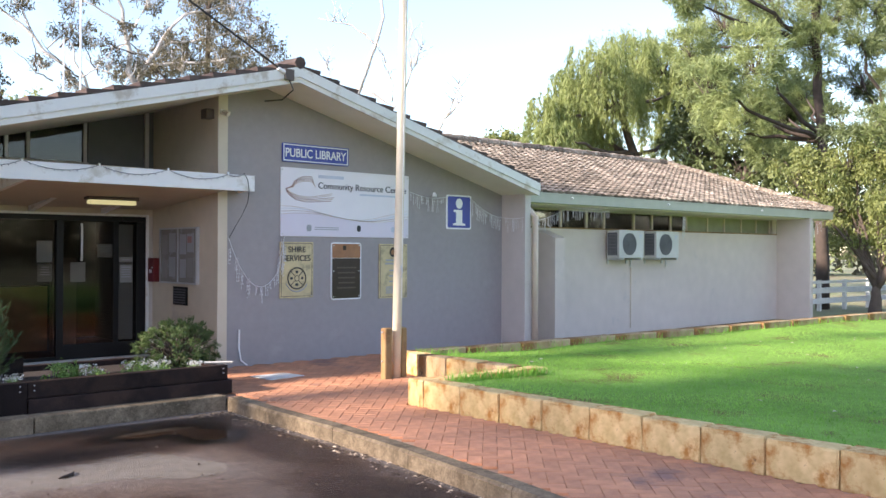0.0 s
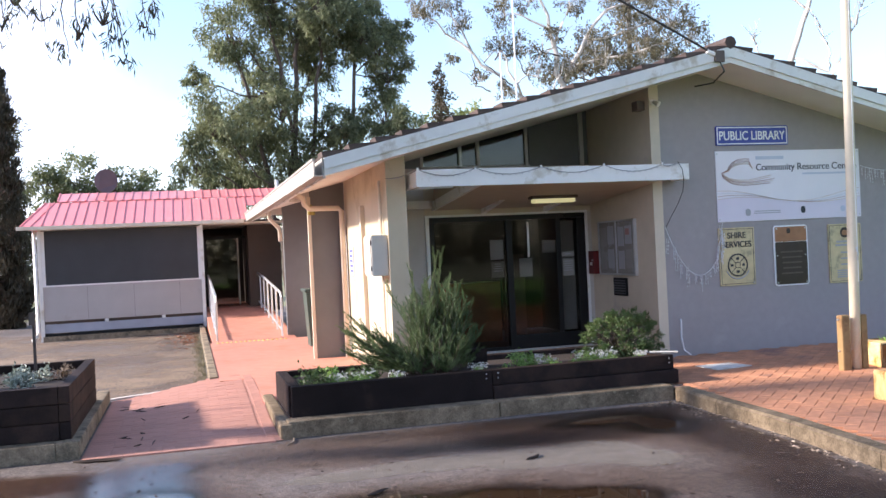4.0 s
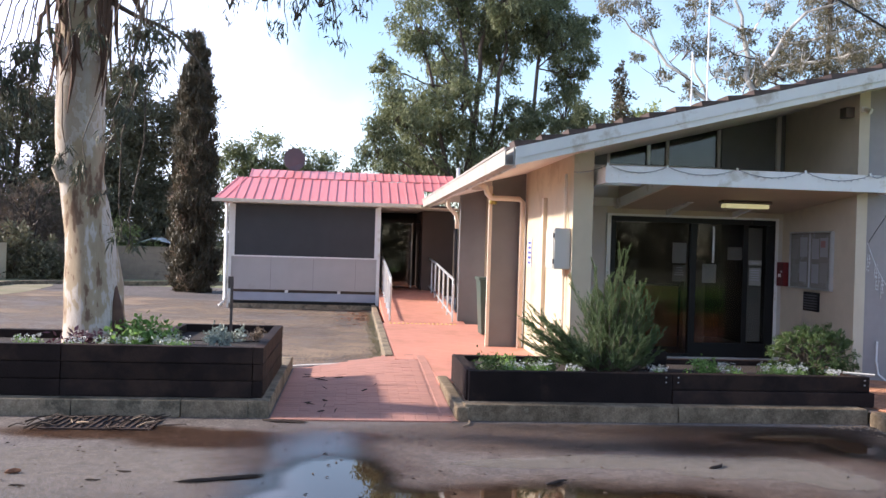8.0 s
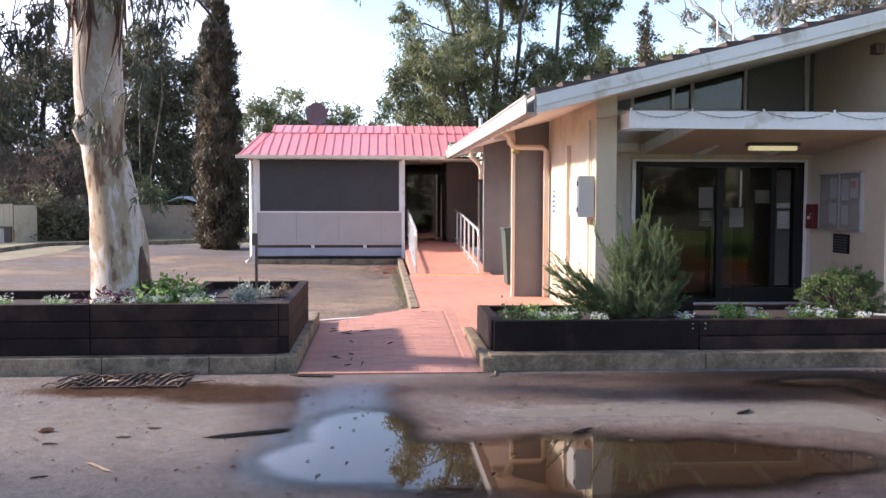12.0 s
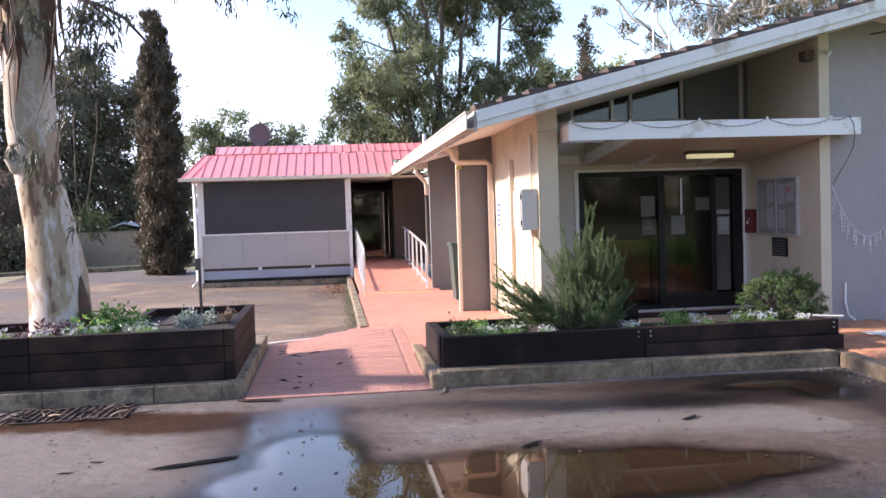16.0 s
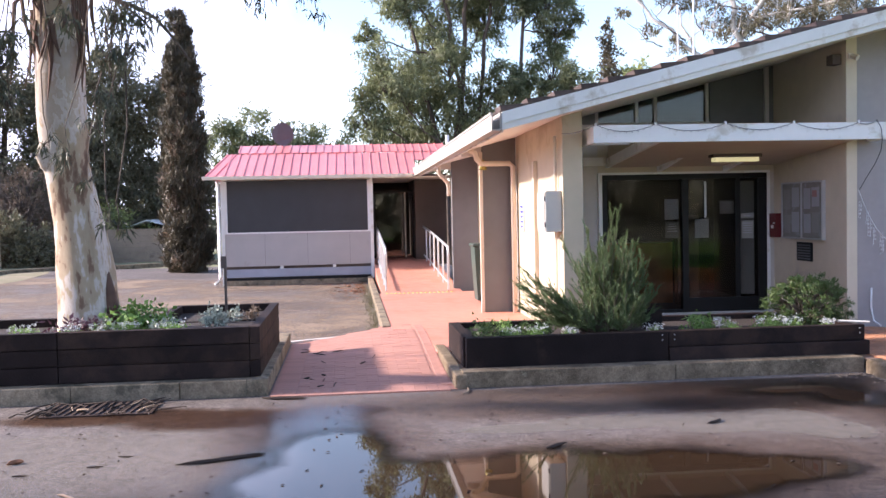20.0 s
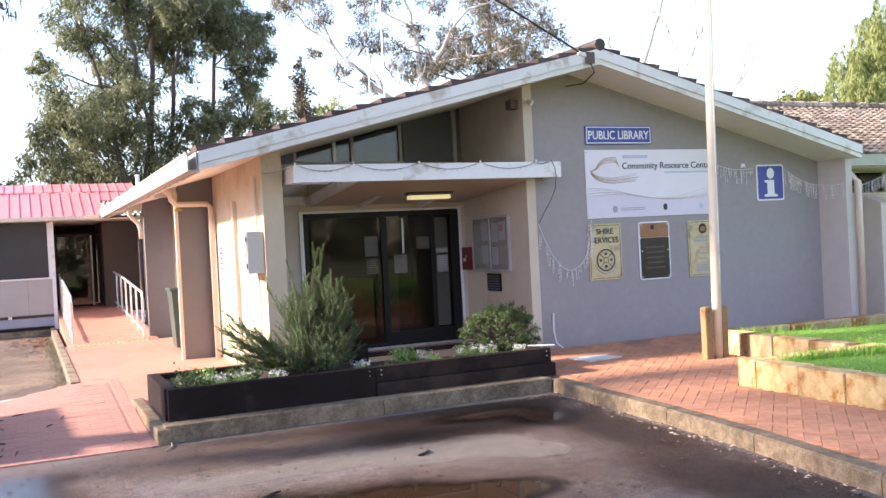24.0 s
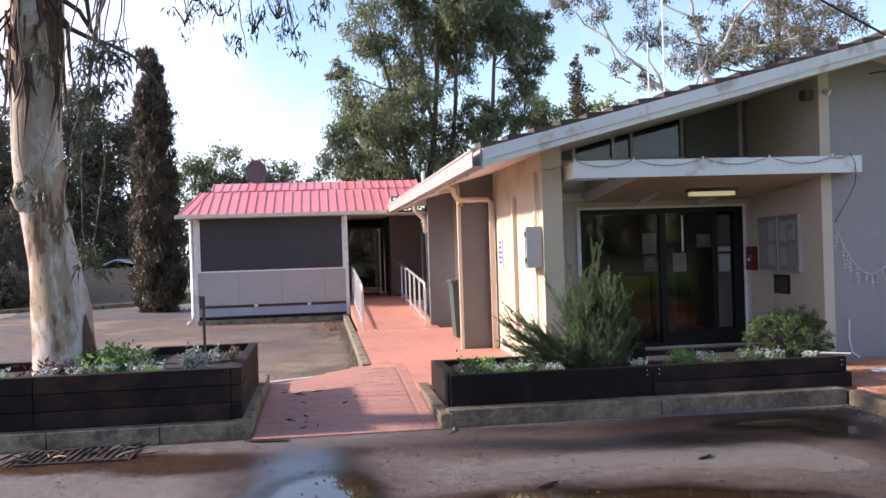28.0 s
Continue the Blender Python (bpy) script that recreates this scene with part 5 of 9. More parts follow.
def blades(name, pts, size, material, label, seed, lean=0.5, wide=0.12):
    """Many single grass blades: narrow upright triangles standing on the given points."""
    rng = np.random.default_rng(seed)
    p = np.asarray(pts)
    n = len(p)
    a = rng.uniform(0, 2 * np.pi, n)
    h = size * rng.uniform(0.5, 1.2, n)
    d = np.stack([np.cos(a), np.sin(a), 0 * a], 1)
    w = (h * wide)[:, None] * d
    tip = p + np.stack([rng.normal(0, lean, n) * h, rng.normal(0, lean, n) * h, h], 1)
    v = np.stack([p - w, p + w, tip], 1).reshape(-1, 3)
    me = bpy.data.meshes.new(name)
    me.vertices.add(3 * n)
    me.vertices.foreach_set("co", v.ravel())
    me.loops.add(3 * n)
    me.loops.foreach_set("vertex_index", np.arange(3 * n))
    me.polygons.add(n)
    me.polygons.foreach_set("loop_start", np.arange(n) * 3)
    me.polygons.foreach_set("loop_total", np.full(n, 3))
    me.update()
    me.materials.append(material)
    return tagged(new(name, me), label, "grass", kind="stuff")


rng = np.random.default_rng(11)
pts = []
for x0, x1, y0, y1, n in ((0.44, 5, -9.5, -1.7, 60000), (5, 12, -9, -2.0, 34000), (12, 24, -12, -2.3, 22000)):
    q = np.stack([rng.uniform(x0, x1, n), rng.uniform(y0, y1, n)], 1)
    pts += [(x, y, lawn_z(x, y) - 0.004) for x, y in q if in_lawn(x, y)]
for _ in range(900):
    x, y = rng.uniform(0.12, 0.9), rng.uniform(-10.4, -8.92)
    pts.append((x, y, 0.01 + 0.06 * min(1, (x - 0.1) / 0.35)))
blades("grass", pts, 0.030, M_GRASS, "short mown grass blades of the lawn", 12)


edge = []
for _ in range(1500):
    u = rng.uniform(0, 1)
    pick = rng.integers(0, 3)
    if pick == 0:
        x, y = 1.98 + abs(rng.normal(0, 0.06)), -4.0 + 2.1 * u
    elif pick == 1:
        x, y = 0.5 + 1.5 * u, -4.14 - abs(rng.normal(0, 0.05))
    else:
        x, y = 2.1 + 13 * u, -1.83 - 0.046 * (0.1 + 13 * u) - abs(rng.normal(0, 0.06))
    edge.append((x, y, lawn_z(x, y) - 0.01))
blades("long_grass", edge, 0.13, M_GRASS, "long unmown grass tufts against the limestone walls", 14, lean=0.4, wide=0.05)
lv, lf = [], []
for _ in range(26):
    x, y, a, s = rng.uniform(1.5, 11), rng.uniform(-8, -3.2), rng.uniform(0, 6.3), rng.uniform(0.02, 0.045)
    b0, z = len(lv), lawn_z(x, y) + 0.045
    lv += [(x + s * math.cos(a), y + s * math.sin(a), z), (x - 0.4 * s * math.sin(a), y + 0.4 * s * math.cos(a), z + 0.01), (x - s * math.cos(a), y - s * math.sin(a), z), (x + 0.4 * s * math.sin(a), y - 0.4 * s * math.cos(a), z + 0.004)]
    lf.append((b0, b0 + 1, b0 + 2, b0 + 3))
tagged(raw("fallen_leaves", lv, lf, M_CREAM), "few pale fallen leaves lying on the lawn", "leaves", kind="stuff")


def block_mesh(sx, sy, sz, seed, material):
    """One sawn limestone block, its edges knocked about."""
    rnd = random.Random(seed)
    bm = bmesh.new()
    box(bm, -sx / 2, sx / 2, -sy / 2, sy / 2, 0, sz, bevel=0.018)
    for v in bm.verts:
        v.co += Vector((rnd.uniform(-1, 1), rnd.uniform(-1, 1), rnd.uniform(-1, 0.6))) * 0.006
    me = bpy.data.meshes.new("block")
    bmesh.ops.recalc_face_normals(bm, faces=bm.faces)
    bm.to_mesh(me)
    bm.free()
    me.materials.append(material)
    return me


BLOCKS = [block_mesh(0.235, 0.522, 0.29, k, M_LIME) for k in range(5)]
LONG = [block_mesh(0.235, 1.055, 0.29, 20 + k, M_LIMEOLD) for k in range(4)]
gw = thing("garden_wall", (0.3, -4, 0), "low wall of yellow sawn limestone blocks round the lawn", "wall")
rnd = random.Random(8)


def lay(x, y, along, z=-0.03, scale=1.0, stock=BLOCKS):
    ob = new("block", stock[rnd.randrange(len(stock))])
    ob.parent = gw
    ob.location = Vector((x + rnd.uniform(-0.006, 0.006), y, z + rnd.uniform(-0.005, 0.005))) - gw.location
    ob.rotation_euler = (0, 0, (0 if along == "y" else radians(90)) + radians(rnd.uniform(-0.7, 0.7)))
    ob.scale = (1, scale, 1)
    return ob


lay(0.37, -3.933, "y", scale=0.458)
for k in range(9):
    lay(0.37, -4.327 - 0.5371 * k, "y", scale=1.006)
for k in range(3):
    lay(0.75 + 0.53 * k, -3.99 - 0.02 * k, "x")
for k in range(4):
    lay(1.84, -3.58 + 0.535 * k, "y", stock=BLOCKS if k % 2 else LONG, scale=1.0 if k % 2 else 0.49)
for k in range(13):
    lay(2.47 + 1.07 * k, -1.66 - 0.046 * (0.51 + 1.07 * k), "x", z=-0.06, stock=LONG)

# ---- post with a board on the lawn ----
nbp = thing("board_post", (6.95, -6.95, 0.1), "weathered timber post carrying the back of a pale board", "signpost")
part("post", rod([(6.95, -6.95, 0.0), (6.95, -6.95, 1.6), (6.96, -6.95, 2.95)], 0.13, 12, 0.12), M_OLDPOST, nbp, smooth=True)
part("cap", rod([(6.96, -6.95, 2.95), (6.96, -6.95, 3.05)], 0.15, 12, 0.13), M_BOARD, nbp)
part("board", plate(5.45, 8.1, 2.40, 2.74, -7.14, -7.09, 0.05), M_BOARD, nbp, "pale rounded timber board")
for bx in (6.88, 7.04):
    for bz in (2.48, 2.66):
        part("bolt", rod([(bx, -7.14, bz), (bx, -7.16, bz)], 0.02, 8), M_METAL, nbp)

# ---- white rail fence ----
fn = thing("rail_fence", (20, 0.5, 0), "low white post and rail fence beyond the lawn", "fence")
for k in range(12):
    x = 17.0 + 1.5 * k
    part("post", slab(x - 0.05, x + 0.05, 1.35 - 0.06 * k, 1.45 - 0.06 * k, -0.1, 0.80), M_FENCE, fn)
for z0, z1 in ((0.70, 0.78), (0.42, 0.58), (0.12, 0.28)):
    bm = bmesh.new()
    prism(bm, [(16.9, 1.34, z0), (33.6, 0.67, z0), (33.6, 0.67, z1), (16.9, 1.34, z1)], (0, -0.035, 0))
    part("rail", bm, M_FENCE, fn)

# ---- planters ----
M_SOIL = mat("potting_soil", (0.026, 0.017, 0.013), 0.95, 0.3, 20, 2, 0.5)


def sleeper(parent, x0, x1, y0, y1, z0, z1, label=""):
    return part("sleeper", slab(x0, x1, y0, y1, z0, z1, bevel=0.009), M_SLEEPER, parent, label)


rp = thing("planter", (-3, -1.3, 0), "long black timber sleeper planter in front of the porch", "planter", "timber planters")
# the front runs slightly askew to the building: left section, then a two-course right section
sl_a = sleeper(rp, -5.07, -2.985, -2.04, -1.93, 0.0, 0.315)
sl_b = sleeper(rp, -2.98, -0.86, -2.03, -1.92, 0.155, 0.315)
sleeper(rp, -2.98, -0.82, -2.06, -1.95, 0.0, 0.15)
sleeper(rp, -5.09, -4.98, -1.925, -0.66, 0.0, 0.315)
sleeper(rp, -0.97, -0.86, -1.915, -0.66, 0.0, 0.30)
sleeper(rp, -5.09, -0.86, -0.655, -0.55, 0.0, 0.30)
sleeper(rp, -2.97, -2.77, -1.25, -1.10, 0.0, 0.46, "square dark timber stump")
part("soil", slab(-4.975, -0.975, -1.925, -0.66, 0.0, 0.24), M_SOIL, rp)
part("edging", rod([(-1.05, -1.84, 0.335), (-0.76, -1.95, 0.327)], 0.014, 5), M_METER, rp, "pale broken stick on the corner")
for sx in (-3.05, -2.92, -0.92):
    for sz in (0.23, 0.28):
        part("screw", rod([(sx, -2.035, sz), (sx, -2.045, sz)], 0.007, 6), M_METAL, sl_a if sx < -3 else sl_b)

lp = thing("planter", (-9, -1.3, 0), "black timber sleeper planter round the gum tree", "planter", "timber planters")
for k in range(3):
    z0, z1 = 0.02 + 0.165 * k, 0.02 + 0.165 * k + 0.16
    sleeper(lp, -9.0, -7.203, -2.08, -1.98, z0, z1)
    sleeper(lp, -12.2, -9.005, -2.085, -1.985, z0, z1)
    sleeper(lp, -7.20, -7.10, -2.07, 0.36, z0, z1)
sleeper(lp, -8.34, -7.205, 0.26, 0.36, 0.02, 0.51)
sleeper(lp, -8.34, -8.24, -0.66, 0.255, 0.02, 0.51)
sleeper(lp, -12.2, -8.345, -0.76, -0.66, 0.02, 0.51)
part("soil", slab(-12.2, -7.205, -1.975, -0.765, 0.0, 0.42), M_SOIL, lp)
part("soil", slab(-8.235, -7.205, -0.66, 0.255, 0.0, 0.42), M_SOIL, lp)
stk = thing("garden_stake", (-7.66, -0.2, 0.4), "thin dark metal stake leaning in the planter corner", "stake")
part("rod", slab(-7.675, -7.645, -0.215, -0.19, 0.40, 1.08), M_DKBROWN, stk)
part("tip", slab(-7.705, -7.645, -0.216, -0.189, 0.98, 1.12), M_DKBROWN, stk)

# ---- verandah details ----
for x in (-9.31, -5.64):
    part("post", slab(x - 0.04, x + 0.04, 11.96, 12.04, -0.14, 2.46), M_WHITE, ver)
part("rail", slab(-9.27, -5.68, 11.97, 12.07, 1.14, 1.175), M_WHITE, ver)
part("frame", slab(-9.27, -9.20, 12.0, 12.05, 1.175, 2.44), M_WHITE, ver)
part("frame", slab(-5.74, -5.68, 12.0, 12.05, 1.175, 2.44), M_WHITE, ver)
for x in (-8.3, -7.25, -6.2):
    part("joint_strip", slab(x - 0.003, x + 0.003, 11.994, 11.999, 0.335, 1.135), M_TAUPE, ver)
# added dark board standing in for the shade in the slot under the panels
part("dark_gap", slab(-9.27, -5.68, 12.08, 12.12, 0.10, 0.34), M_DKBROWN, ver)
part("skirt_board", slab(-9.27, -5.66, 12.02, 12.05, 0.06, 0.26), M_BLUEBOARD, ver, "blue-grey skirting board")
part("skirt_board", slab(-9.27, -5.66, 12.0, 12.03, -0.02, 0.05), M_BLACK, ver)
for x in (-7.9, -6.6):
    part("stub", slab(x - 0.04, x + 0.04, 12.0, 12.05, 0.26, 0.33), M_WHITE, ver)
part("plinth", slab(-9.3, -5.6, 11.94, 12.2, -0.2, -0.021), M_CONC, ver)
part("floor", slab(-9.25, -5.65, 12.1, 15.4, 0.25, 0.32), M_DKBROWN, ver)
part("wall", slab(-9.3, -5.6, 15.4, 15.5, 0.0, 2.6), M_DKBROWN, ver)
part("wall", slab(-9.3, -9.2, 12.1, 15.4, 0.0, 2.5), M_DKBROWN, ver)
part("wall", slab(-4.45, -3.62, 13.2, 13.3, 0.2, 2.6), M_DKBROWN, ver)
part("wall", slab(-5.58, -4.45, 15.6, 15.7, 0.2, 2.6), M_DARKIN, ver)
part("ceiling_board", slab(-9.3, -3.6, 11.7, 15.6, 2.46, 2.49), M_SOFFIT, ver)
part("wall", slab(-4.462, -4.40, 13.31, 15.7, 0.2, 2.6), M_DKBROWN, ver)
part("downpipe", rod([(-9.40, 11.92, 2.46), (-9.40, 11.92, 0.10), (-9.43, 11.90, -0.02), (-9.52, 11.84, -0.09)], 0.04, 8), M_WHITE, ver, "white downpipe bent outward at its foot", smooth=True)
d3 = thing("door_3", (-4.9, 13.9, 0.34), "dark glazed door standing open at the ramp top", "door", kind="structure")
part("frame", slab(-5.55, -5.50, 13.9, 13.95, 0.36, 2.2), M_BLACK, d3)
part("frame", slab(-4.48, -4.43, 13.9, 13.95, 0.36, 2.2), M_BLACK, d3)
part("frame", slab(-5.50, -4.48, 13.9, 13.95, 2.14, 2.2), M_BLACK, d3)
part("leaf", slab(-4.70, -4.665, 13.9, 13.95, 0.36, 2.14), M_METER, d3, "pale aluminium stile of the open leaf")
g = part("pane", slab(-5.49, -4.71, 13.92, 13.926, 0.37, 2.13), M_FILMGLASS, d3, "dark glass pane")
g.visible_shadow = False


def ribbed(name, a, b, c, d, n, label, parent):
    """A steel sheet over four corners (eave a-b, top d-c) with n standing ribs, each its own part."""
    a, b, c, d = (Vector(q) for q in (a, b, c, d))
    bm = bmesh.new()
    prism(bm, [a, b, c, d], (0, 0, -0.02))
    sheet_ob = part(name, bm, M_REDROOF, parent, label)
    for k in range(n + 1):
        t = k / n
        lo, hi = a.lerp(b, t), d.lerp(c, min(1, max(0, t)))
        if k > 0:
            px = lo.x
            hi = Vector((px, hi.y, hi.z)) if d.x < px < c.x else hi
        w = Vector((0.013, 0, 0))
        bm = bmesh.new()
        vs = [lo - w, lo + w, hi + w, hi - w]
        prism(bm, vs, (0, 0, 0.018))
        part("rib", bm, M_REDROOF, sheet_ob)
    return sheet_ob


ribbed("roof", (-9.64, 11.62, 2.56), (-4.52, 11.62, 2.56), (-4.52, 13.3, 3.19), (-9.30, 13.3, 3.19), 23, "lower slope of pinkish red ribbed steel", ver)
ribbed("roof", (-4.50, 12.66, 2.955), (-3.6, 12.66, 2.955), (-3.6, 13.3, 3.195), (-4.50, 13.3, 3.195), 4, "short red steel slope against the tiled roof", ver)
ribbed("roof", (-9.02, 13.28, 3.215), (-3.6, 13.28, 3.215), (-3.6, 14.3, 3.48), (-9.07, 14.3, 3.48), 25, "upper slope of pinkish red ribbed steel", ver)
part("gutter", slab(-9.72, -4.62, 11.55, 11.64, 2.47, 2.555, bevel=0.01), M_PIPE, ver, "cream gutter")
bm = bmesh.new()
prism(bm, [(-9.60, 11.66, 2.50), (-9.28, 13.3, 3.13), (-9.28, 15.5, 3.13), (-9.60, 15.5, 2.50)], (0, 0, 0.03))
part("roof", bm, M_REDROOF, ver)
dish = thing("satellite_dish", (-7.95, 14.6, 3.42), "dark round satellite dish on the red roof", "satellite dish")
bm = bmesh.new()
prism(bm, [(-7.94 + 0.29 * math.cos(radians(a)), 14.2 + 0.04 * math.cos(radians(a)) ** 2, 3.78 + 0.31 * math.sin(radians(a))) for a in range(0, 360, 15)], (0, 0.03, 0))
part("bowl", bm, M_DISH, dish)
part("arm", rod([(-7.94, 14.25, 3.40), (-7.94, 14.25, 3.6)], 0.03, 6), M_DISH, dish)


def ramp_rail(x, ys, z_of, label):
    """A tubular handrail with uprights and a bottom bar following the ramp."""
    ob = thing("ramp_rail", (x, ys[0], 0), label, "handrail", "ramp rails")
    top = [(x, y, z_of(y) + 0.86) for y in ys]
    part("handrail", rod([(x, ys[0], z_of(ys[0]) + 0.25), (x, ys[0] - 0.06, z_of(ys[0]) + 0.75)] + top, 0.026, 8), M_METAL, ob)
    part("bottom_bar", rod([(x, y, z_of(y) + 0.12) for y in ys], 0.02, 6), M_METAL, ob)
    for k in range(7):
        y = ys[0] + (ys[-1] - ys[0]) * k / 6
        part("upright", rod([(x, y, z_of(y) - 0.02), (x, y, z_of(y) + 0.86)], 0.022, 6), M_METAL, ob)
    return ob


def rz(y):
    return max(0, min(0.34, (y - 7.0) / 5.6 * 0.34))


ramp_rail(-5.50, [7.3, 9, 11, 13.0], rz, "galvanised tube handrail on the open ramp side")
ramp_rail(-4.24, [7.3, 9, 11, 13.4], rz, "galvanised tube handrail on the wall side of the ramp")
tac = thing("tactile_strip", (-4.9, 6.9, 0), "row of yellow tactile studs across the ramp foot", "tactile strip")
for k in range(16):
    for j in range(2):
        part("stud", rod([(-5.5 + 0.085 * k, 6.82 + 0.1 * j, 0.0), (-5.5 + 0.085 * k, 6.82 + 0.1 * j, 0.012)], 0.026, 8, 0.018), M_YELLOW, tac)
part("kerb_edge", slab(-5.78, -5.665, 1.7, 12.0, -0.2, 0.012, bevel=0.01), M_CONC, walkway, "pale worn concrete edge of the walkway")
bm = bmesh.new()
prism(bm, [(-7.02, 1.20, -0.13), (-5.66, 1.86, -0.13), (-5.66, 1.96, -0.13), (-7.02, 1.30, -0.13)], (0, 0, 0.028))
part("edge_strip", bm, M_BEIGE, walkway, "white painted edge line")

# ---- puddles and litter on the asphalt ----
def wet_mat(name, blobs, seed, water=0.93, dark=(0.62, 0.54, 0.48), dust=None, edge=(0.95, 1.78), gloss=0.22, sheen=1.17):
    """Standing water in a hollow of joined ovals, thinning to a damp film with a ragged edge: blobs are (x, y, rx, ry)."""
    m = bpy.data.materials.new(name)
    m.use_nodes = True
    nt = m.node_tree
    b = nt.nodes["Principled BSDF"]
    b.inputs["Base Color"].default_value = (0.036, 0.021, 0.012, 1)
    b.inputs["Roughness"].default_value = 0.015
    b.inputs["IOR"].default_value = 1.46
    tc = nt.nodes.new("ShaderNodeTexCoord")
    last = None
    for x, y, rx, ry in blobs:
        s = nt.nodes.new("ShaderNodeVectorMath")
        s.operation = "SUBTRACT"
        s.inputs[1].default_value = (x, y, 0)
        nt.links.new(tc.outputs["Object"], s.inputs[0])
        q = nt.nodes.new("ShaderNodeVectorMath")
        q.operation = "MULTIPLY"
        q.inputs[1].default_value = (1 / rx, 1 / ry, 0)
        nt.links.new(s.outputs[0], q.inputs[0])
        ln = nt.nodes.new("ShaderNodeVectorMath")
        ln.operation = "LENGTH"
        nt.links.new(q.outputs[0], ln.inputs[0])
        if last is None:
            last = ln.outputs["Value"]
        else:
            mn = nt.nodes.new("ShaderNodeMath")
            mn.operation = "SMOOTH_MIN"
            mn.inputs[2].default_value = 0.45
            nt.links.new(last, mn.inputs[0])
            nt.links.new(ln.outputs["Value"], mn.inputs[1])
            last = mn.outputs[0]
    for sc, amount in ((1.6, 0.55), (9.0, 0.34)):
        no = nt.nodes.new("ShaderNodeTexNoise")
        no.inputs["Scale"].default_value, no.inputs["Detail"].default_value = sc, 5
        mp = nt.nodes.new("ShaderNodeMapping")
        mp.inputs["Location"].default_value = (seed, 0, 0)
        nt.links.new(tc.outputs["Object"], mp.inputs["Vector"])
        nt.links.new(mp.outputs[0], no.inputs["Vector"])
        ma = nt.nodes.new("ShaderNodeMath")
        ma.operation = "MULTIPLY_ADD"
        ma.inputs[1].default_value, ma.inputs[2].default_value = amount, -amount / 2
        nt.links.new(no.outputs["Fac"], ma.inputs[0])
        ad = nt.nodes.new("ShaderNodeMath")
        ad.operation = "ADD"
        nt.links.new(last, ad.inputs[0])
        nt.links.new(ma.outputs[0], ad.inputs[1])
        last = ad.outputs[0]

    def fade(a, z):
        r = nt.nodes.new("ShaderNodeMapRange")
        r.interpolation_type = "SMOOTHSTEP"
        r.inputs["From Min"].default_value, r.inputs["From Max"].default_value = a, z
        r.inputs["To Min"].default_value, r.inputs["To Max"].default_value = 1, 0
        nt.links.new(last, r.inputs["Value"])
        return r.outputs["Result"]
    clear = nt.nodes.new("ShaderNodeBsdfTransparent")
    film = nt.nodes.new("ShaderNodeBsdfTransparent")
    film.inputs["Color"].default_value = (*dark, 1)
    gl = nt.nodes.new("ShaderNodeBsdfGlossy")
    gl.inputs["Roughness"].default_value = gloss
    fr = nt.nodes.new("ShaderNodeFresnel")
    fr.inputs["IOR"].default_value = sheen
    damp = nt.nodes.new("ShaderNodeMixShader")
    nt.links.new(fr.outputs[0], damp.inputs[0])
    nt.links.new(film.outputs[0], damp.inputs[1])
    nt.links.new(gl.outputs[0], damp.inputs[2])
    if dust:
        df = nt.nodes.new("ShaderNodeBsdfDiffuse")
        df.inputs["Color"].default_value = (*dust, 1)
        damp.inputs[0].default_value = 0.45
        for lk in list(damp.inputs[0].links):
            nt.links.remove(lk)
        nt.links.new(clear.outputs[0], damp.inputs[1])
        nt.links.new(df.outputs[0], damp.inputs[2])
    m1 = nt.nodes.new("ShaderNodeMixShader")
    nt.links.new(fade(*edge), m1.inputs[0])
    nt.links.new(clear.outputs[0], m1.inputs[1])
    nt.links.new(damp.outputs[0], m1.inputs[2])
    m2 = nt.nodes.new("ShaderNodeMixShader")
    nt.links.new(fade(water - 0.10, water + 0.30), m2.inputs[0])
    nt.links.new(m1.outputs[0], m2.inputs[1])
    nt.links.new(b.outputs[0], m2.inputs[2])
    nt.links.new(m2.outputs[0], nt.nodes["Material Output"].inputs["Surface"])
    return m


def puddle(blobs, seed, label, water=0.93, lift=0.0, dark=(0.62, 0.54, 0.48), dust=None, name="puddle", edge=(0.95, 1.78), gloss=0.22, sheen=1.17, far=-2.33):
    """A thin sheet of water and damp over the asphalt, cut from small cells."""
    c = 0.1
    x0, x1 = min(q[0] - 2 * q[2] for q in blobs), max(q[0] + 2 * q[2] for q in blobs)
    y0, y1 = min(q[1] - 2 * q[3] for q in blobs), min(far, max(q[1] + 2 * q[3] for q in blobs))
    nx, ny = int((x1 - x0) / c) + 1, int((y1 - y0) / c)
    idx, verts, faces = {}, [], []

    def at(i, j):
        if (i, j) not in idx:
            idx[(i, j)] = len(verts)
            verts.append((x0 + i * c, y0 + j * c, ROAD_Z + 0.007 + lift))
        return idx[(i, j)]
    for i in range(nx):
        for j in range(ny):
            x, y = x0 + (i + 0.5) * c, y0 + (j + 0.5) * c
            if min(math.hypot((x - q[0]) / q[2], (y - q[1]) / q[3]) for q in blobs) < 1.95 and x < kerb_x(y) - 0.06:
                faces.append((at(i, j), at(i + 1, j), at(i + 1, j + 1), at(i, j + 1)))
    ob = raw(name, verts, faces, wet_mat(name, blobs, seed, water, dark, dust, edge, gloss, sheen))
    return tagged(ob, label, name.replace("_", " "), kind="structure")


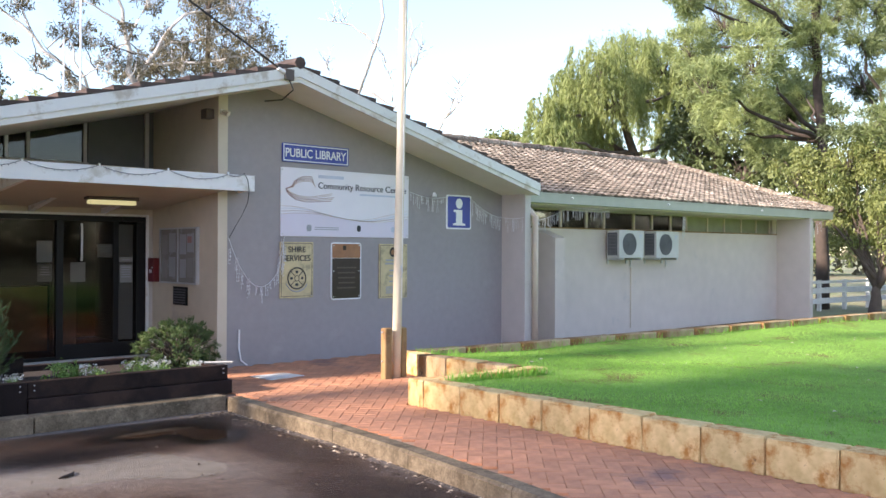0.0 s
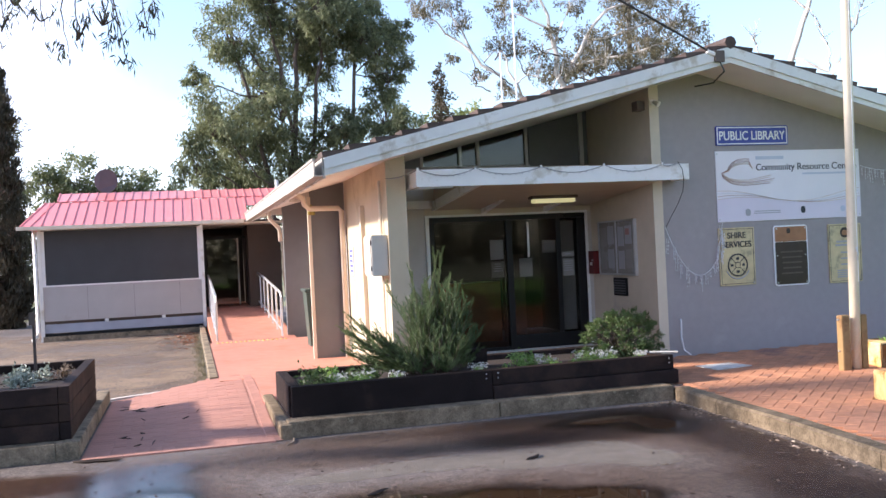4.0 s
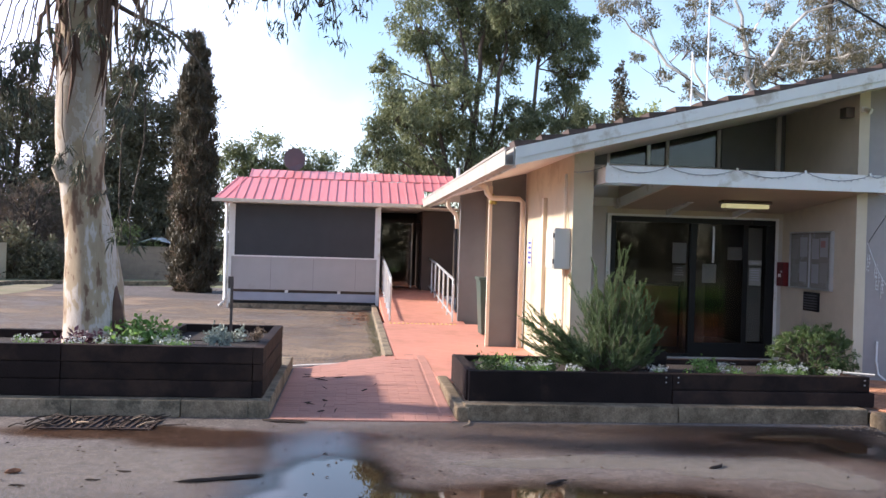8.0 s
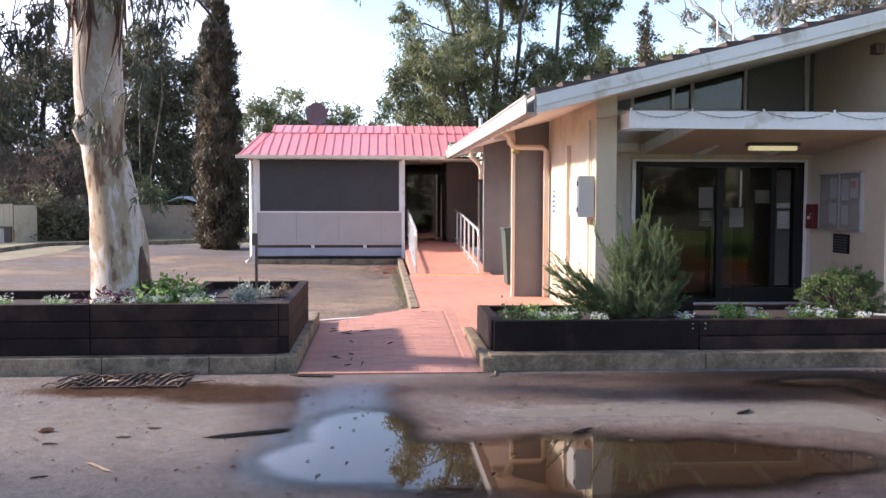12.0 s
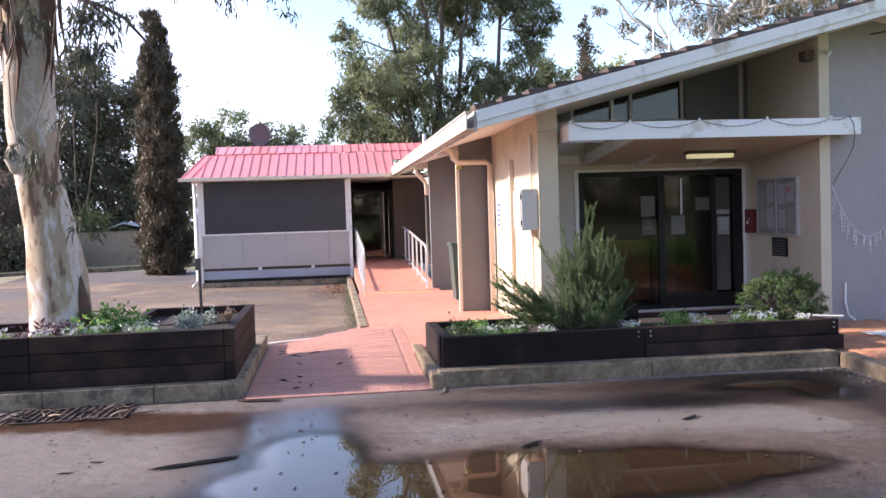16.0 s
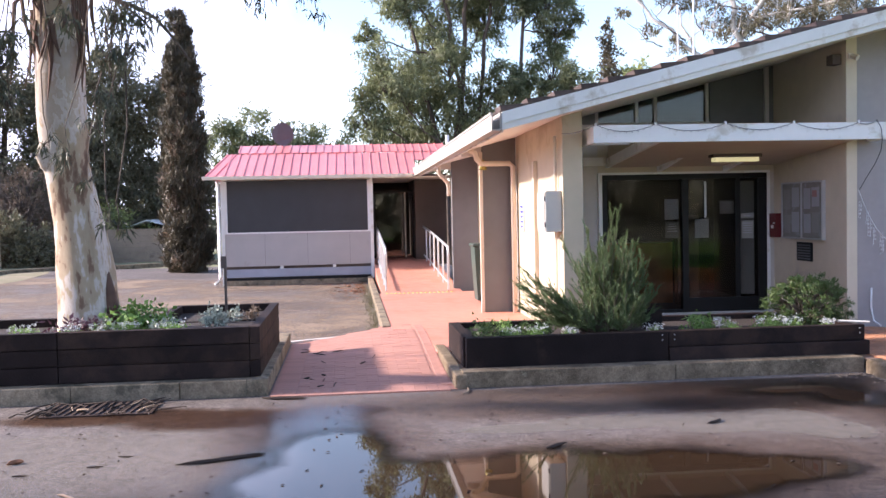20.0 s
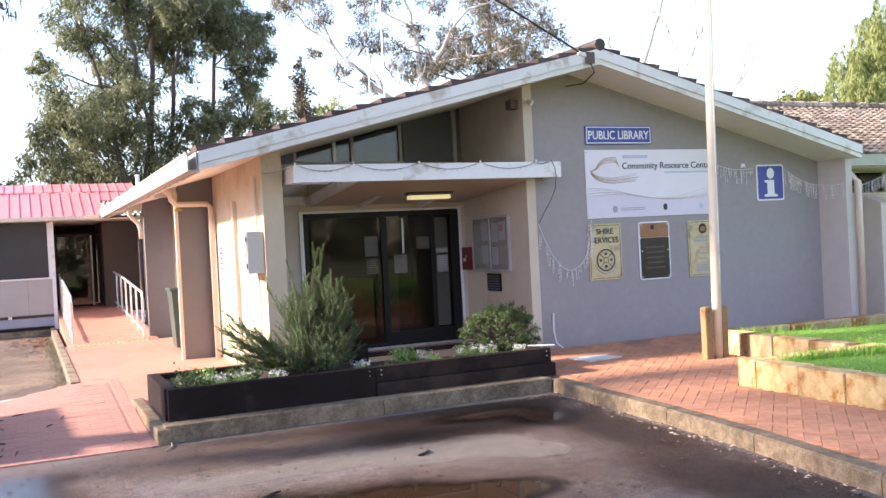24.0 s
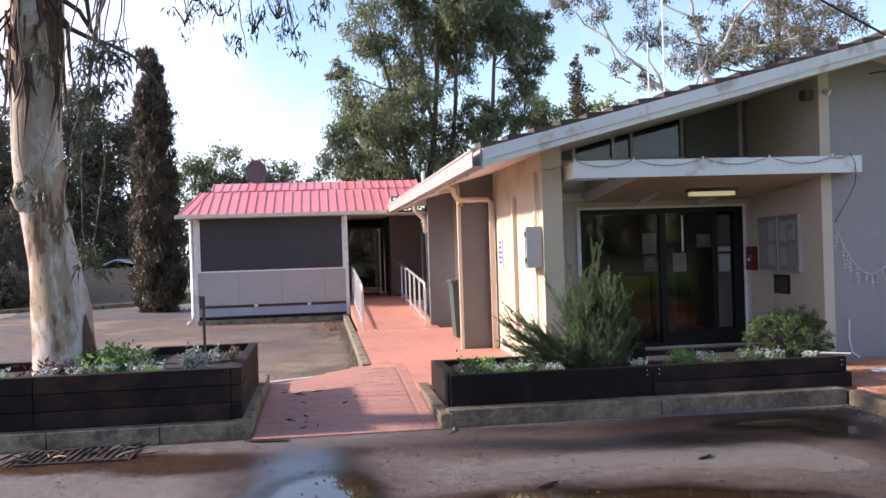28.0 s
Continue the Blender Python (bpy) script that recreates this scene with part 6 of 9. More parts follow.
puddle([(-6.9, 2.6, 0.8, 0.7), (-6.3, 4.0, 0.5, 1.2), (-7.0, 6.4, 1.0, 0.9), (-6.3, 9.0, 0.45, 1.5), (-7.9, 10.9, 1.2, 0.55), (-8.6, 7.4, 0.8, 0.6)], 4.4, "brown damp patches on the asphalt behind the apron", -9.0, -0.003, (0.66, 0.56, 0.49), name="damp_patch", edge=(0.45, 1.5), gloss=0.4, sheen=1.06, far=11.9)
puddle([(-6.36, -4.45, 0.36, 0.52), (-6.38, -5.2, 0.52, 0.50), (-5.7, -5.40, 0.62, 0.50), (-4.9, -5.40, 0.72, 0.58), (-4.15, -5.38, 0.66, 0.48), (-3.55, -5.42, 0.50, 0.27)], 1.3, "broad shallow rain puddle mirroring the sky on the asphalt", edge=(0.95, 1.6), gloss=0.14)
puddle([(-6.25, -3.10, 0.36, 0.26), (-6.45, -3.7, 0.46, 0.85), (-6.55, -4.6, 0.50, 0.7), (-6.75, -5.3, 0.45, 0.45)], 3.9, "thin film of water spreading from the puddle", -9.0, -0.0008, (0.80, 0.74, 0.70), name="wet_film", edge=(0.45, 1.35), gloss=0.17, sheen=1.66)
puddle([(-2.4, -2.72, 1.2, 0.28), (-2.7, -3.35, 0.8, 0.42), (-1.55, -4.3, 0.30, 1.2), (-1.85, -6.2, 0.42, 1.2), (-2.3, -7.8, 0.5, 1.0)], 5.1, "dark soaked asphalt along the kerb", -9.0, -0.0038, (0.58, 0.50, 0.45), name="soaked_patch", edge=(0.6, 1.7), gloss=0.3, sheen=1.08)
puddle([(-2.1, -2.98, 0.50, 0.20), (-1.8, -3.32, 0.26, 0.34)], 4.7, "small brown puddle near the planter kerb", 0.66, -0.0015, (0.55, 0.44, 0.36))
puddle([(-7.4, -3.2, 0.55, 0.26), (-8.3, -2.95, 0.7, 0.22)], 9.1, "brown damp patch beside the drain", -9.0, -0.0045, (0.64, 0.52, 0.44), sheen=1.08)
puddle([(-4.6, -3.0, 1.6, 0.55), (-3.0, -2.75, 1.5, 0.36), (-1.7, -3.7, 0.55, 1.0), (-4.6, -5.4, 2.2, 0.8), (-6.45, -4.2, 0.65, 1.3)], 6.3, "damp dark stain over the low part of the asphalt", -9.0, -0.003, (0.88, 0.80, 0.74), name="damp_patch", edge=(0.75, 1.7), gloss=0.32, sheen=1.10)
puddle([(-2.78, -4.15, 0.42, 0.45), (-2.56, -4.5, 0.30, 0.28), (-3.35, -4.12, 0.50, 0.36), (-4.1, -3.95, 0.60, 0.26), (-4.85, -4.02, 0.50, 0.16)], 8.2, "pale drying patch left on the damp asphalt", -9.0, -0.0022, dust=(0.225, 0.20, 0.175), name="dry_patch", edge=(0.80, 1.2))
# dry grit whose pale colour also carries sun dapples on the left asphalt
puddle([(-9.6, -4.9, 1.7, 0.9), (-9.0, -6.6, 2.2, 1.1), (-7.2, -7.4, 1.6, 0.7), (-8.2, -4.2, 0.9, 0.5)], 2.7, "pale dry grit over the asphalt, lightened to stand in for sun dapples", -9.0, -0.0055, dust=(0.27, 0.236, 0.213), name="dry_grit")

# tan silt and leaf dust washed over the asphalt before the verandah
M_SILT = bpy.data.materials.new("silt")
M_SILT.use_nodes = True
nt = M_SILT.node_tree
nt.nodes["Principled BSDF"].inputs["Base Color"].default_value = (0.275, 0.21, 0.158, 1)
nt.nodes["Principled BSDF"].inputs["Roughness"].default_value = 0.95
nt.nodes["Principled BSDF"].inputs["Specular IOR Level"].default_value = 0.1
tcn, nz1, nz2 = nt.nodes.new("ShaderNodeTexCoord"), nt.nodes.new("ShaderNodeTexNoise"), nt.nodes.new("ShaderNodeTexNoise")
nz1.inputs["Scale"].default_value, nz1.inputs["Detail"].default_value, nz1.inputs["Roughness"].default_value = 0.45, 8, 0.65
nz2.inputs["Scale"].default_value, nz2.inputs["Detail"].default_value = 22, 3
adn, mrn, msn, tpn = nt.nodes.new("ShaderNodeMath"), nt.nodes.new("ShaderNodeMapRange"), nt.nodes.new("ShaderNodeMixShader"), nt.nodes.new("ShaderNodeBsdfTransparent")
adn.operation = "MULTIPLY_ADD"
adn.inputs[1].default_value = 0.35
for n in (nz1, nz2):
    nt.links.new(tcn.outputs["Object"], n.inputs["Vector"])
nt.links.new(nz2.outputs["Fac"], adn.inputs[0])
nt.links.new(nz1.outputs["Fac"], adn.inputs[2])
mrn.inputs["From Min"].default_value, mrn.inputs["From Max"].default_value = 0.54, 0.80
mrn.inputs["To Max"].default_value = 0.92
nt.links.new(adn.outputs[0], mrn.inputs["Value"])
nt.links.new(mrn.outputs["Result"], msn.inputs[0])
nt.links.new(tpn.outputs[0], msn.inputs[1])
nt.links.new(nt.nodes["Principled BSDF"].outputs[0], msn.inputs[2])
nt.links.new(msn.outputs[0], nt.nodes["Material Output"].inputs["Surface"])
tagged(raw("silt", [(-22, 0.5, ROAD_Z + 0.005), (-8.4, 0.5, ROAD_Z + 0.005), (-7.05, 1.35, ROAD_Z + 0.005), (-5.8, 1.95, ROAD_Z + 0.005), (-5.8, 11.9, ROAD_Z + 0.005), (-22, 20.8, ROAD_Z + 0.005)], [(0, 1, 2, 3, 4, 5)], M_SILT), "tan silt and leaf dust over the old asphalt", "silt", kind="structure")
pv = thing("stepping_paver", (1.2, -9.5, 0), "row of pale concrete pavers past the wall end", "paver")
for k in range(4):
    part("paver", slab(0.15 + 0.62 * k, 0.75 + 0.62 * k, -9.75, -9.15, -0.03, 0.035 - 0.004 * k, bevel=0.008), M_CONC, pv)

M_BARKLITTER = mat("dead_bark", (0.040, 0.026, 0.020), 0.9, 0.3, 9, 2, 0.4)
M_STRAW = mat("pale_twig", (0.27, 0.20, 0.14), 0.9, 0.2, 9, 2, 0.3)
M_CHAFF = mat("dry_chaff", (0.42, 0.34, 0.26), 0.9, 0.3, 9, 2, 0.2)
M_RUSTLEAF = mat("rust_leaf", (0.24, 0.10, 0.05), 0.85, 0.2, 9, 2, 0.2)
rnd = random.Random(21)


def litter(x, y, ln, w, ang, material, label, bend=0.1, strands=1):
    ob = thing("bark_strip" if material is M_BARKLITTER else "twig", (x, y, ROAD_Z), label, "litter")
    d, n = Vector((math.cos(ang), math.sin(ang), 0)), Vector((-math.sin(ang), math.cos(ang), 0))
    pts = [Vector((x, y, ROAD_Z + w * 0.6 + 0.006)) + d * (ln * (k / 6 - 0.5)) + n * (bend * ln * math.sin(k * 0.6 + x * 3)) + Vector((0, 0, 0.003 * (k % 2))) for k in range(7)]
    for j in range(strands):
        off = n * (w * 1.3 * (j - (strands - 1) / 2)) + d * (ln * 0.06 * math.sin(j * 2.3))
        part("strand" if strands > 1 else "piece", rod([q + off + Vector((0, 0, 0.004 * (j % 2))) for q in pts], [w * f for f in (0.3, 0.8, 1, 0.9, 1, 0.7, 0.2)], 5), material, ob)
    return ob


litter(-7.14, -4.55, 0.58, 0.008, 0.30, M_BARKLITTER, "long dark strip of gum bark", 0.02, 4)
litter(-8.6, -4.4, 0.10, 0.014, 0.2, M_RUSTLEAF, "curled rust-brown leaf on the asphalt", 0.2, 2)
for lx, ly, la in ((-8.45, -4.75, 0.0), (-8.0, -4.6, 0.3), (-7.85, -4.35, 0.1), (-8.25, -5.5, 0.5)):
    litter(lx, ly, 0.11, 0.007, la, M_BARKLITTER, "short dark strip of bark")
litter(-7.95, -5.32, 0.30, 0.010, -0.6, M_STRAW, "thin pale broken twig on the asphalt", 0.08)
litter(-4.75, -4.62, 0.22, 0.015, 0.4, M_BARKLITTER, "short dark strip of bark")
litter(-5.75, -5.85, 0.18, 0.014, 0.1, M_BARKLITTER, "short dark strip of bark")
litter(-6.85, -2.46, 0.40, 0.013, -0.4, M_BARKLITTER, "curled strip of dark bark at the apron edge", 0.09, 3)
litter(-3.35, -4.1, 0.22, 0.014, 0.8, M_BARKLITTER, "short dark strip of bark")
litter(-5.14, -2.44, 0.36, 0.009, 1.2, M_STRAW, "pale dry stick leaning on the kerb", 0.1)
for k in range(14):
    yy = rnd.uniform(-2.0, 0.6)
    xx = -6.85 + abs(rnd.gauss(0, 0.35))
    lt = litter(xx, yy, rnd.uniform(0.08, 0.26), rnd.uniform(0.004, 0.008), rnd.uniform(0, 3), M_BARKLITTER, "small dark bark strip on the red apron", 0.025)
    lt.location.z = ROAD_Z
    for ch in lt.children:
        ch.location.z += apron_z(xx, yy) - ROAD_Z
verts, faces = [], []
for k in range(60):
    x, y = -1.35 + rnd.gauss(0, 0.16), -2.42 - abs(rnd.gauss(0, 0.07))
    s, a = rnd.uniform(0.010, 0.024), rnd.uniform(0, 6.3)
    b0 = len(verts)
    verts += [(x + s * 1.6 * math.cos(a), y + s * 1.6 * math.sin(a), ROAD_Z + 0.012), (x - s * 0.4 * math.sin(a), y + s * 0.4 * math.cos(a), ROAD_Z + 0.024), (x - s * 1.6 * math.cos(a), y - s * 1.6 * math.sin(a), ROAD_Z + 0.012), (x + s * 0.4 * math.sin(a), y - s * 0.4 * math.cos(a), ROAD_Z + 0.016)]
    faces.append((b0, b0 + 1, b0 + 2, b0 + 3))
tagged(raw("dry_leaves", verts, faces, M_STRAW), "small heap of pale dry leaves in the kerb corner", "leaves", kind="stuff")
verts, faces = [], []
for k in range(420):
    x, y = rnd.uniform(-9.5, -1.3), rnd.uniform(-6.4, -2.5)
    if rnd.random() < 0.25:
        t = rnd.random()
        x, y = kerb_x(-2.4 - 4.5 * t) - rnd.uniform(0.02, 0.22), -2.4 - 4.5 * t
    s, a = rnd.uniform(0.006, 0.020), rnd.uniform(0, 6.3)
    b0 = len(verts)
    for q in range(4):
        r = s * (1.6 if q % 2 == 0 else 0.5)
        verts.append((x + r * math.cos(a + q * 1.57), y + r * math.sin(a + q * 1.57), ROAD_Z + 0.008 + 0.006 * rnd.random()))
    verts.append((x, y, ROAD_Z + 0.018))
    faces += [(b0, b0 + 1, b0 + 4), (b0 + 1, b0 + 2, b0 + 4), (b0 + 2, b0 + 3, b0 + 4), (b0 + 3, b0, b0 + 4)]
tagged(raw("fallen_leaves", verts, faces, M_BARKLITTER), "scattered dark dry leaves and bark crumbs on the asphalt", "leaves", kind="stuff")

verts, faces = [], []
for k in range(190):
    t = rnd.random()
    y = -2.4 - 6.2 * t
    x = kerb_x(y) - abs(rnd.gauss(0.03, 0.10)) - 0.02
    s, a = rnd.uniform(0.006, 0.017), rnd.uniform(0, 6.3)
    b0 = len(verts)
    verts += [(x + s * 1.8 * math.cos(a), y + s * 1.8 * math.sin(a), ROAD_Z + 0.010), (x - s * 0.5 * math.sin(a), y + s * 0.5 * math.cos(a), ROAD_Z + 0.022), (x - s * 1.8 * math.cos(a), y - s * 1.8 * math.sin(a), ROAD_Z + 0.012), (x + s * 0.5 * math.sin(a), y - s * 0.5 * math.cos(a), ROAD_Z + 0.015)]
    faces.append((b0, b0 + 1, b0 + 2, b0 + 3))
tagged(raw("kerb_litter", verts, faces, M_CHAFF), "pale dry leaf chaff lying along the kerb", "leaves", kind="stuff")
gr = thing("drain_grate", (-8.45, -2.55, ROAD_Z), "rusty drain grate half covered by bark litter", "drain grate")
part("pit", slab(-8.92, -8.0, -2.86, -2.285, ROAD_Z - 0.02, ROAD_Z + 0.003), M_INK, gr)
M_RUST = mat("rusty_iron", (0.045, 0.024, 0.018), 0.85, 0.3, 12, 2, 0.3)
part("frame", ring_flat(-8.94, -7.98, -2.88, -2.285, 0.03, ROAD_Z + 0.004, ROAD_Z + 0.014), M_RUST, gr)
for k in range(13):
    part("bar", prism(bmesh.new(), [(-8.90 + 0.07 * k, -2.85, ROAD_Z + 0.004), (-8.872 + 0.07 * k, -2.85, ROAD_Z + 0.004), (-8.842 + 0.07 * k, -2.32, ROAD_Z + 0.004), (-8.87 + 0.07 * k, -2.32, ROAD_Z + 0.004)], (0, 0, 0.010)), M_RUST, gr)
pile = thing("bark_pile", (-8.4, -2.5, ROAD_Z), "heap of dead bark strips caught at the drain", "litter")
for k in range(34):
    near = k % 3
    x = rnd.gauss(-8.95, 0.07) if near == 0 else (rnd.gauss(-8.05, 0.09) if near == 1 else rnd.uniform(-8.9, -8.0))
    y, a = rnd.uniform(-2.95, -2.42), rnd.uniform(-1.2, 1.2)
    ln = rnd.uniform(0.10, 0.30)
    part("strip", rod([(x - ln / 2 * math.cos(a), y - ln / 2 * math.sin(a), ROAD_Z + 0.02), (x, y, ROAD_Z + 0.03 + 0.04 * rnd.random()), (x + ln / 2 * math.cos(a), y + ln / 2 * math.sin(a), ROAD_Z + 0.02 + 0.07 * rnd.random())], rnd.uniform(0.005, 0.012), 4, 0.004), M_STRAW if k % 7 == 1 else M_BARKLITTER, pile)
# ---- plants ----


def leaves(name, centres, material, parent, length, width, seed, spread, count, droop=0.0, flat=1.0, outward=0.3, kind="", sub=(12, 0.36), twigs=None):
    """Single leaves (four-cornered, folded along the rib) gathered in small sprays inside round lobes: centres are (x, y, z, r)."""
    rng = np.random.default_rng(seed)
    pos, dirs, tv, tf = [], [], [], []
    for (x, y, z, r) in centres:
        n = max(6, int(count * (r / spread) ** 2))
        k = max(3, int(sub[0] * (r / spread)))
        d = rng.normal(0, 1, (k, 3))
        d /= np.linalg.norm(d, axis=1)[:, None]
        c = d * (r * rng.uniform(0.25, 1.0, k) ** 0.6)[:, None] * np.array([1, 1, flat])
        if twigs is not None:
            o = np.array([x, y, z - 0.45 * r])
            for e in c:
                e = e * 0.95 + np.array([x, y, z])
                m = o + (e - o) * 0.55 + rng.normal(0, 0.09 * r, 3)
                b0, w = len(tv), 0.013 + 0.011 * r
                for q, ww in ((o, w), (m, w * 0.7), (e, w * 0.3)):
                    tv += [q + np.array([ww, 0, 0]), q + np.array([-0.5 * ww, 0.8 * ww, 0]), q + np.array([-0.5 * ww, -0.8 * ww, 0])]
                tf += [(b0 + 3 * g + i, b0 + 3 * g + (i + 1) % 3, b0 + 3 * g + 3 + (i + 1) % 3, b0 + 3 * g + 3 + i) for g in (0, 1) for i in range(3)]
        pick = rng.integers(0, k, n)
        p = c[pick] + rng.normal(0, r * sub[1], (n, 3)) * np.array([1, 1, flat]) * 0.62
        pos.append(p + np.array([x, y, z]))
        v = rng.normal(0, 1, (n, 3)) + outward * p / max(r, 1e-3)
        v[:, 2] -= droop
        dirs.append(v / np.linalg.norm(v, axis=1)[:, None])
    p, d = np.concatenate(pos), np.concatenate(dirs)
    n = len(p)
    side = np.cross(d, rng.normal(0, 1, (n, 3)))
    side /= np.linalg.norm(side, axis=1)[:, None] + 1e-9
    ln = (length * rng.uniform(0.6, 1.3, n))[:, None]
    wd = (width * rng.uniform(0.7, 1.3, n))[:, None]
    up_ = np.cross(side, d) * wd * 0.35
    mid = p + d * ln * 0.45
    v = np.stack([p, mid - side * wd + up_, p + d * ln, mid + side * wd + up_], 1).reshape(-1, 3)
    if parent is not None:
        v = v - np.array(world_of(parent))
    me = bpy.data.meshes.new(name)
    me.vertices.add(4 * n)
    me.vertices.foreach_set("co", v.ravel())
    me.loops.add(4 * n)
    me.loops.foreach_set("vertex_index", np.arange(4 * n))
    me.polygons.add(n)
    me.polygons.foreach_set("loop_start", np.arange(n) * 4)
    me.polygons.foreach_set("loop_total", np.full(n, 4))
    me.update()
    me.materials.append(material)
    ob = new(name, me)
    if parent is not None:
        ob.parent = parent
    if kind:
        ob["kind"] = kind
    if tv:
        raw("branching", tv, tf, twigs, parent, "", "stuff")
    return ob


def limb(name, pts, r0, r1, material, parent, seed=0, wob=0.06, sides=7):
    """A crooked tapering limb through the given points."""
    rnd = random.Random(seed)
    pts = [Vector(p) for p in pts]
    run = []
    for a, b in zip(pts, pts[1:]):
        L = (b - a).length
        for k in range(4):
            run.append(a.lerp(b, k / 4) + Vector((rnd.uniform(-1, 1), rnd.uniform(-1, 1), rnd.uniform(-0.5, 0.5))) * wob * L * (0.3 if k == 0 else 1) * 0.6)
    run.append(pts[-1])
    return part(name, rod(run, r0, sides, r1), material, parent, smooth=True)


M_GUMBARK = bark_mat("pale_gum_bark", ((0.30, (0.11, 0.065, 0.042)), (0.72, (0.46, 0.40, 0.36)), (0.385, (0.20, 0.13, 0.09)), (0.40, (0.33, 0.25, 0.175)), (0.47, (0.37, 0.295, 0.205)), (0.48, (0.44, 0.375, 0.325)), (0.535, (0.53, 0.475, 0.43)), (0.55, (0.41, 0.335, 0.265)), (0.62, (0.45, 0.385, 0.33))), 0.42, 1.9)
M_RIBBON = mat("peeling_bark", (0.10, 0.055, 0.038), 0.9, 0.3, 9, 2, 0.4)
M_WHITEBARK = mat("white_bark", (0.56, 0.52, 0.47), 0.8, 0.15, 5, 1.0, 0.2)
M_DARKBARK = mat("dark_bark", (0.10, 0.075, 0.06), 0.9, 0.25, 8, 1.5, 0.5)
M_PINEBARK = mat("red_brown_bark", (0.075, 0.055, 0.045), 0.9, 0.25, 8, 1.5, 0.5)
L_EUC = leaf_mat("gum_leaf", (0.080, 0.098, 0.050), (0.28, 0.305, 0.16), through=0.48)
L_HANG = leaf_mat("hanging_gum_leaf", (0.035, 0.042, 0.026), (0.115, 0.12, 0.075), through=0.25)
L_EUC2 = leaf_mat("olive_gum_leaf", (0.085, 0.080, 0.048), (0.25, 0.215, 0.135), through=0.35)
L_WILLOW = leaf_mat("willow_leaf", (0.13, 0.185, 0.05), (0.40, 0.44, 0.16), through=0.4, patch=0.9)
L_PINE = leaf_mat("needle_leaf", (0.10, 0.15, 0.055), (0.44, 0.50, 0.20), through=0.35, patch=0.8)
# darker copy of the needle leaf: the trees' shaded side is put into its colour
L_PINESHADE = leaf_mat("shaded_needle_leaf", (0.052, 0.074, 0.034), (0.23, 0.28, 0.105), through=0.25, patch=0.8)
L_SMALL = leaf_mat("shrub_leaf", (0.085, 0.125, 0.032), (0.34, 0.36, 0.125), through=0.3)
L_CYP = leaf_mat("cypress_leaf", (0.036, 0.034, 0.022), (0.125, 0.10, 0.06), through=0.2, patch=1.8)
L_WOOD = leaf_mat("bush_leaf", (0.075, 0.077, 0.046), (0.22, 0.205, 0.125), through=0.3)
L_BROWN = leaf_mat("dead_leaf", (0.13, 0.092, 0.066), (0.27, 0.20, 0.145), through=0.3)
L_ROSE = leaf_mat("rosemary_leaf", (0.046, 0.085, 0.030), (0.18, 0.235, 0.10), through=0.3, patch=5.0)
L_BUSH = leaf_mat("glossy_leaf", (0.028, 0.058, 0.016), (0.135, 0.195, 0.062), through=0.3, patch=9.0)
L_GREEN = leaf_mat("soft_leaf", (0.11, 0.22, 0.05), (0.31, 0.45, 0.13), through=0.35, patch=6.0)
L_SILVER = leaf_mat("silver_leaf", (0.22, 0.26, 0.21), (0.42, 0.46, 0.40), through=0.2)
L_PURPLE = leaf_mat("purple_leaf", (0.07, 0.025, 0.04), (0.16, 0.07, 0.09), through=0.2)
L_FLOWER = leaf_mat("white_petal", (0.55, 0.56, 0.55), (0.78, 0.78, 0.78), through=0.2)
L_PINK = leaf_mat("pink_petal", (0.55, 0.10, 0.22), (0.70, 0.18, 0.32), through=0.2)

# near gum tree growing out of the left planter
gum = thing("gum_tree", (-8.9, -1.2, 0.4), "large smooth-barked gum with peeling bark and hanging leaves", "tree")
TR = [(-8.92, -1.2, 0.38), (-8.93, -1.2, 0.62), (-8.955, -1.2, 1.05), (-9.01, -1.2, 1.55), (-9.08, -1.2, 1.95), (-9.11, -1.2, 2.12), (-9.125, -1.2, 2.32), (-9.145, -1.2, 2.7), (-9.14, -1.2, 3.2), (-9.11, -1.2, 3.65), (-9.115, -1.18, 4.5), (-9.1, -1.1, 5.6)]
TRR = [0.335, 0.315, 0.295, 0.252, 0.228, 0.225, 0.228, 0.235, 0.238, 0.262, 0.278, 0.27]
bm = bmesh.new()
rings = []
rnd = random.Random(4)
for i, (p, r) in enumerate(zip(TR, TRR)):
    rings.append([bm.verts.new((p[0] + r * (1 + 0.10 * noise.noise(Vector((math.cos(a) * 1.6, math.sin(a) * 1.6, p[2] * 0.9)))) * math.cos(a),
                                p[1] + r * (1 + 0.10 * noise.noise(Vector((math.cos(a) * 1.6 + 9, math.sin(a) * 1.6, p[2] * 0.9)))) * math.sin(a), p[2])) for a in [2 * math.pi * k / 20 for k in range(20)]])
for a, b in zip(rings, rings[1:]):
    for k in range(20):
        bm.faces.new([a[k], a[(k + 1) % 20], b[(k + 1) % 20], b[k]])
bmesh.ops.subdivide_edges(bm, edges=bm.edges, cuts=1, use_grid_fill=True, smooth=0.4)
for v in bm.verts:
    n3 = noise.noise(v.co * 3.1) * 0.018 + noise.noise(v.co * 9.0) * 0.006
    v.co += Vector((v.co.x + 9.05, v.co.y + 1.2, 0)).normalized() * n3
gum_trunk = part("trunk", bm, M_GUMBARK, gum, "pale mottled trunk with brown streaks", smooth=True)
part("knot", rod([(-9.20, -1.26, 2.06), (-9.26, -1.31, 2.15), (-9.29, -1.33, 2.25), (-9.27, -1.31, 2.34), (-9.20, -1.27, 2.48)], [0.05, 0.08, 0.09, 0.075, 0.04], 12), M_GUMBARK, gum_trunk, smooth=True)
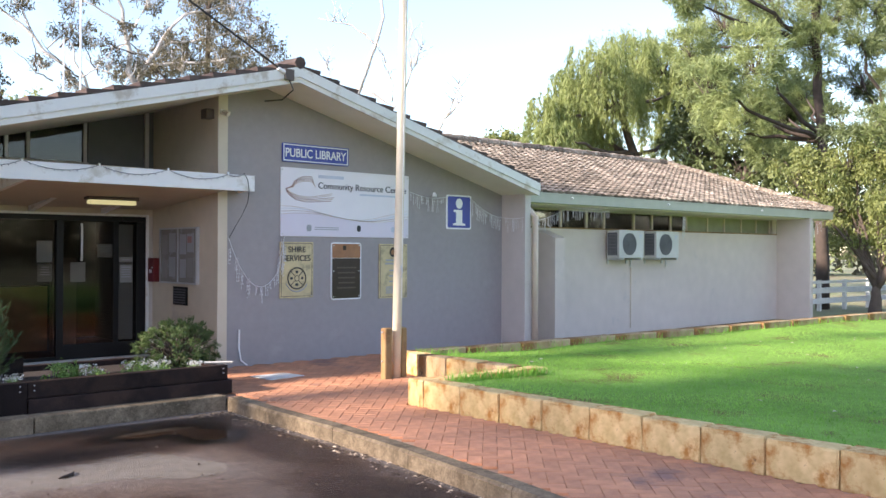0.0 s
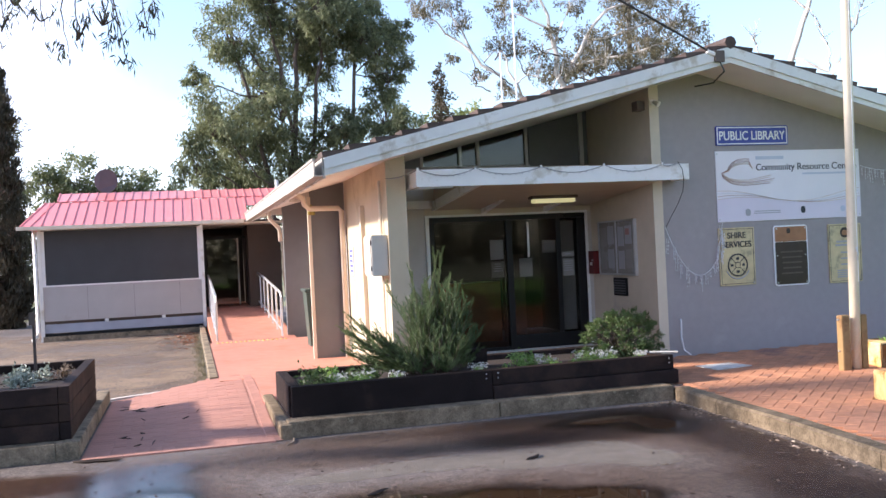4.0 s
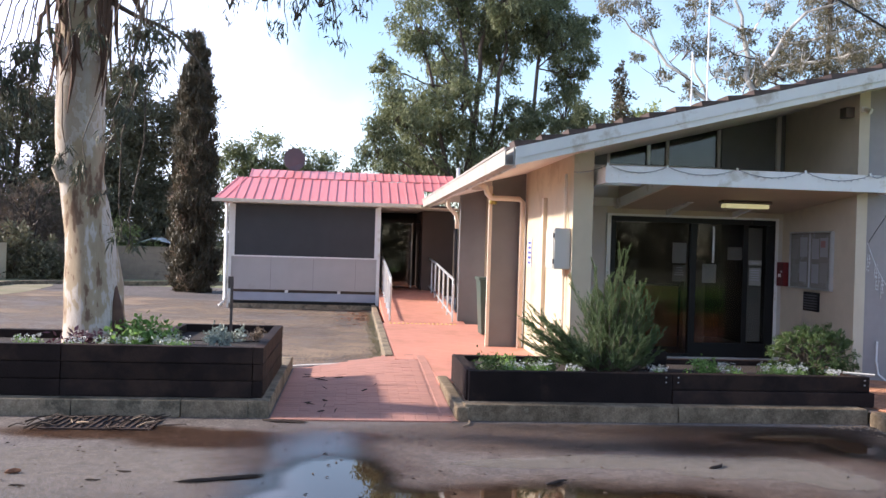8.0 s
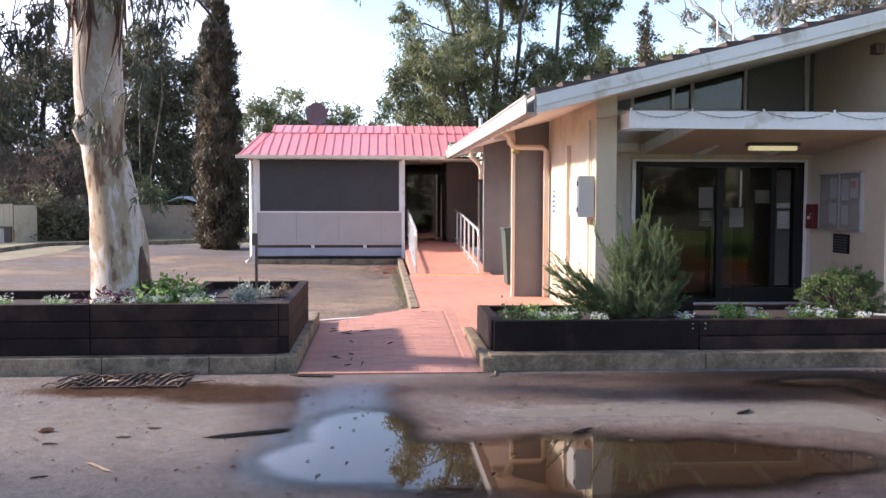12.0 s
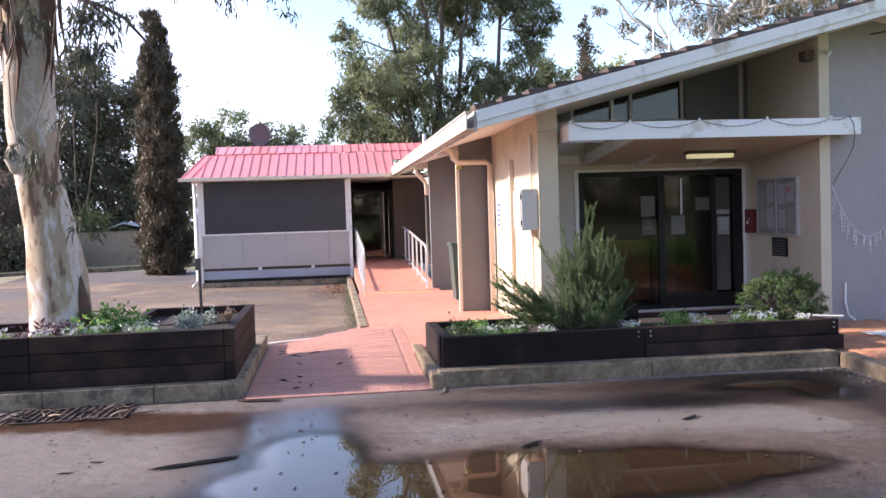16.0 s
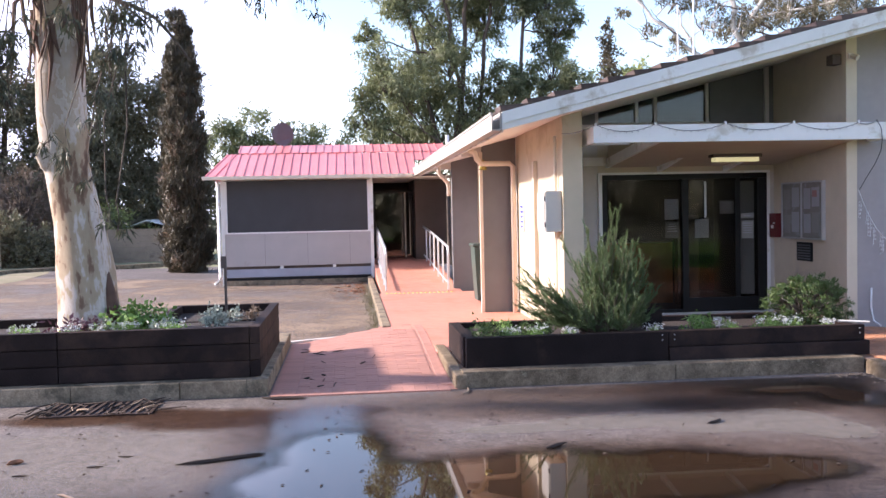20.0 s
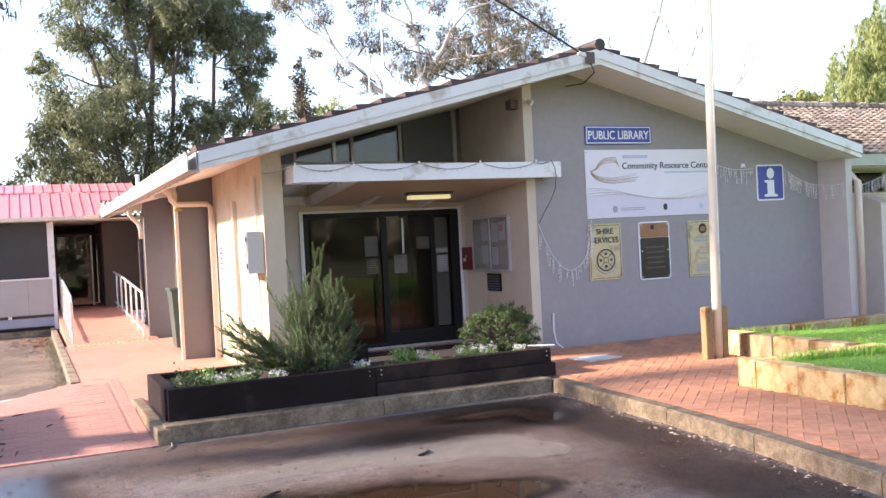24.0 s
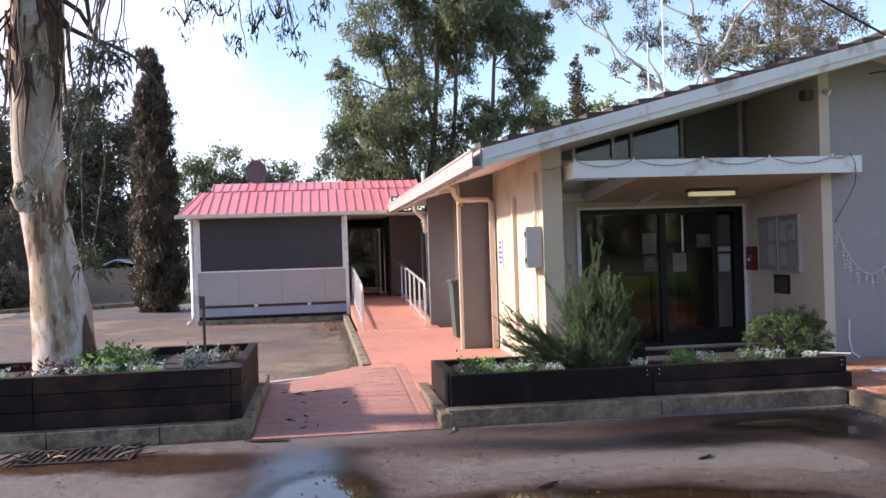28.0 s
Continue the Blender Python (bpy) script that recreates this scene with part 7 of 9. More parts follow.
limb("limb", [(-9.1, -1.1, 5.4), (-7.6, -0.8, 7.0), (-5.6, -1.0, 8.3)], 0.17, 0.06, M_GUMBARK, gum, 1)
limb("limb", [(-9.1, -1.1, 5.4), (-10.8, -0.5, 7.4), (-13.0, 0.5, 9.2)], 0.18, 0.06, M_GUMBARK, gum, 2)
limb("limb", [(-9.1, -1.1, 5.5), (-9.3, -2.8, 7.5), (-9.6, -5.0, 9.0)], 0.16, 0.05, M_GUMBARK, gum, 3)
limb("limb", [(-10.8, -0.5, 7.2), (-13.0, -2.6, 7.3), (-15.5, -5.0, 7.8)], 0.12, 0.05, M_GUMBARK, gum, 4)
limb("limb", [(-9.1, -1.1, 5.5), (-8.9, 0.8, 8.0), (-8.4, 2.6, 10.2)], 0.17, 0.05, M_GUMBARK, gum, 5)
part("buttress", rod([(-8.66, -1.36, 0.40), (-8.665, -1.35, 0.62), (-8.69, -1.33, 0.85), (-8.735, -1.30, 1.12)], [0.085, 0.075, 0.055, 0.02], 9), M_RIBBON, gum_trunk, "rough dark bark flange at the foot", smooth=True)
limb("limb", [(-9.0, -1.35, 4.05), (-8.1, -1.5, 3.6), (-7.75, -1.55, 3.15)], 0.03, 0.008, M_DARKBARK, gum, 6)
part("knot_hole", rod([(-9.355, -1.40, 2.25), (-9.385, -1.43, 2.25)], 0.018, 8), M_INK, gum_trunk)
# bark ribbons
for k in range(34):
    a = rnd.uniform(3.3, 6.1)
    z = rnd.uniform(3.5, 4.5)
    x, y = -9.115 + 0.265 * math.cos(a), -1.2 + 0.265 * math.sin(a)
    ln = rnd.uniform(0.25, 0.85)
    w = rnd.uniform(0.012, 0.034)
    q = [(x, y, z), (x + rnd.uniform(-0.03, 0.03), y - 0.03, z - ln * 0.5), (x + rnd.uniform(-0.10, 0.10), y - 0.05, z - ln)]
    part("bark_ribbon", rod(q, [w, w * 0.8, 0.004], 4), M_RIBBON, gum_trunk, "hanging ribbon of dark peeling bark")
for x, z, ln, sw in ((-8.86, 4.3, 0.95, 0.04), (-8.80, 4.35, 1.05, -0.03), (-8.90, 4.2, 0.80, 0.02), (-9.48, 4.1, 1.15, -0.05), (-9.42, 4.2, 0.9, 0.12), (-8.74, 4.2, 0.85, 0.05), (-8.62, 4.3, 0.75, 0.42), (-8.55, 4.4, 0.7, 0.10)):
    part("bark_ribbon", rod([(x * 0.4 - 9.115 * 0.6, -1.35, z), (x, -1.45, z - ln * 0.3), (x + sw * 0.4, -1.5, z - ln * 0.7), (x + sw, -1.5, z - ln)], [0.03, 0.026, 0.02, 0.006], 5), M_RIBBON, gum_trunk, "long loose strip of dark bark")
# hanging sprays of leaves low in the crown
HANG = [(-9.8, -2.3, 3.35, 0.26), (-9.6, -2.2, 2.95, 0.26), (-9.7, -2.3, 2.5, 0.22), (-9.4, -2.2, 3.05, 0.22), (-9.95, -2.4, 2.95, 0.2), (-8.45, -1.9, 3.5, 0.18), (-8.5, -1.9, 3.2, 0.15), (-8.8, -2.0, 3.5, 0.15),
        (-7.2, -2.1, 3.95, 0.19), (-6.9, -2.0, 3.8, 0.19), (-6.5, -2.0, 3.55, 0.12), (-6.3, -2.0, 3.9, 0.13), (-8.3, -2.2, 3.5, 0.2), (-8.4, -2.3, 3.1, 0.15), (-7.4, -2.1, 4.1, 0.22), (-6.65, -2.2, 3.9, 0.2), (-6.2, -2.2, 3.95, 0.14), (-9.29, -2.2, 3.42, 0.2), (-9.44, -2.2, 3.2, 0.2), (-9.5, -2.2, 2.95, 0.18), (-8.25, -2.2, 3.2, 0.2), (-8.4, -2.2, 2.8, 0.15), (-8.05, -2.2, 3.55, 0.2), (-9.32, -2.2, 2.7, 0.15), (-9.46, -2.2, 2.4, 0.16), (-8.6, -2.0, 2.5, 0.12), (-7.5, -2.2, 3.85, 0.18), (-7.0, -2.2, 3.7, 0.15), (-6.55, -2.2, 3.75, 0.14), (-8.95, -1.75, 2.25, 0.13), (-8.75, -1.7, 2.0, 0.10), (-9.15, -1.75, 2.38, 0.10), (-8.6, -1.7, 1.62, 0.12), (-8.5, -1.7, 1.5, 0.10), (-10.3, -2.2, 3.2, 0.28), (-10.15, -2.2, 2.7, 0.26), (-10.5, -2.3, 2.9, 0.24), (-10.0, -2.2, 2.3, 0.2), (-10.6, -2.3, 3.5, 0.3)]
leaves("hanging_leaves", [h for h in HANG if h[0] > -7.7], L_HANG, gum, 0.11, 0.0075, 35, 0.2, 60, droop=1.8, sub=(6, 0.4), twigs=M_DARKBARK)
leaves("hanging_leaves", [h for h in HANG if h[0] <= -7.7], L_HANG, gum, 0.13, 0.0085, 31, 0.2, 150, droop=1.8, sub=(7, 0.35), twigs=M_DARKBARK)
for k, (x, y, z, r) in enumerate(HANG):
    sx = -9.1 if x < -9 else (-7.8 if x < -7.6 else -6.9)
    limb("twig", [(sx, -1.6, 5.2 if x > -9 else 4.6), ((sx + x) / 2, (y - 1.6) / 2, 4.75 if x > -9 else 4.2), (x, y, z + 0.25), (x + 0.05, y, z - r)], 0.012, 0.003, M_DARKBARK, gum, 50 + k, 0.05, 4)
HIGH = [(-5.6, -1.0, 8.4, 0.55), (-13.0, 0.5, 9.4, 0.7), (-8.4, 2.6, 10.4, 0.7), (-9.6, -5.0, 9.2, 1.6), (-9.4, -4.4, 8.0, 1.2), (-10.5, -4.2, 9.5, 1.5), (-12.6, -4.6, 7.0, 1.6), (-14, -3.6, 7.6, 1.4), (-12, -2.8, 7.8, 0.9),
        (-16, -5, 8.2, 2.0), (-14.5, -6.5, 7.4, 1.7), (-9.5, -6.5, 8.8, 1.7), (-11, -7.0, 8.2, 1.7), (-11, -3.6, 8.0, 1.1), (-12, -8.5, 7.8, 1.7), (-7.8, -5.8, 9.4, 1.4), (-8.6, 0.4, 7.6, 0.4), (-11.2, -0.4, 8.0, 0.45), (-13.4, -2.7, 7.2, 1.1), (-10.2, -5.6, 7.6, 1.5), (-12.4, -6.2, 8.4, 1.5), (-8.4, -7.4, 8.6, 1.5), (-14.6, -8.4, 8.4, 1.6)]
leaves("crown", HIGH, L_EUC, gum, 0.20, 0.05, 33, 1.5, 1900, droop=1.2)


def lobed_tree(name, label, base, trunk, lobes, bark, leaf, leaf_len, leaf_w, count, seed, spread=1.0, droop=0.4, r=0.16, sub=(30, 0.22), flat=1.0, second=None, stout=0.28, outward=0.3, twigs=True):
    """A trunk through given points, a limb to each lobe of the crown, twigs to each spray, and the leaves."""
    ob = thing(name, base, label, "tree")
    limb("trunk", [base] + trunk, r, r * 0.45, bark, ob, seed, 0.03)
    run = [Vector(base)] + [Vector(q) for q in trunk]
    for k, (x, y, z, rr) in enumerate(lobes):
        near = min(run[1:], key=lambda q: (q - Vector((x, y, z - 1.2))).length)
        mid = near.lerp(Vector((x, y, z)), 0.55) + Vector((0, 0, -0.15))
        limb("limb", [near, mid, (x, y, z)], r * stout, 0.02, bark, ob, seed * 100 + k, 0.10, 5)
    leaves("crown", lobes, leaf, ob, leaf_len, leaf_w, seed, spread, count, droop, flat, outward, sub=sub, twigs=bark if twigs else None)
    if second:
        leaves("crown", lobes, second, ob, leaf_len, leaf_w, seed + 1, spread, count // 3, droop, flat, outward, sub=sub)
    return ob


lobed_tree("gum_tree", "broad leafy gum shading the forecourt", (-19.5, -6.0, -0.15), [(-19.4, -6, 2.4), (-19.2, -5.8, 4.6), (-19, -5.6, 6.2)],
           [(-18, -4.9, 6.2, 1.7), (-15.8, -5.4, 5.4, 1.4), (-21, -4.6, 7.2, 1.9), (-17.4, -7.0, 6.6, 1.8), (-20.4, -7.4, 6.4, 1.9), (-16.6, -8.6, 6.0, 1.6), (-19.4, -9.4, 6.6, 1.7), (-22.4, -6.6, 8.0, 1.8), (-19, -6.4, 8.4, 1.8)],
           M_GUMBARK, L_EUC, 0.18, 0.045, 1500, 43, spread=1.5, r=0.28)
# tall gums behind the verandah
tg = lobed_tree("gum_tree", "tall leafy olive-green gum behind the red roof", (-2.9, 18.6, -0.2), [(-2.7, 18.6, 3.2), (-2.4, 18.6, 6.5), (-2.2, 18.6, 9.5)],
           [(-4.3, 18.7, 8.8, 1.12), (-2.2, 19.5, 9.2, 1.32), (-1.1, 18.1, 9.2, 1.09), (-3.2, 20.1, 7.4, 0.91), (-5.0, 17.4, 5.8, 1.06), (-5.5, 18.7, 7.3, 0.46), (-4.1, 19.5, 5.4, 1.30), (-2.9, 18.1, 6.3, 0.98), (-1.4, 20.1, 8.2, 1.01), (-5.6, 17.4, 4.5, 0.85), (-2.3, 18.7, 4.8, 1.14), (-3.4, 19.5, 4.1, 1.12), (-1.3, 18.1, 5.8, 0.72), (-4.6, 20.1, 4.4, 0.94), (-1.7, 17.4, 9.4, 0.88), (-3.0, 18.7, 10.4, 1.46), (-0.6, 19.5, 10.9, 1.15)],
           M_DARKBARK, L_EUC, 0.17, 0.023, 3300, 41, droop=1.2, r=0.13, sub=(34, 0.20), flat=1.1)
for k, pts in enumerate(([(-2.9, 18.6, 0), (-2.0, 18.5, 4.5), (-1.5, 18.5, 8.0), (-1.6, 18.5, 11)], [(-2.9, 18.6, 0), (-3.3, 18.6, 4.0), (-3.9, 18.7, 7.0), (-4.4, 18.8, 9.0)], [(-2.9, 18.6, 0), (-2.5, 18.5, 5.0), (-3.0, 18.6, 8.5), (-3.6, 18.7, 11)])):
    limb("trunk", pts, 0.10, 0.03, M_DARKBARK, tg, 700 + k, 0.05)
lobed_tree("gum_tree", "slender dark-leaved gum leaning over the tiled roof", (-0.9, 18.3, -0.2), [(-0.8, 18.3, 4.0), (-0.5, 18.3, 7.4), (-0.2, 18.3, 9.0)],
           [(0.3, 18.3, 8.4, 1.02), (0.8, 18.9, 7.6, 0.80), (-0.3, 17.8, 8.6, 0.76), (0.7, 19.4, 6.2, 0.96), (0.9, 17.3, 5.6, 0.69), (-0.3, 18.3, 5.5, 0.63), (0.3, 18.9, 9.3, 0.76), (-1.0, 17.8, 5.2, 0.65), (1.2, 19.4, 9.0, 0.58)],
           M_DARKBARK, L_EUC, 0.17, 0.023, 3300, 42, droop=1.2, r=0.09, sub=(30, 0.20), flat=1.1)
# white-limbed gum
wg = thing("gum_tree", (8.9, 24, -0.2), "tall white-limbed gum with sparse tufted foliage", "tree")
limb("trunk", [(8.9, 24.0, -0.2), (9.1, 23.8, 4.5), (9.2, 23.7, 8.0)], 0.34, 0.22, M_WHITEBARK, wg, 61, 0.03)
for k, pts in enumerate(([(9.2, 23.7, 8.0), (8.8, 23.9, 10.5), (8.4, 24.1, 12.6)], [(9.2, 23.7, 8.0), (9.6, 23.6, 8.9), (10.9, 22.9, 11.0), (11.5, 22.6, 12.6)], [(9.1, 23.8, 6.5), (7.6, 24.4, 7.7), (5.8, 25.0, 9.6), (3.9, 25.5, 11.3)], [(5.8, 25.0, 9.6), (4.9, 25.3, 11.8)], [(10.0, 23.4, 9.6), (12.0, 22.3, 10.2), (13.1, 21.7, 10.5)], [(8.8, 23.9, 10.4), (7.4, 24.5, 11.2)], [(9.6, 23.6, 8.9), (12.1, 22.3, 9.2), (13.7, 21.4, 9.7)], [(10.9, 22.9, 11.0), (12.5, 22.1, 11.5)], [(7.6, 24.4, 7.7), (6.8, 24.6, 9.8)], [(8.9, 23.8, 9.6), (9.6, 23.5, 11.4)])):
    limb("limb", pts, 0.13 if k < 3 else 0.06, 0.025, M_WHITEBARK, wg, 70 + k, 0.10, 6)
rnd = random.Random(66)
for k in range(22):
    s0 = Vector((rnd.uniform(5.0, 11.5), rnd.uniform(22.8, 25.0), rnd.uniform(7.6, 9.6)))
    s1 = s0 + Vector((rnd.uniform(-1.6, 1.6), rnd.uniform(-0.5, 0.5), rnd.uniform(0.5, 1.4)))
    limb("twig", [s0, s0.lerp(s1, 0.5) + Vector((0, 0, -0.15)), s1], 0.035, 0.010, M_WHITEBARK if k % 2 else M_DARKBARK, wg, 720 + k, 0.16, 4)
leaves("crown", [(3.9, 25.5, 11.5, 0.82), (5.2, 25.2, 10.9, 0.59), (4.8, 25.3, 11.8, 0.7), (7.1, 24.6, 11.2, 0.7), (7.7, 24.3, 9.8, 0.7), (6.8, 24.6, 9.8, 0.59), (8.3, 24.1, 8.9, 0.7), (11.3, 22.7, 11.9, 0.82), (9.6, 23.5, 11.4, 0.66), (11.7, 22.5, 10.3, 0.7), (12.5, 22.1, 11.4, 0.94), (13.1, 21.7, 10.5, 0.94), (13.7, 21.4, 9.7, 0.82), (10.8, 23.0, 9.1, 0.94), (12.1, 22.3, 9.3, 0.82), (9.6, 23.6, 8.9, 0.7), (10.2, 23.3, 10.0, 0.59), (12.9, 21.9, 9.1, 0.7), (6.0, 24.9, 8.6, 0.45), (7.0, 24.6, 8.0, 0.5), (5.0, 25.2, 9.6, 0.4), (9.0, 23.8, 10.4, 0.5), (8.0, 24.2, 11.6, 0.5)],
       L_EUC2, wg, 0.17, 0.022, 62, 0.7, 620, droop=0.9, sub=(20, 0.24), twigs=M_WHITEBARK)
lobed_tree("gum_tree", "brown-green gum showing above the gable ridge", (13.2, 26, -0.2), [(13.2, 26, 4.0), (13.4, 26, 8.5), (13.6, 26, 13.0)],
           [(13.4, 26, 12.3, 1.1), (14.4, 26, 10.9, 1.0), (12.6, 26, 10.2, 1.0), (15.2, 26, 9.8, 0.9), (13.8, 26, 13.6, 0.9), (11.4, 26.5, 9.6, 0.9), (10.2, 26.5, 9.2, 0.8), (13.6, 26, 9.2, 1.0)],
           M_DARKBARK, L_EUC2, 0.18, 0.026, 1300, 64, droop=0.9, r=0.2, sub=(34, 0.20))
# bare white tree
bt = thing("bare_tree", (14.3, 16.3, -0.2), "leafless pale tree with fine twigs behind the ridge", "tree")
limb("trunk", [(14.2, 16.4, -0.2), (14.3, 16.3, 4), (14.4, 16.1, 7.4), (14.9, 15.7, 9.2), (15.1, 15.5, 10.2), (15.0, 15.6, 12.6)], 0.16, 0.03, M_WHITEBARK, bt, 81, 0.03)
rnd = random.Random(9)
for k, pts in enumerate(([(14.9, 15.7, 9.2), (14.2, 16.2, 9.9), (13.2, 16.9, 10.1)], [(14.5, 16.0, 7.6), (15.4, 15.4, 7.0), (15.4, 15.3, 7.8), (15.1, 15.6, 9.0)], [(15.4, 15.4, 6.2), (15.9, 14.9, 8.2), (15.9, 14.9, 10.2)], [(15.9, 14.9, 8.2), (16.3, 14.5, 9.4)], [(16.4, 14.5, 4.4), (16.7, 14.2, 6.0), (17.1, 13.9, 7.0), (17.3, 13.7, 7.9)], [(16.9, 14.1, 6.5), (17.5, 13.5, 7.4)], [(14.3, 16.3, 5.0), (15.6, 15.2, 5.2), (16.4, 14.5, 4.6)], [(14.4, 16.1, 7.2), (13.6, 16.7, 7.9), (13.4, 16.8, 8.6)])):
    limb("limb", pts, 0.055, 0.012, M_WHITEBARK, bt, 82 + k, 0.10, 5)
    e = Vector(pts[-1])
    for j in range(9):
        s0 = Vector(pts[-2]).lerp(e, rnd.uniform(0.1, 0.95))
        t0 = s0 + Vector((rnd.uniform(-0.6, 0.6), rnd.uniform(-0.3, 0.3), rnd.uniform(0.2, 0.8)))
        limb("twig", [s0, t0], 0.018, 0.006, M_WHITEBARK, bt, 200 + 9 * k + j, 0.12, 4)

# slim dark conifer and far rounded trees
th = thing("cypress_tree", (6.4, 32.1, -0.2), "slim dark conifer behind the library roof", "tree")
limb("trunk", [(6.4, 32.1, -0.2), (6.4, 32.1, 9.8)], 0.12, 0.03, M_DARKBARK, th, 91, 0.02)
leaves("crown", [(6.4, 32.1, 10.3, 0.28), (6.3, 32.1, 9.6, 0.40), (6.4, 32.1, 8.9, 0.5), (6.4, 32.1, 8.2, 0.55), (6.3, 32.1, 7.4, 0.6)], L_CYP, th, 0.16, 0.04, 92, 0.5, 500, droop=-0.6)
lobed_tree("round_tree", "far rounded bright green tree above the roof", (14, 56, -0.2), [(14, 56, 5.0), (14, 56, 9)], [(13.6, 56.1, 11.0, 1.5), (15.5, 55.5, 11.3, 1.4), (12.2, 56.4, 10.5, 1.3), (14.5, 56, 9.5, 1.6)], M_DARKBARK, L_SMALL, 0.26, 0.09, 420, 93, spread=1.3)
lobed_tree("round_tree", "far rounded dark green tree beyond the wing roof", (36.8, 31, -0.2), [(36.8, 31, 4.0), (36.8, 31, 7.4)], [(36.0, 31.6, 8.2, 1.3), (37.0, 30.7, 8.7, 1.1), (37.8, 30.0, 8.0, 1.2), (36.6, 31, 7.2, 1.4)], M_DARKBARK, L_SMALL, 0.26, 0.07, 1200, 94, spread=1.2)
lobed_tree("round_tree", "far grey-green trees beyond the red roof", (-11, 48.6, -0.2), [(-11, 48.6, 3.0), (-11, 48.6, 5.6)], [(-14.0, 48.4, 6.4, 1.4), (-12.2, 48.6, 6.9, 1.5), (-10.0, 48.8, 6.4, 1.4), (-8.2, 48.9, 6.0, 1.3), (-12.9, 48.5, 5.2, 1.7), (-9.3, 48.8, 4.9, 1.6), (-6.6, 49, 5.2, 1.4), (-11, 48.6, 3.9, 1.8)], M_DARKBARK, L_EUC, 0.26, 0.06, 1100, 95, spread=1.2)

# willow-like and pine-like trees behind the wing
W = [(20.4, 12.0, 6.8, 0.82), (22.9, 13.0, 8.1, 1.04), (22.3, 11.2, 8.7, 1.06), (27.9, 13.8, 10.3, 1.34), (25.4, 10.4, 9.2, 1.11), (29.3, 12.0, 8.9, 1.15), (23.4, 13.0, 6.9, 1.05), (23.2, 11.2, 7.6, 1.24), (29.2, 13.8, 8.9, 1.45), (18.8, 10.4, 5.7, 0.61), (28.8, 12.0, 6.8, 0.91), (24.7, 13.0, 6.3, 0.86)]
wt = lobed_tree("weeping_tree", "broad weeping tree with trailing yellow-green foliage", (24.9, 11.1, -0.2), [(24.9, 11.1, 3.0), (24.8, 11.3, 5.5), (24.4, 11.8, 7.4)], W, M_DARKBARK, L_WILLOW, 0.22, 0.017, 2400, 101, spread=1.1, droop=2.6, r=0.3, sub=(26, 0.22), stout=0.4)
rng = np.random.default_rng(102)
strand = []
for (x, y, z, r) in W:
    for _ in range(46):
        a, q = rng.uniform(0, 6.3), r * rng.uniform(0.5, 1.05)
        h = z + r * rng.uniform(-0.2, 0.9)
        for j in range(9):
            strand.append((x + (q + 0.05 * j) * math.cos(a), y + (q + 0.05 * j) * math.sin(a), h - 0.15 * j - 0.012 * j * j, 0.07))
leaves("crown", strand, L_WILLOW, wt, 0.22, 0.014, 103, 0.07, 15, droop=3.4, sub=(3, 0.4))
P1 = [(17.4, 4.0, 9.0, 0.68), (19.2, 5.1, 8.1, 0.87), (17.0, 3.1, 6.3, 0.82), (22.7, 6.0, 9.8, 1.21), (18.0, 2.2, 7.1, 1.02), (20.7, 4.0, 6.1, 0.95), (20.8, 5.1, 5.7, 0.75), (21.1, 3.1, 9.3, 1.09), (27.2, 6.0, 6.8, 0.99), (21.6, 2.2, 8.0, 0.86), (21.8, 4.0, 4.9, 0.60), (26.9, 5.1, 7.5, 0.86), (16.5, 3.1, 9.8, 0.97), (24.8, 6.0, 12.4, 1.48), (22.1, 2.2, 10.4, 1.10), (27.1, 4.0, 10.4, 0.85), (25.0, 5.1, 5.0, 0.62)]
P2 = [(20.7, 0.0, 8.9, 1.00), (25.9, 1.0, 10.9, 1.36), (24.9, -0.8, 9.2, 1.00), (23.9, 1.8, 7.3, 0.90), (16.7, -1.6, 4.7, 0.57), (18.6, 0.0, 5.1, 0.57), (24.3, 1.0, 8.5, 0.75), (22.9, -0.8, 8.0, 0.69), (33.1, 1.8, 9.2, 1.15), (20.5, -1.6, 4.9, 0.57), (28.1, 0.0, 5.6, 0.80), (25.6, 1.0, 4.7, 0.65), (26.1, -0.8, 11.1, 1.12), (38.3, 1.8, 11.7, 1.77), (27.7, -1.6, 6.1, 1.14), (26.4, 0.0, 3.9, 0.69), (22.7, 0.0, 6.8, 0.70), (28.9, 1.0, 7.2, 0.83), (21.8, -0.8, 5.4, 0.60), (34.0, 1.8, 7.8, 0.93), (17.8, -1.6, 5.3, 0.50), (19.7, 0.0, 7.6, 0.58)]
lobed_tree("she_oak_tree", "tall feathery tree with light green needle foliage", (22.1, 2.2, -0.2), [(22.1, 2.2, 3.0), (22.1, 2.2, 5.1), (22.0, 2.4, 8.2), (21.9, 2.5, 11.2)], P1, M_PINEBARK, L_PINE, 0.21, 0.011, 6400, 111, droop=-0.3, r=0.22, sub=(34, 0.20), stout=0.4, outward=0.8)
lobed_tree("she_oak_tree", "tall feathery dark-trunked tree beside the lawn", (23.0, 0.0, -0.2), [(23.0, 0.1, 2.3), (23.0, 0.0, 3.9), (23.1, -0.1, 9.4), (23.1, -0.2, 11.2)], P2, M_PINEBARK, L_PINESHADE, 0.21, 0.012, 5200, 112, droop=-0.2, r=0.24, sub=(26, 0.20), stout=0.5, outward=0.8)
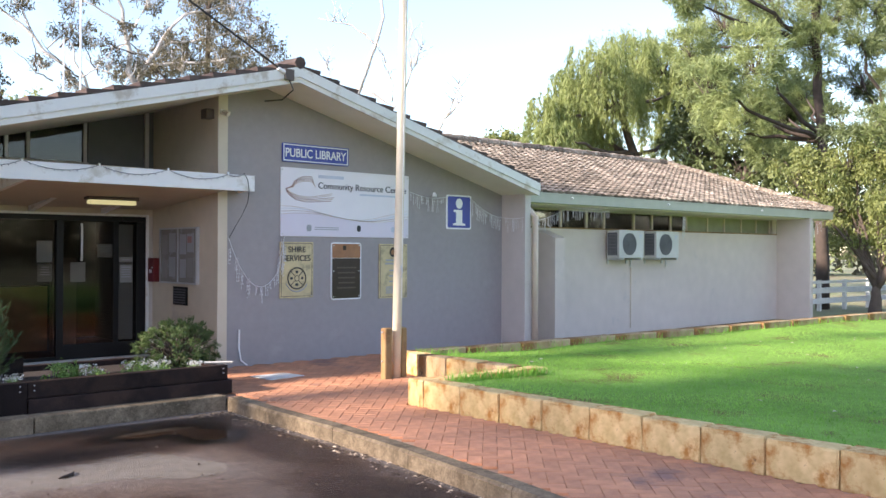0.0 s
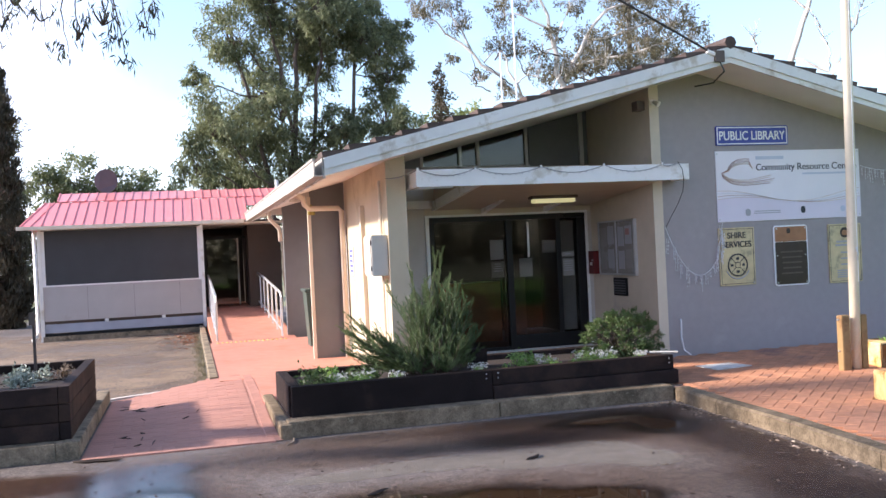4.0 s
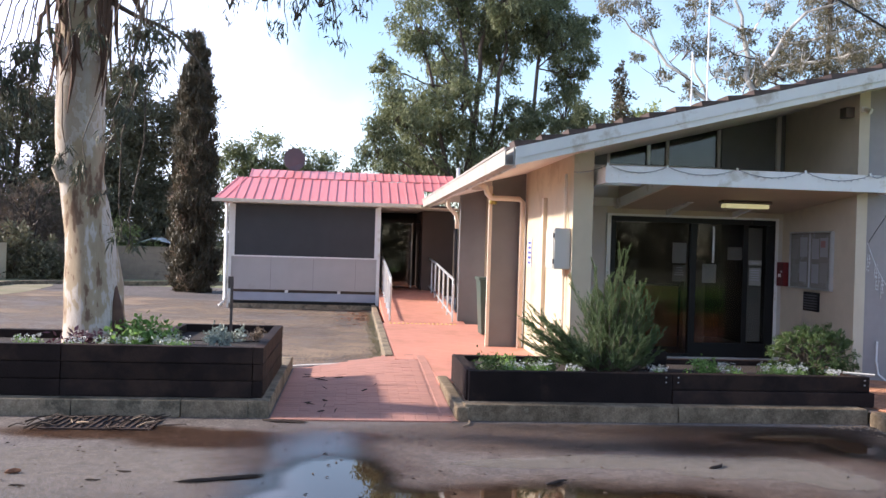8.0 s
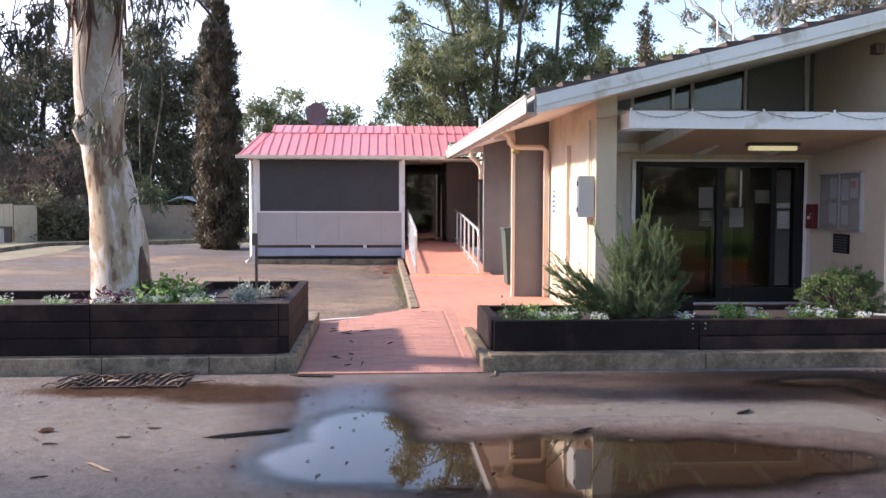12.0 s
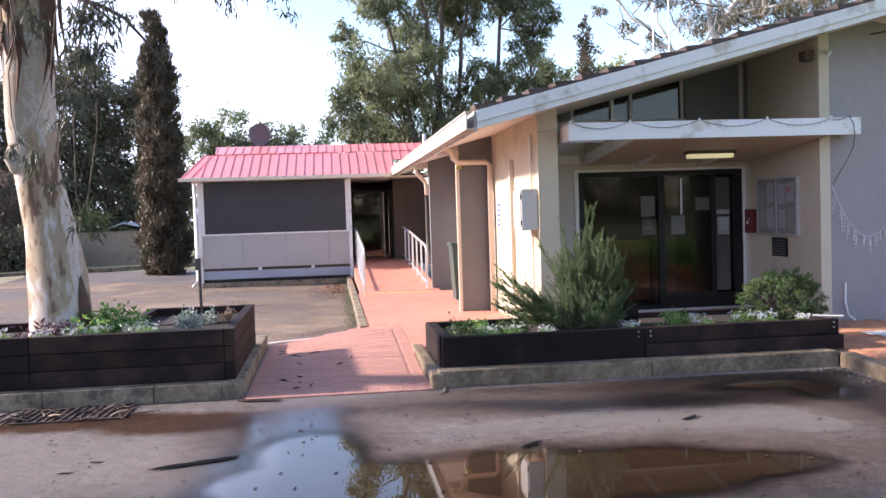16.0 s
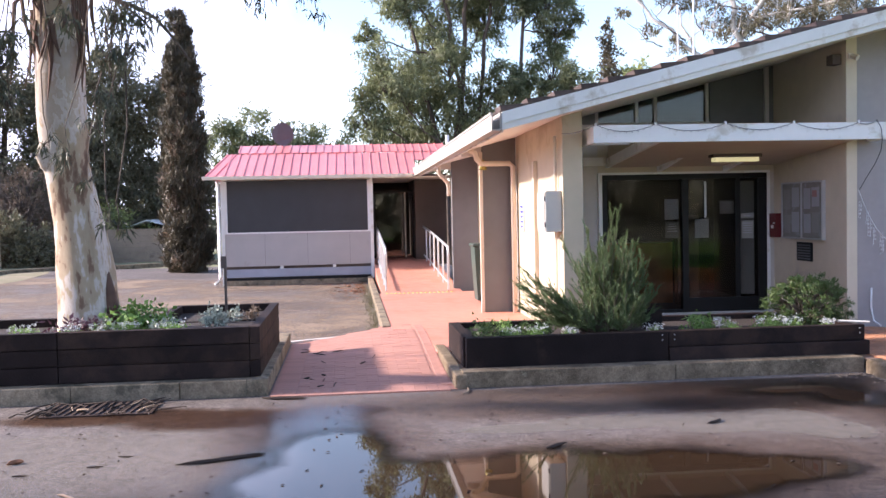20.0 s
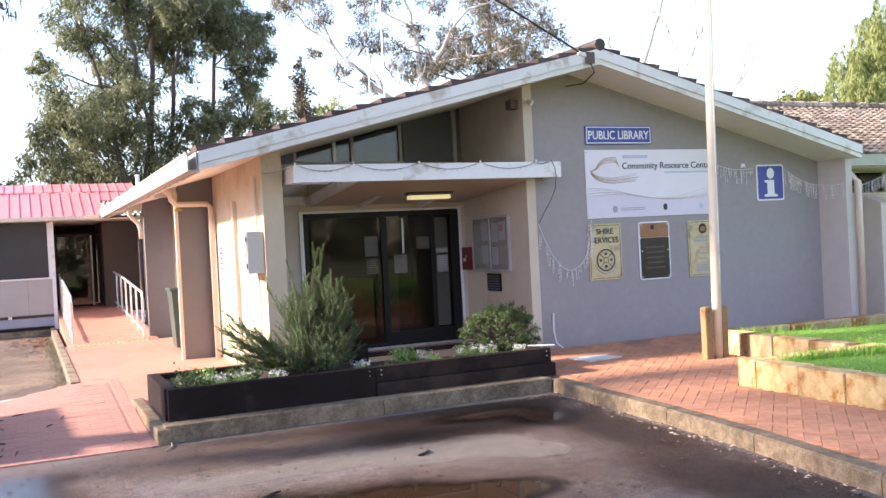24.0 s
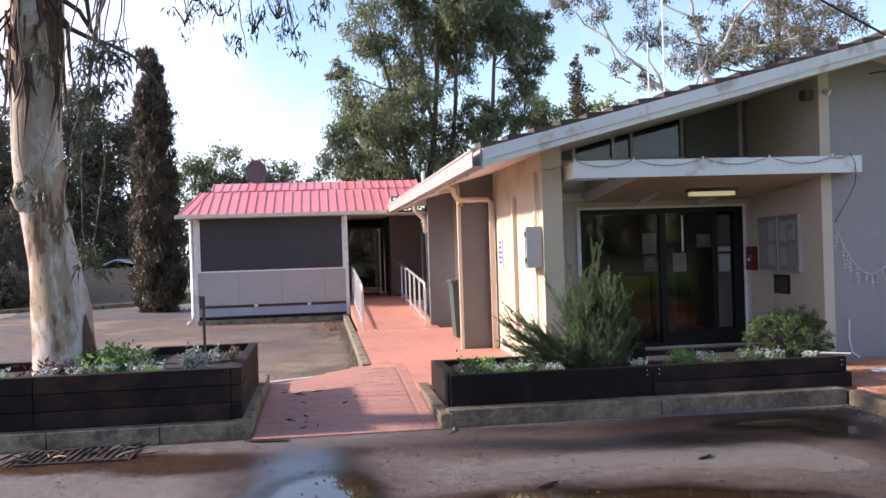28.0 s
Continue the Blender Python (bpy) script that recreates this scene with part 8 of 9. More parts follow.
lobed_tree("she_oak_tree", "dark dense tree behind the weeping foliage", (27, 9, -0.2), [(27, 9, 4), (27, 9, 8)], [(26.5, 9.6, 6.0, 1.5), (27.5, 8.0, 5.2, 1.6), (28, 6.5, 5.5, 1.5), (27, 9.4, 8.2, 1.5), (28.2, 5.2, 4.2, 1.5), (28.5, 6.5, 7.5, 1.6), (29, 3, 5.0, 1.6), (28.6, 4.5, 2.6, 1.4)], M_DARKBARK, L_PINESHADE, 0.26, 0.05, 2000, 113, spread=1.3)
st = lobed_tree("small_tree", "small forked tree with drooping yellow-green leaves", (19.0, -0.7, -0.15), [(19.0, -0.78, 0.8)], [(18.2, 1.0, 3.9, 0.67), (18.5, 0.5, 3.5, 0.75), (18.8, -0.1, 4.1, 0.67), (19.0, -0.8, 4.4, 0.75), (19.3, -1.3, 4.0, 0.67), (19.5, -1.8, 2.9, 0.67), (19.1, -1.0, 3.1, 0.83), (18.9, -0.3, 2.5, 0.75), (19.2, -1.3, 2.0, 0.75), (19.6, -2.2, 2.0, 0.63), (18.6, 0.2, 2.9, 0.58), (19.7, -2.6, 2.7, 0.67)],
                M_DARKBARK, L_SMALL, 0.10, 0.021, 2300, 121, spread=0.7, droop=1.4, r=0.2, sub=(26, 0.24))
limb("limb", [(19.0, -0.78, 0.7), (18.95, -0.45, 1.3), (18.9, -0.3, 2.2)], 0.11, 0.05, M_DARKBARK, st, 5)
limb("limb", [(19.0, -0.78, 0.7), (19.2, -1.2, 1.5), (19.3, -1.3, 2.4)], 0.11, 0.05, M_DARKBARK, st, 6)
bo = thing("flowering_shrub", (22, -1.8, 0), "shrub with deep pink flowers beyond the fence", "shrub")
leaves("leaves", [(22.0, -1.7, 1.2, 0.8), (22.4, -2.4, 1.6, 0.7), (22.2, -1.2, 0.6, 0.7)], L_SMALL, bo, 0.12, 0.03, 131, 0.7, 420)
leaves("flowers", [(22.0, -1.7, 1.6, 0.5), (22.1, -2.0, 1.2, 0.5), (21.9, -2.2, 0.9, 0.3)], L_PINK, bo, 0.08, 0.035, 132, 0.5, 200, kind="stuff")
lobed_tree("small_tree", "leafy shrub tree at the end of the fence", (25, -4.4, -0.15), [(25, -4.4, 1.5), (25, -4.4, 2.6)], [(24.6, -4, 2.6, 0.9), (25.2, -5, 2.2, 0.9), (24.8, -4.6, 3.6, 0.9), (25, -3.6, 1.4, 0.8)], M_DARKBARK, L_SMALL, 0.14, 0.03, 700, 133, spread=0.8)

# dark column cypress by the far asphalt edge
cy = thing("cypress_tree", (-11.3, 18.5, -0.15), "dark column-shaped cypress with brown patches", "tree")
limb("trunk", [(-11.2, 18.5, -0.15), (-11.25, 18.5, 4), (-11.3, 18.5, 7.8)], 0.16, 0.03, M_DARKBARK, cy, 141, 0.02)
col = [(-11.33 + 0.10 * math.sin(k * 2.1), 18.5 + 0.1 * math.cos(k * 1.7), 0.45 + 0.36 * k, 0.71 + 0.07 * math.sin(k * 1.3) - 0.012 * k - 0.26 * max(0, k - 17) / 4) for k in range(21)]
col += [(-11.2, 18.45, 0.12, 0.55), (-11.55, 18.5, 0.22, 0.42), (-10.95, 18.4, 0.25, 0.40), (-11.3, 18.1, 0.3, 0.45)]
leaves("crown", col, L_CYP, cy, 0.18, 0.016, 142, 0.6, 4200, droop=-2.4, sub=(44, 0.22), twigs=M_DARKBARK)
leaves("dead_sprays", [c for i, c in enumerate(col) if i in (0, 1, 3, 5, 6, 9, 10, 14, 21, 22, 23, 24)], L_BROWN, cy, 0.16, 0.018, 143, 0.6, 470, droop=-1.2, sub=(14, 0.2))

# woods to the left
for k, (x, y, lob) in enumerate(((-20.5, 28.4, [(-19.9, 28.6, 6.6, 1.55), (-21.8, 27.9, 5.1, 1.55), (-22.7, 27.5, 3.0, 1.55), (-21.1, 28.2, 3.0, 1.8), (-20.1, 28.5, 1.3, 1.5), (-22.2, 27.7, 1.4, 1.3), (-24.5, 27, 4.5, 1.8), (-24, 27, 2.0, 1.6)]),
                                 (-17, 29.4, [(-16.6, 29.6, 7.4, 1.55), (-18.2, 29.1, 5.1, 1.55), (-19.0, 28.9, 3.0, 1.8), (-17.2, 29.4, 2.4, 1.8), (-16.0, 29.7, 4.6, 1.55), (-18, 29, 1.0, 1.4)]),
                                 (-14.4, 30, [(-15.2, 29.9, 6.1, 1.55), (-13.8, 30.2, 7.0, 1.3), (-14.9, 30.0, 2.9, 1.55), (-13.4, 30.3, 4.6, 1.04), (-14.9, 30.0, 0.9, 1.3), (-12.7, 30.4, 2.8, 1.04), (-13, 30.2, 1.0, 1.1)]))):
    lobed_tree("gum_tree", ("dense dusky gum at the edge of the woods", "shaggy dark gum behind the cypress", "grey-green gum at the edge of the woods")[k], (x, y, -0.15), [(x, y, 2.0), (x + 0.2, y, 4.0), (x + 0.3, y, 5.5)], lob, M_DARKBARK, L_WOOD, 0.22, 0.034, 2700, 150 + k, spread=1.2, droop=0.7, r=0.22, second=L_EUC2, sub=(34, 0.21))
for k, (x, y, r, leaf) in enumerate(((-18.5, 25.4, 1.9, L_BROWN), (-18.3, 23.0, 0.95, L_WOOD), (-17.3, 23.2, 0.75, L_WOOD), (-20.6, 25.8, 1.8, L_BROWN), (-15.6, 26.6, 1.15, L_SMALL), (-15.9, 23.4, 0.55, L_WOOD), (-20.2, 23.2, 1.1, L_WOOD))):
    sb = thing("shrub", (x, y, -0.15), "dusty scrub bush at the far asphalt edge" if leaf is L_WOOD else "dry twiggy bush at the far asphalt edge", "shrub")
    leaves("leaves", [(x, y, 0.5 * r, r), (x + 0.8 * r, y, 0.4 * r, 0.8 * r), (x - 0.7 * r, y + 0.3, 0.9 * r, 0.8 * r), (x, y, 1.3 * r, 0.7 * r)], leaf, sb, 0.20, 0.012 if leaf is L_BROWN else 0.026, 160 + k, 1.0, 1300, outward=0.8, sub=(40, 0.22), twigs=M_DARKBARK)
verge = tagged(raw("verge", [(-34, 6, -0.075), (-16.9, 6, -0.075), (-17.25, 13.4, -0.075), (-17.5, 16.7, -0.075), (-17.35, 20.0, -0.075), (-16.2, 21.1, -0.075), (-14.1, 21.5, -0.075), (-11.1, 23.4, -0.075), (-8, 25, -0.075), (-8, 34, -0.075), (-34, 34, -0.075)], [tuple(range(11))], M_DIRT), "bare leaf-strewn verge beyond the far kerb", "verge", kind="structure")
M_VERGE = mat("thin_verge_grass", (0.24, 0.20, 0.13), 0.95, 0.25, 6, 0.8, 0.4, fine=30, stain=((0.17, 0.16, 0.08), 0.24, 0.9), soft=0.2)
tagged(raw("grass_strip", [(-17.2, 9.0, ROAD_Z + 0.009), (-16.2, 9.6, ROAD_Z + 0.009), (-15.9, 13.0, ROAD_Z + 0.009), (-15.6, 16.5, ROAD_Z + 0.009), (-15.9, 19.6, ROAD_Z + 0.009), (-16.3, 20.9, ROAD_Z + 0.009), (-17.3, 19.9, ROAD_Z + 0.009), (-17.4, 16.7, ROAD_Z + 0.009)], [tuple(range(8))], M_VERGE), "thin patchy grass along the far kerb", "grass", kind="structure")
far_kerb = thing("far_kerb", (-16, 20, 0), "low curved concrete kerb at the far asphalt edge", "kerb", kind="structure")
FK = [(-16.9, 6.0), (-17.1, 10.0), (-17.25, 13.4), (-17.5, 16.7), (-17.35, 20.0), (-16.2, 21.1), (-14.1, 21.5), (-11.1, 23.4), (-8, 25)]
for a, c in zip(FK, FK[1:]):
    d = Vector((c[0] - a[0], c[1] - a[1], 0))
    n = Vector((-d.y, d.x, 0)).normalized() * 0.16
    bm = bmesh.new()
    prism(bm, [Vector((*a, -0.2)), Vector((*a, -0.2)) + n, Vector((*a, -0.02)) + n, Vector((*a, -0.02))], d)
    part("kerbstone", bm, M_CONC, far_kerb)
ff = thing("panel_fence", (-20, 21.6, 0), "cream ribbed steel panel fence among the far trees", "fence")
for k in range(4):
    x0 = -23.7 + 1.2 * k
    pn = part("panel", slab(x0, x0 + 1.18, 21.62, 21.65, -0.15, 1.2), M_SIDE, ff)
    for j in range(6):
        part("rib", slab(x0 + 0.08 + 0.19 * j, x0 + 0.13 + 0.19 * j, 21.60, 21.619, -0.1, 1.18), M_SIDE, pn)
    part("cap_rail", slab(x0, x0 + 1.18, 21.59, 21.66, 1.202, 1.25), M_SIDE, ff)
part("panel", prism(bmesh.new(), [(-18.88, 21.62, -0.15), (-18.36, 22.3, -0.15), (-18.36, 22.3, 1.2), (-18.88, 21.62, 1.2)], (0.02, -0.02, 0)), M_SIDE, ff, "short return panel")
mbx = thing("meter_pedestal", (-18.95, 21.45, 0), "dark framed service box beside the panel fence", "service box")
part("case", slab(-19.15, -18.93, 21.42, 21.58, -0.15, 0.42, bevel=0.01), M_DKBROWN, mbx)
part("lid", slab(-19.75, -18.90, 21.40, 21.59, 0.425, 0.47, bevel=0.008), M_DKBROWN, mbx)
part("case", slab(-19.75, -19.16, 21.46, 21.58, -0.15, 0.42, bevel=0.01), M_BEIGE, mbx, "cream side panel")
L_YUCCA = leaf_mat("yucca_leaf", (0.10, 0.125, 0.06), (0.27, 0.29, 0.17), through=0.2)
yu = thing("yucca", (-19.9, 20.7, -0.08), "spiky yucca rosette beside the panel fence", "plant")
limb("stem", [(-19.9, 20.7, -0.1), (-19.9, 20.7, 0.25)], 0.09, 0.07, M_DARKBARK, yu, 3, 0.02)
rnd = random.Random(52)
for k in range(58):
    a, e, ln = rnd.uniform(0, 6.28), rnd.uniform(-0.15, 1.45), rnd.uniform(0.55, 0.85)
    d = Vector((math.cos(a) * math.cos(e), math.sin(a) * math.cos(e), math.sin(e)))
    o = Vector((-19.9, 20.7, 0.28)) + d * 0.05
    sd = d.cross(Vector((0, 0, 1))).normalized() * 0.022
    vs = [o - sd, o + sd, o + d * ln * 0.5 + sd * 1.2, o + d * ln + Vector((0, 0, -0.06 * ln)), o + d * ln * 0.5 - sd * 1.2]
    raw("leaf", vs, [(0, 1, 2, 3, 4)], L_YUCCA, yu)
ff2 = thing("brick_fence", (-14.5, 24.6, 0), "low tan brick wall behind the cypress", "fence")
M_TANBRICK = mat("tan_brick", (0.30, 0.235, 0.175), 0.9, 0.15, 5, 1, 0.3, stain=((0.20, 0.155, 0.115), 0.15, 2.0))
for j in range(6):
    part("course", slab(-17.4, -12.4, 24.6 + 0.006 * (j % 2), 24.72, -0.15 + 0.215 * j, -0.15 + 0.215 * j + 0.208), M_TANBRICK, ff2)
part("coping", slab(-17.45, -12.35, 24.57, 24.75, 1.142, 1.18), M_TANBRICK, ff2)
shed = thing("garden_shed", (-14.3, 28, 0), "low white sheet-roofed shed beyond the brick wall", "shed")
part("wall", slab(-15.3, -13.2, 27.4, 29.4, -0.15, 1.15), M_SIDE, shed)
part("roof", prism(bmesh.new(), [(-15.5, 27.1, 1.12), (-14.4, 27.1, 1.52), (-13.0, 27.1, 1.12), (-14.4, 27.1, 1.46)], (0, 2.5, 0)), M_FENCE, shed, "pale ridged sheet roof")
part("pole", rod([(-13.55, 27.0, 0.0), (-13.55, 27.0, 2.3)], 0.03, 6), M_FENCE, shed)

# distant woods all round
rng = np.random.default_rng(77)
ringl, ringb = [], []
for k in range(150):
    a = 2 * math.pi * k / 150
    d = rng.uniform(68, 88)
    x, y = -4 + d * math.sin(a), d * math.cos(a)
    h = rng.uniform(2.2, 3.6) + (1.0 if y < 0 else 0)
    for j in range(3):
        ringl.append((x + rng.normal(0, 1.5), y + rng.normal(0, 1.5), h * (0.3 + 0.5 * j), 2.3))
tagged(leaves("far_woods", ringl, L_WOOD, None, 0.6, 0.26, 78, 2.3, 190), "belt of distant bush all round", "woods", kind="stuff")
# opposite side of the street, seen in the glass
sheet("street_verge", -30, 0.2, -25, -15.5, 4, 2, lambda x, y: -0.12, M_GRASSBED, "grass verge across the street")
for k, (x, y, h) in enumerate(((-34, -52, 9), (34, -58, 10), (-26, -9, 9))):
    lobed_tree("gum_tree", "roadside gum across the forecourt", (x, y, -0.15), [(x, y, h * 0.3), (x, y, h * 0.7)], [(x, y, h * 0.8, 2.2), (x + 2, y, h * 0.7, 1.8), (x - 2, y + 1, h * 0.65, 1.9), (x, y - 1.5, h * 0.95, 1.8), (x + 0.5, y + 1.5, h * 0.5, 1.6)], M_GUMBARK, L_EUC, 0.32, 0.10, 480, 300 + k, spread=1.8, r=0.25)

# ---- planter plants ----
rnd = random.Random(17)


def bush(name, label, x, y, z, lobes, leaf, ln, w, count, seed, spread, droop=0.0, sub=(10, 0.4), outward=0.5, category="plant", group=""):
    ob = thing(name, (x, y, z), label, category, group)
    for k, (lx, ly, lz, lr) in enumerate(lobes):
        limb("stem", [(x, y, z - 0.02), ((x + lx) / 2, (y + ly) / 2, (z + lz) / 2 + 0.05), (lx, ly, lz)], 0.012, 0.004, M_DARKBARK, ob, seed + k, 0.06, 4)
    leaves("leaves", lobes, leaf, ob, ln, w, seed, spread, count, droop, outward=outward, sub=sub)
    return ob


# upright rosemary: many spikes
ro = thing("rosemary_bush", (-3.5, -1.3, 0.24), "tall spiky rosemary bush spilling from the planter", "shrub")
shoots = []


def rosemary_stem(base, tip, sag, n, spread):
    """One woody stem bending from base to tip, with side branches that turn upward, each clad in needles."""
    base, tip = Vector(base), Vector(tip)
    run = [base.lerp(tip, t) + Vector((0, 0, -sag * 4 * t * (1 - t))) for t in (0, 0.2, 0.4, 0.6, 0.8, 1.0)]
    part("stem", rod(run, 0.008, 4, 0.002), M_DARKBARK, ro)
    for q in range(n):
        t = 0.18 + 0.82 * (q / max(1, n - 1)) ** 0.8
        p = base.lerp(tip, t) + Vector((0, 0, -sag * 4 * t * (1 - t)))
        along = (tip - base).normalized() + Vector((0, 0, sag * 3 * (t - 0.4)))
        ax = along * (0.35 + 0.6 * t) + Vector((rnd.uniform(-1, 1), rnd.uniform(-1, 1), rnd.uniform(-0.1, 1.0))) * spread
        shoots.append((p, p + ax.normalized() * rnd.uniform(0.09, 0.20) * (1.1 - 0.3 * t)))


for k in range(64):
    u, v = rnd.uniform(-1, 1), rnd.uniform(-1, 1)
    if u * u + v * v > 1:
        continue
    dome = math.sqrt(max(0.0, 1 - u * u))
    rosemary_stem((-3.42 + 0.12 * u, -1.3 + 0.12 * v, 0.25), (-3.36 + 0.42 * u, -1.3 + 0.34 * v, 0.45 + 0.82 * dome * rnd.uniform(0.55, 1.0)), 0.03, 17, 0.75)
for x, z in ((-3.34, 1.50), (-3.29, 1.50), (-3.62, 1.34), (-3.90, 1.18), (-3.18, 1.24), (-3.08, 1.13)):
    rosemary_stem((-3.42, -1.3 + rnd.uniform(-0.1, 0.1), 0.3), (x, -1.32 + rnd.uniform(-0.1, 0.1), z), 0.05, 22, 0.35)
for k in range(30):
    t = rnd.random()
    ln = rnd.uniform(0.55, 1.0)
    rosemary_stem((-3.45 + rnd.uniform(-0.1, 0.1), -1.35 + rnd.uniform(-0.1, 0.1), 0.28), (-3.45 - 0.95 * ln, -1.4 + rnd.uniform(-0.28, 0.22), 0.30 + (0.12 + 0.66 * t) * ln), 0.05 + 0.03 * t, int(22 * ln), 0.45)
for k in range(60):
    a = rnd.uniform(0, 6.28)
    rosemary_stem((-3.45 + 0.25 * math.cos(a), -1.35 + 0.2 * math.sin(a), 0.26), (-3.48 + rnd.uniform(0.35, 0.62) * math.cos(a), -1.35 + 0.38 * math.sin(a), rnd.uniform(0.32, 0.72)), 0.02, 9, 0.8)
rng = np.random.default_rng(171)
q0, q1 = np.array([s[0] for s in shoots]), np.array([s[1] for s in shoots])
per = 64
t = rng.uniform(0, 1, (len(shoots), per, 1))
axis = (q1 - q0) / np.linalg.norm(q1 - q0, axis=1)[:, None]
axis = np.repeat(axis[:, None, :], per, 1)
base = (q0[:, None, :] + (q1 - q0)[:, None, :] * t).reshape(-1, 3)
rad = rng.normal(0, 1, (len(shoots), per, 3))
rad -= (rad * axis).sum(2)[:, :, None] * axis
rad /= np.linalg.norm(rad, axis=2)[:, :, None]
dirn = (axis * rng.uniform(0.6, 1.1, (len(shoots), per, 1)) + rad * 0.7).reshape(-1, 3)
dirn /= np.linalg.norm(dirn, axis=1)[:, None]
side = np.cross(dirn, axis.reshape(-1, 3))
side /= np.linalg.norm(side, axis=1)[:, None] + 1e-9
ln = rng.uniform(0.024, 0.046, (len(base), 1))
nv = np.stack([base - side * 0.0022, base + side * 0.0022, base + dirn * ln], 1).reshape(-1, 3)
raw("needles", nv, [(3 * k, 3 * k + 1, 3 * k + 2) for k in range(len(base))], L_ROSE, ro)
lob = []
for k in range(120):
    a, b = rnd.uniform(0, 6.28), rnd.uniform(0, 1.75)
    f = rnd.uniform(0.78, 1.08)
    lob.append((-1.07 + 0.47 * f * math.cos(a) * math.sin(b + 0.15), -1.2 + 0.36 * f * math.sin(a) * math.sin(b + 0.15), 0.28 + 0.43 * f * math.cos(b), 0.06))
bush("rounded_bush", "rounded dark green bush with pointed sprays at the planter end", -1.07, -1.2, 0.24, lob, L_BUSH, 0.044, 0.0055, 230, 173, 0.10, droop=-0.5, outward=1.6, category="shrub", sub=(5, 0.34))


def flower_clump(x, y, z, r, seed, group="flower clumps"):
    ob = thing("flower_clump", (x, y, z), "low clump of small white alyssum flowers", "flowers", group)
    leaves("leaves", [(x, y, z + 0.03, r * 1.2)], L_GREEN, ob, 0.035, 0.007, seed, 0.1, 260, flat=0.6)
    leaves("flower_head", [(x + rnd.uniform(-r, r) * 1.1, y + rnd.uniform(-r, r) * 0.9, z + 0.07 + r * 0.7 * rnd.random(), 0.019) for _ in range(24)], L_FLOWER, ob, 0.012, 0.006, seed + 1, 0.022, 14, outward=1.0, sub=(4, 0.5), kind="stuff")
    return ob


for k, (x, y, r) in enumerate(((-4.30, -1.72, 0.10), (-3.05, -1.78, 0.08), (-2.25, -1.70, 0.12), (-1.75, -1.68, 0.13), (-1.52, -1.74, 0.11), (-3.95, -1.80, 0.07), (-1.15, -1.82, 0.06), (-4.55, -1.70, 0.09))):
    flower_clump(x, y, 0.24, r, 400 + 2 * k)
for k, (x, y, r) in enumerate(((-4.85, -1.70, 0.16), (-4.68, -1.60, 0.13), (-4.45, -1.66, 0.11), (-2.6, -1.66, 0.13), (-4.2, -1.6, 0.12), (-2.4, -1.5, 0.12))):
    bush("bedding_plant", "leafy green bedding plant in the planter", x, y, 0.24, [(x, y, 0.28, r), (x + r * 0.5, y + 0.03, 0.31, r * 0.7)], L_GREEN if k % 2 else L_BUSH, 0.045, 0.010, 260, 430 + k, 0.13, category="plant", group="bedding plants")
for k, (x, y, r) in enumerate(((-9.45, -1.70, 0.10), (-8.95, -1.78, 0.09), (-8.4, -1.74, 0.10), (-8.0, -1.78, 0.11), (-10.0, -1.7, 0.10), (-8.7, -1.76, 0.08))):
    flower_clump(x, y, 0.42, r, 460 + 2 * k)
for k, (x, y, r, leaf, lab) in enumerate(((-8.55, -1.45, 0.25, L_GREEN, "bushy green plant at the gum's foot"), (-8.25, -1.40, 0.21, L_GREEN, "bushy green plant at the gum's foot"), (-8.85, -1.62, 0.16, L_PURPLE, "dark purple leafy bedding plant"), (-9.05, -1.66, 0.13, L_PURPLE, "dark purple leafy bedding plant"),
                                          (-7.72, -0.85, 0.13, L_SILVER, "silvery grey bedding plant in the corner bed"), (-7.55, -0.7, 0.11, L_SILVER, "silvery grey bedding plant in the corner bed"), (-7.62, -1.3, 0.13, L_SILVER, "silvery grey bedding plant"), (-8.1, -1.66, 0.12, L_SILVER, "silvery grey bedding plant"), (-8.65, -1.68, 0.13, L_SILVER, "silvery grey bedding plant"), (-7.35, -0.6, 0.10, L_BROWN, "dry brown bedding plant"))):
    bush("bedding_plant", lab, x, y, 0.42, [(x, y, 0.44 + r * 0.2, r), (x + r * 0.6, y, 0.45 + r * 0.35, r * 0.6), (x - r * 0.6, y + 0.04, 0.45, r * 0.6)], leaf, 0.042 if leaf in (L_SILVER, L_BROWN) else 0.07, 0.010 if leaf in (L_SILVER, L_BROWN) else 0.019, 300 if leaf in (L_SILVER, L_BROWN) else 130, 500 + k, 0.15, category="plant", group="bedding plants")
# weeds along the walkway edge
wd = []
rng = np.random.default_rng(5)
for _ in range(260):
    y = rng.uniform(2.0, 11)
    wd.append((-5.80 - abs(rng.normal(0, 0.10)), y, -0.14))
wd += [(-5.80 - abs(rnd.gauss(0, 0.07)), rnd.uniform(1.9, 8.6), ROAD_Z) for _ in range(420)]
verts, faces = [], []
for k in range(240):
    x, y = -5.85 - abs(rnd.gauss(0, 0.28)), rnd.gauss(9.9, 1.1)
    q, a = rnd.uniform(0.012, 0.035), rnd.uniform(0, 6.3)
    b0 = len(verts)
    verts += [(x + q * 1.6 * math.cos(a), y + q * 1.6 * math.sin(a), ROAD_Z + 0.008), (x - q * 0.4 * math.sin(a), y + q * 0.4 * math.cos(a), ROAD_Z + 0.026), (x - q * 1.6 * math.cos(a), y - q * 1.6 * math.sin(a), ROAD_Z + 0.010), (x + q * 0.4 * math.sin(a), y - q * 0.4 * math.cos(a), ROAD_Z + 0.014)]
    faces.append((b0, b0 + 1, b0 + 2, b0 + 3))
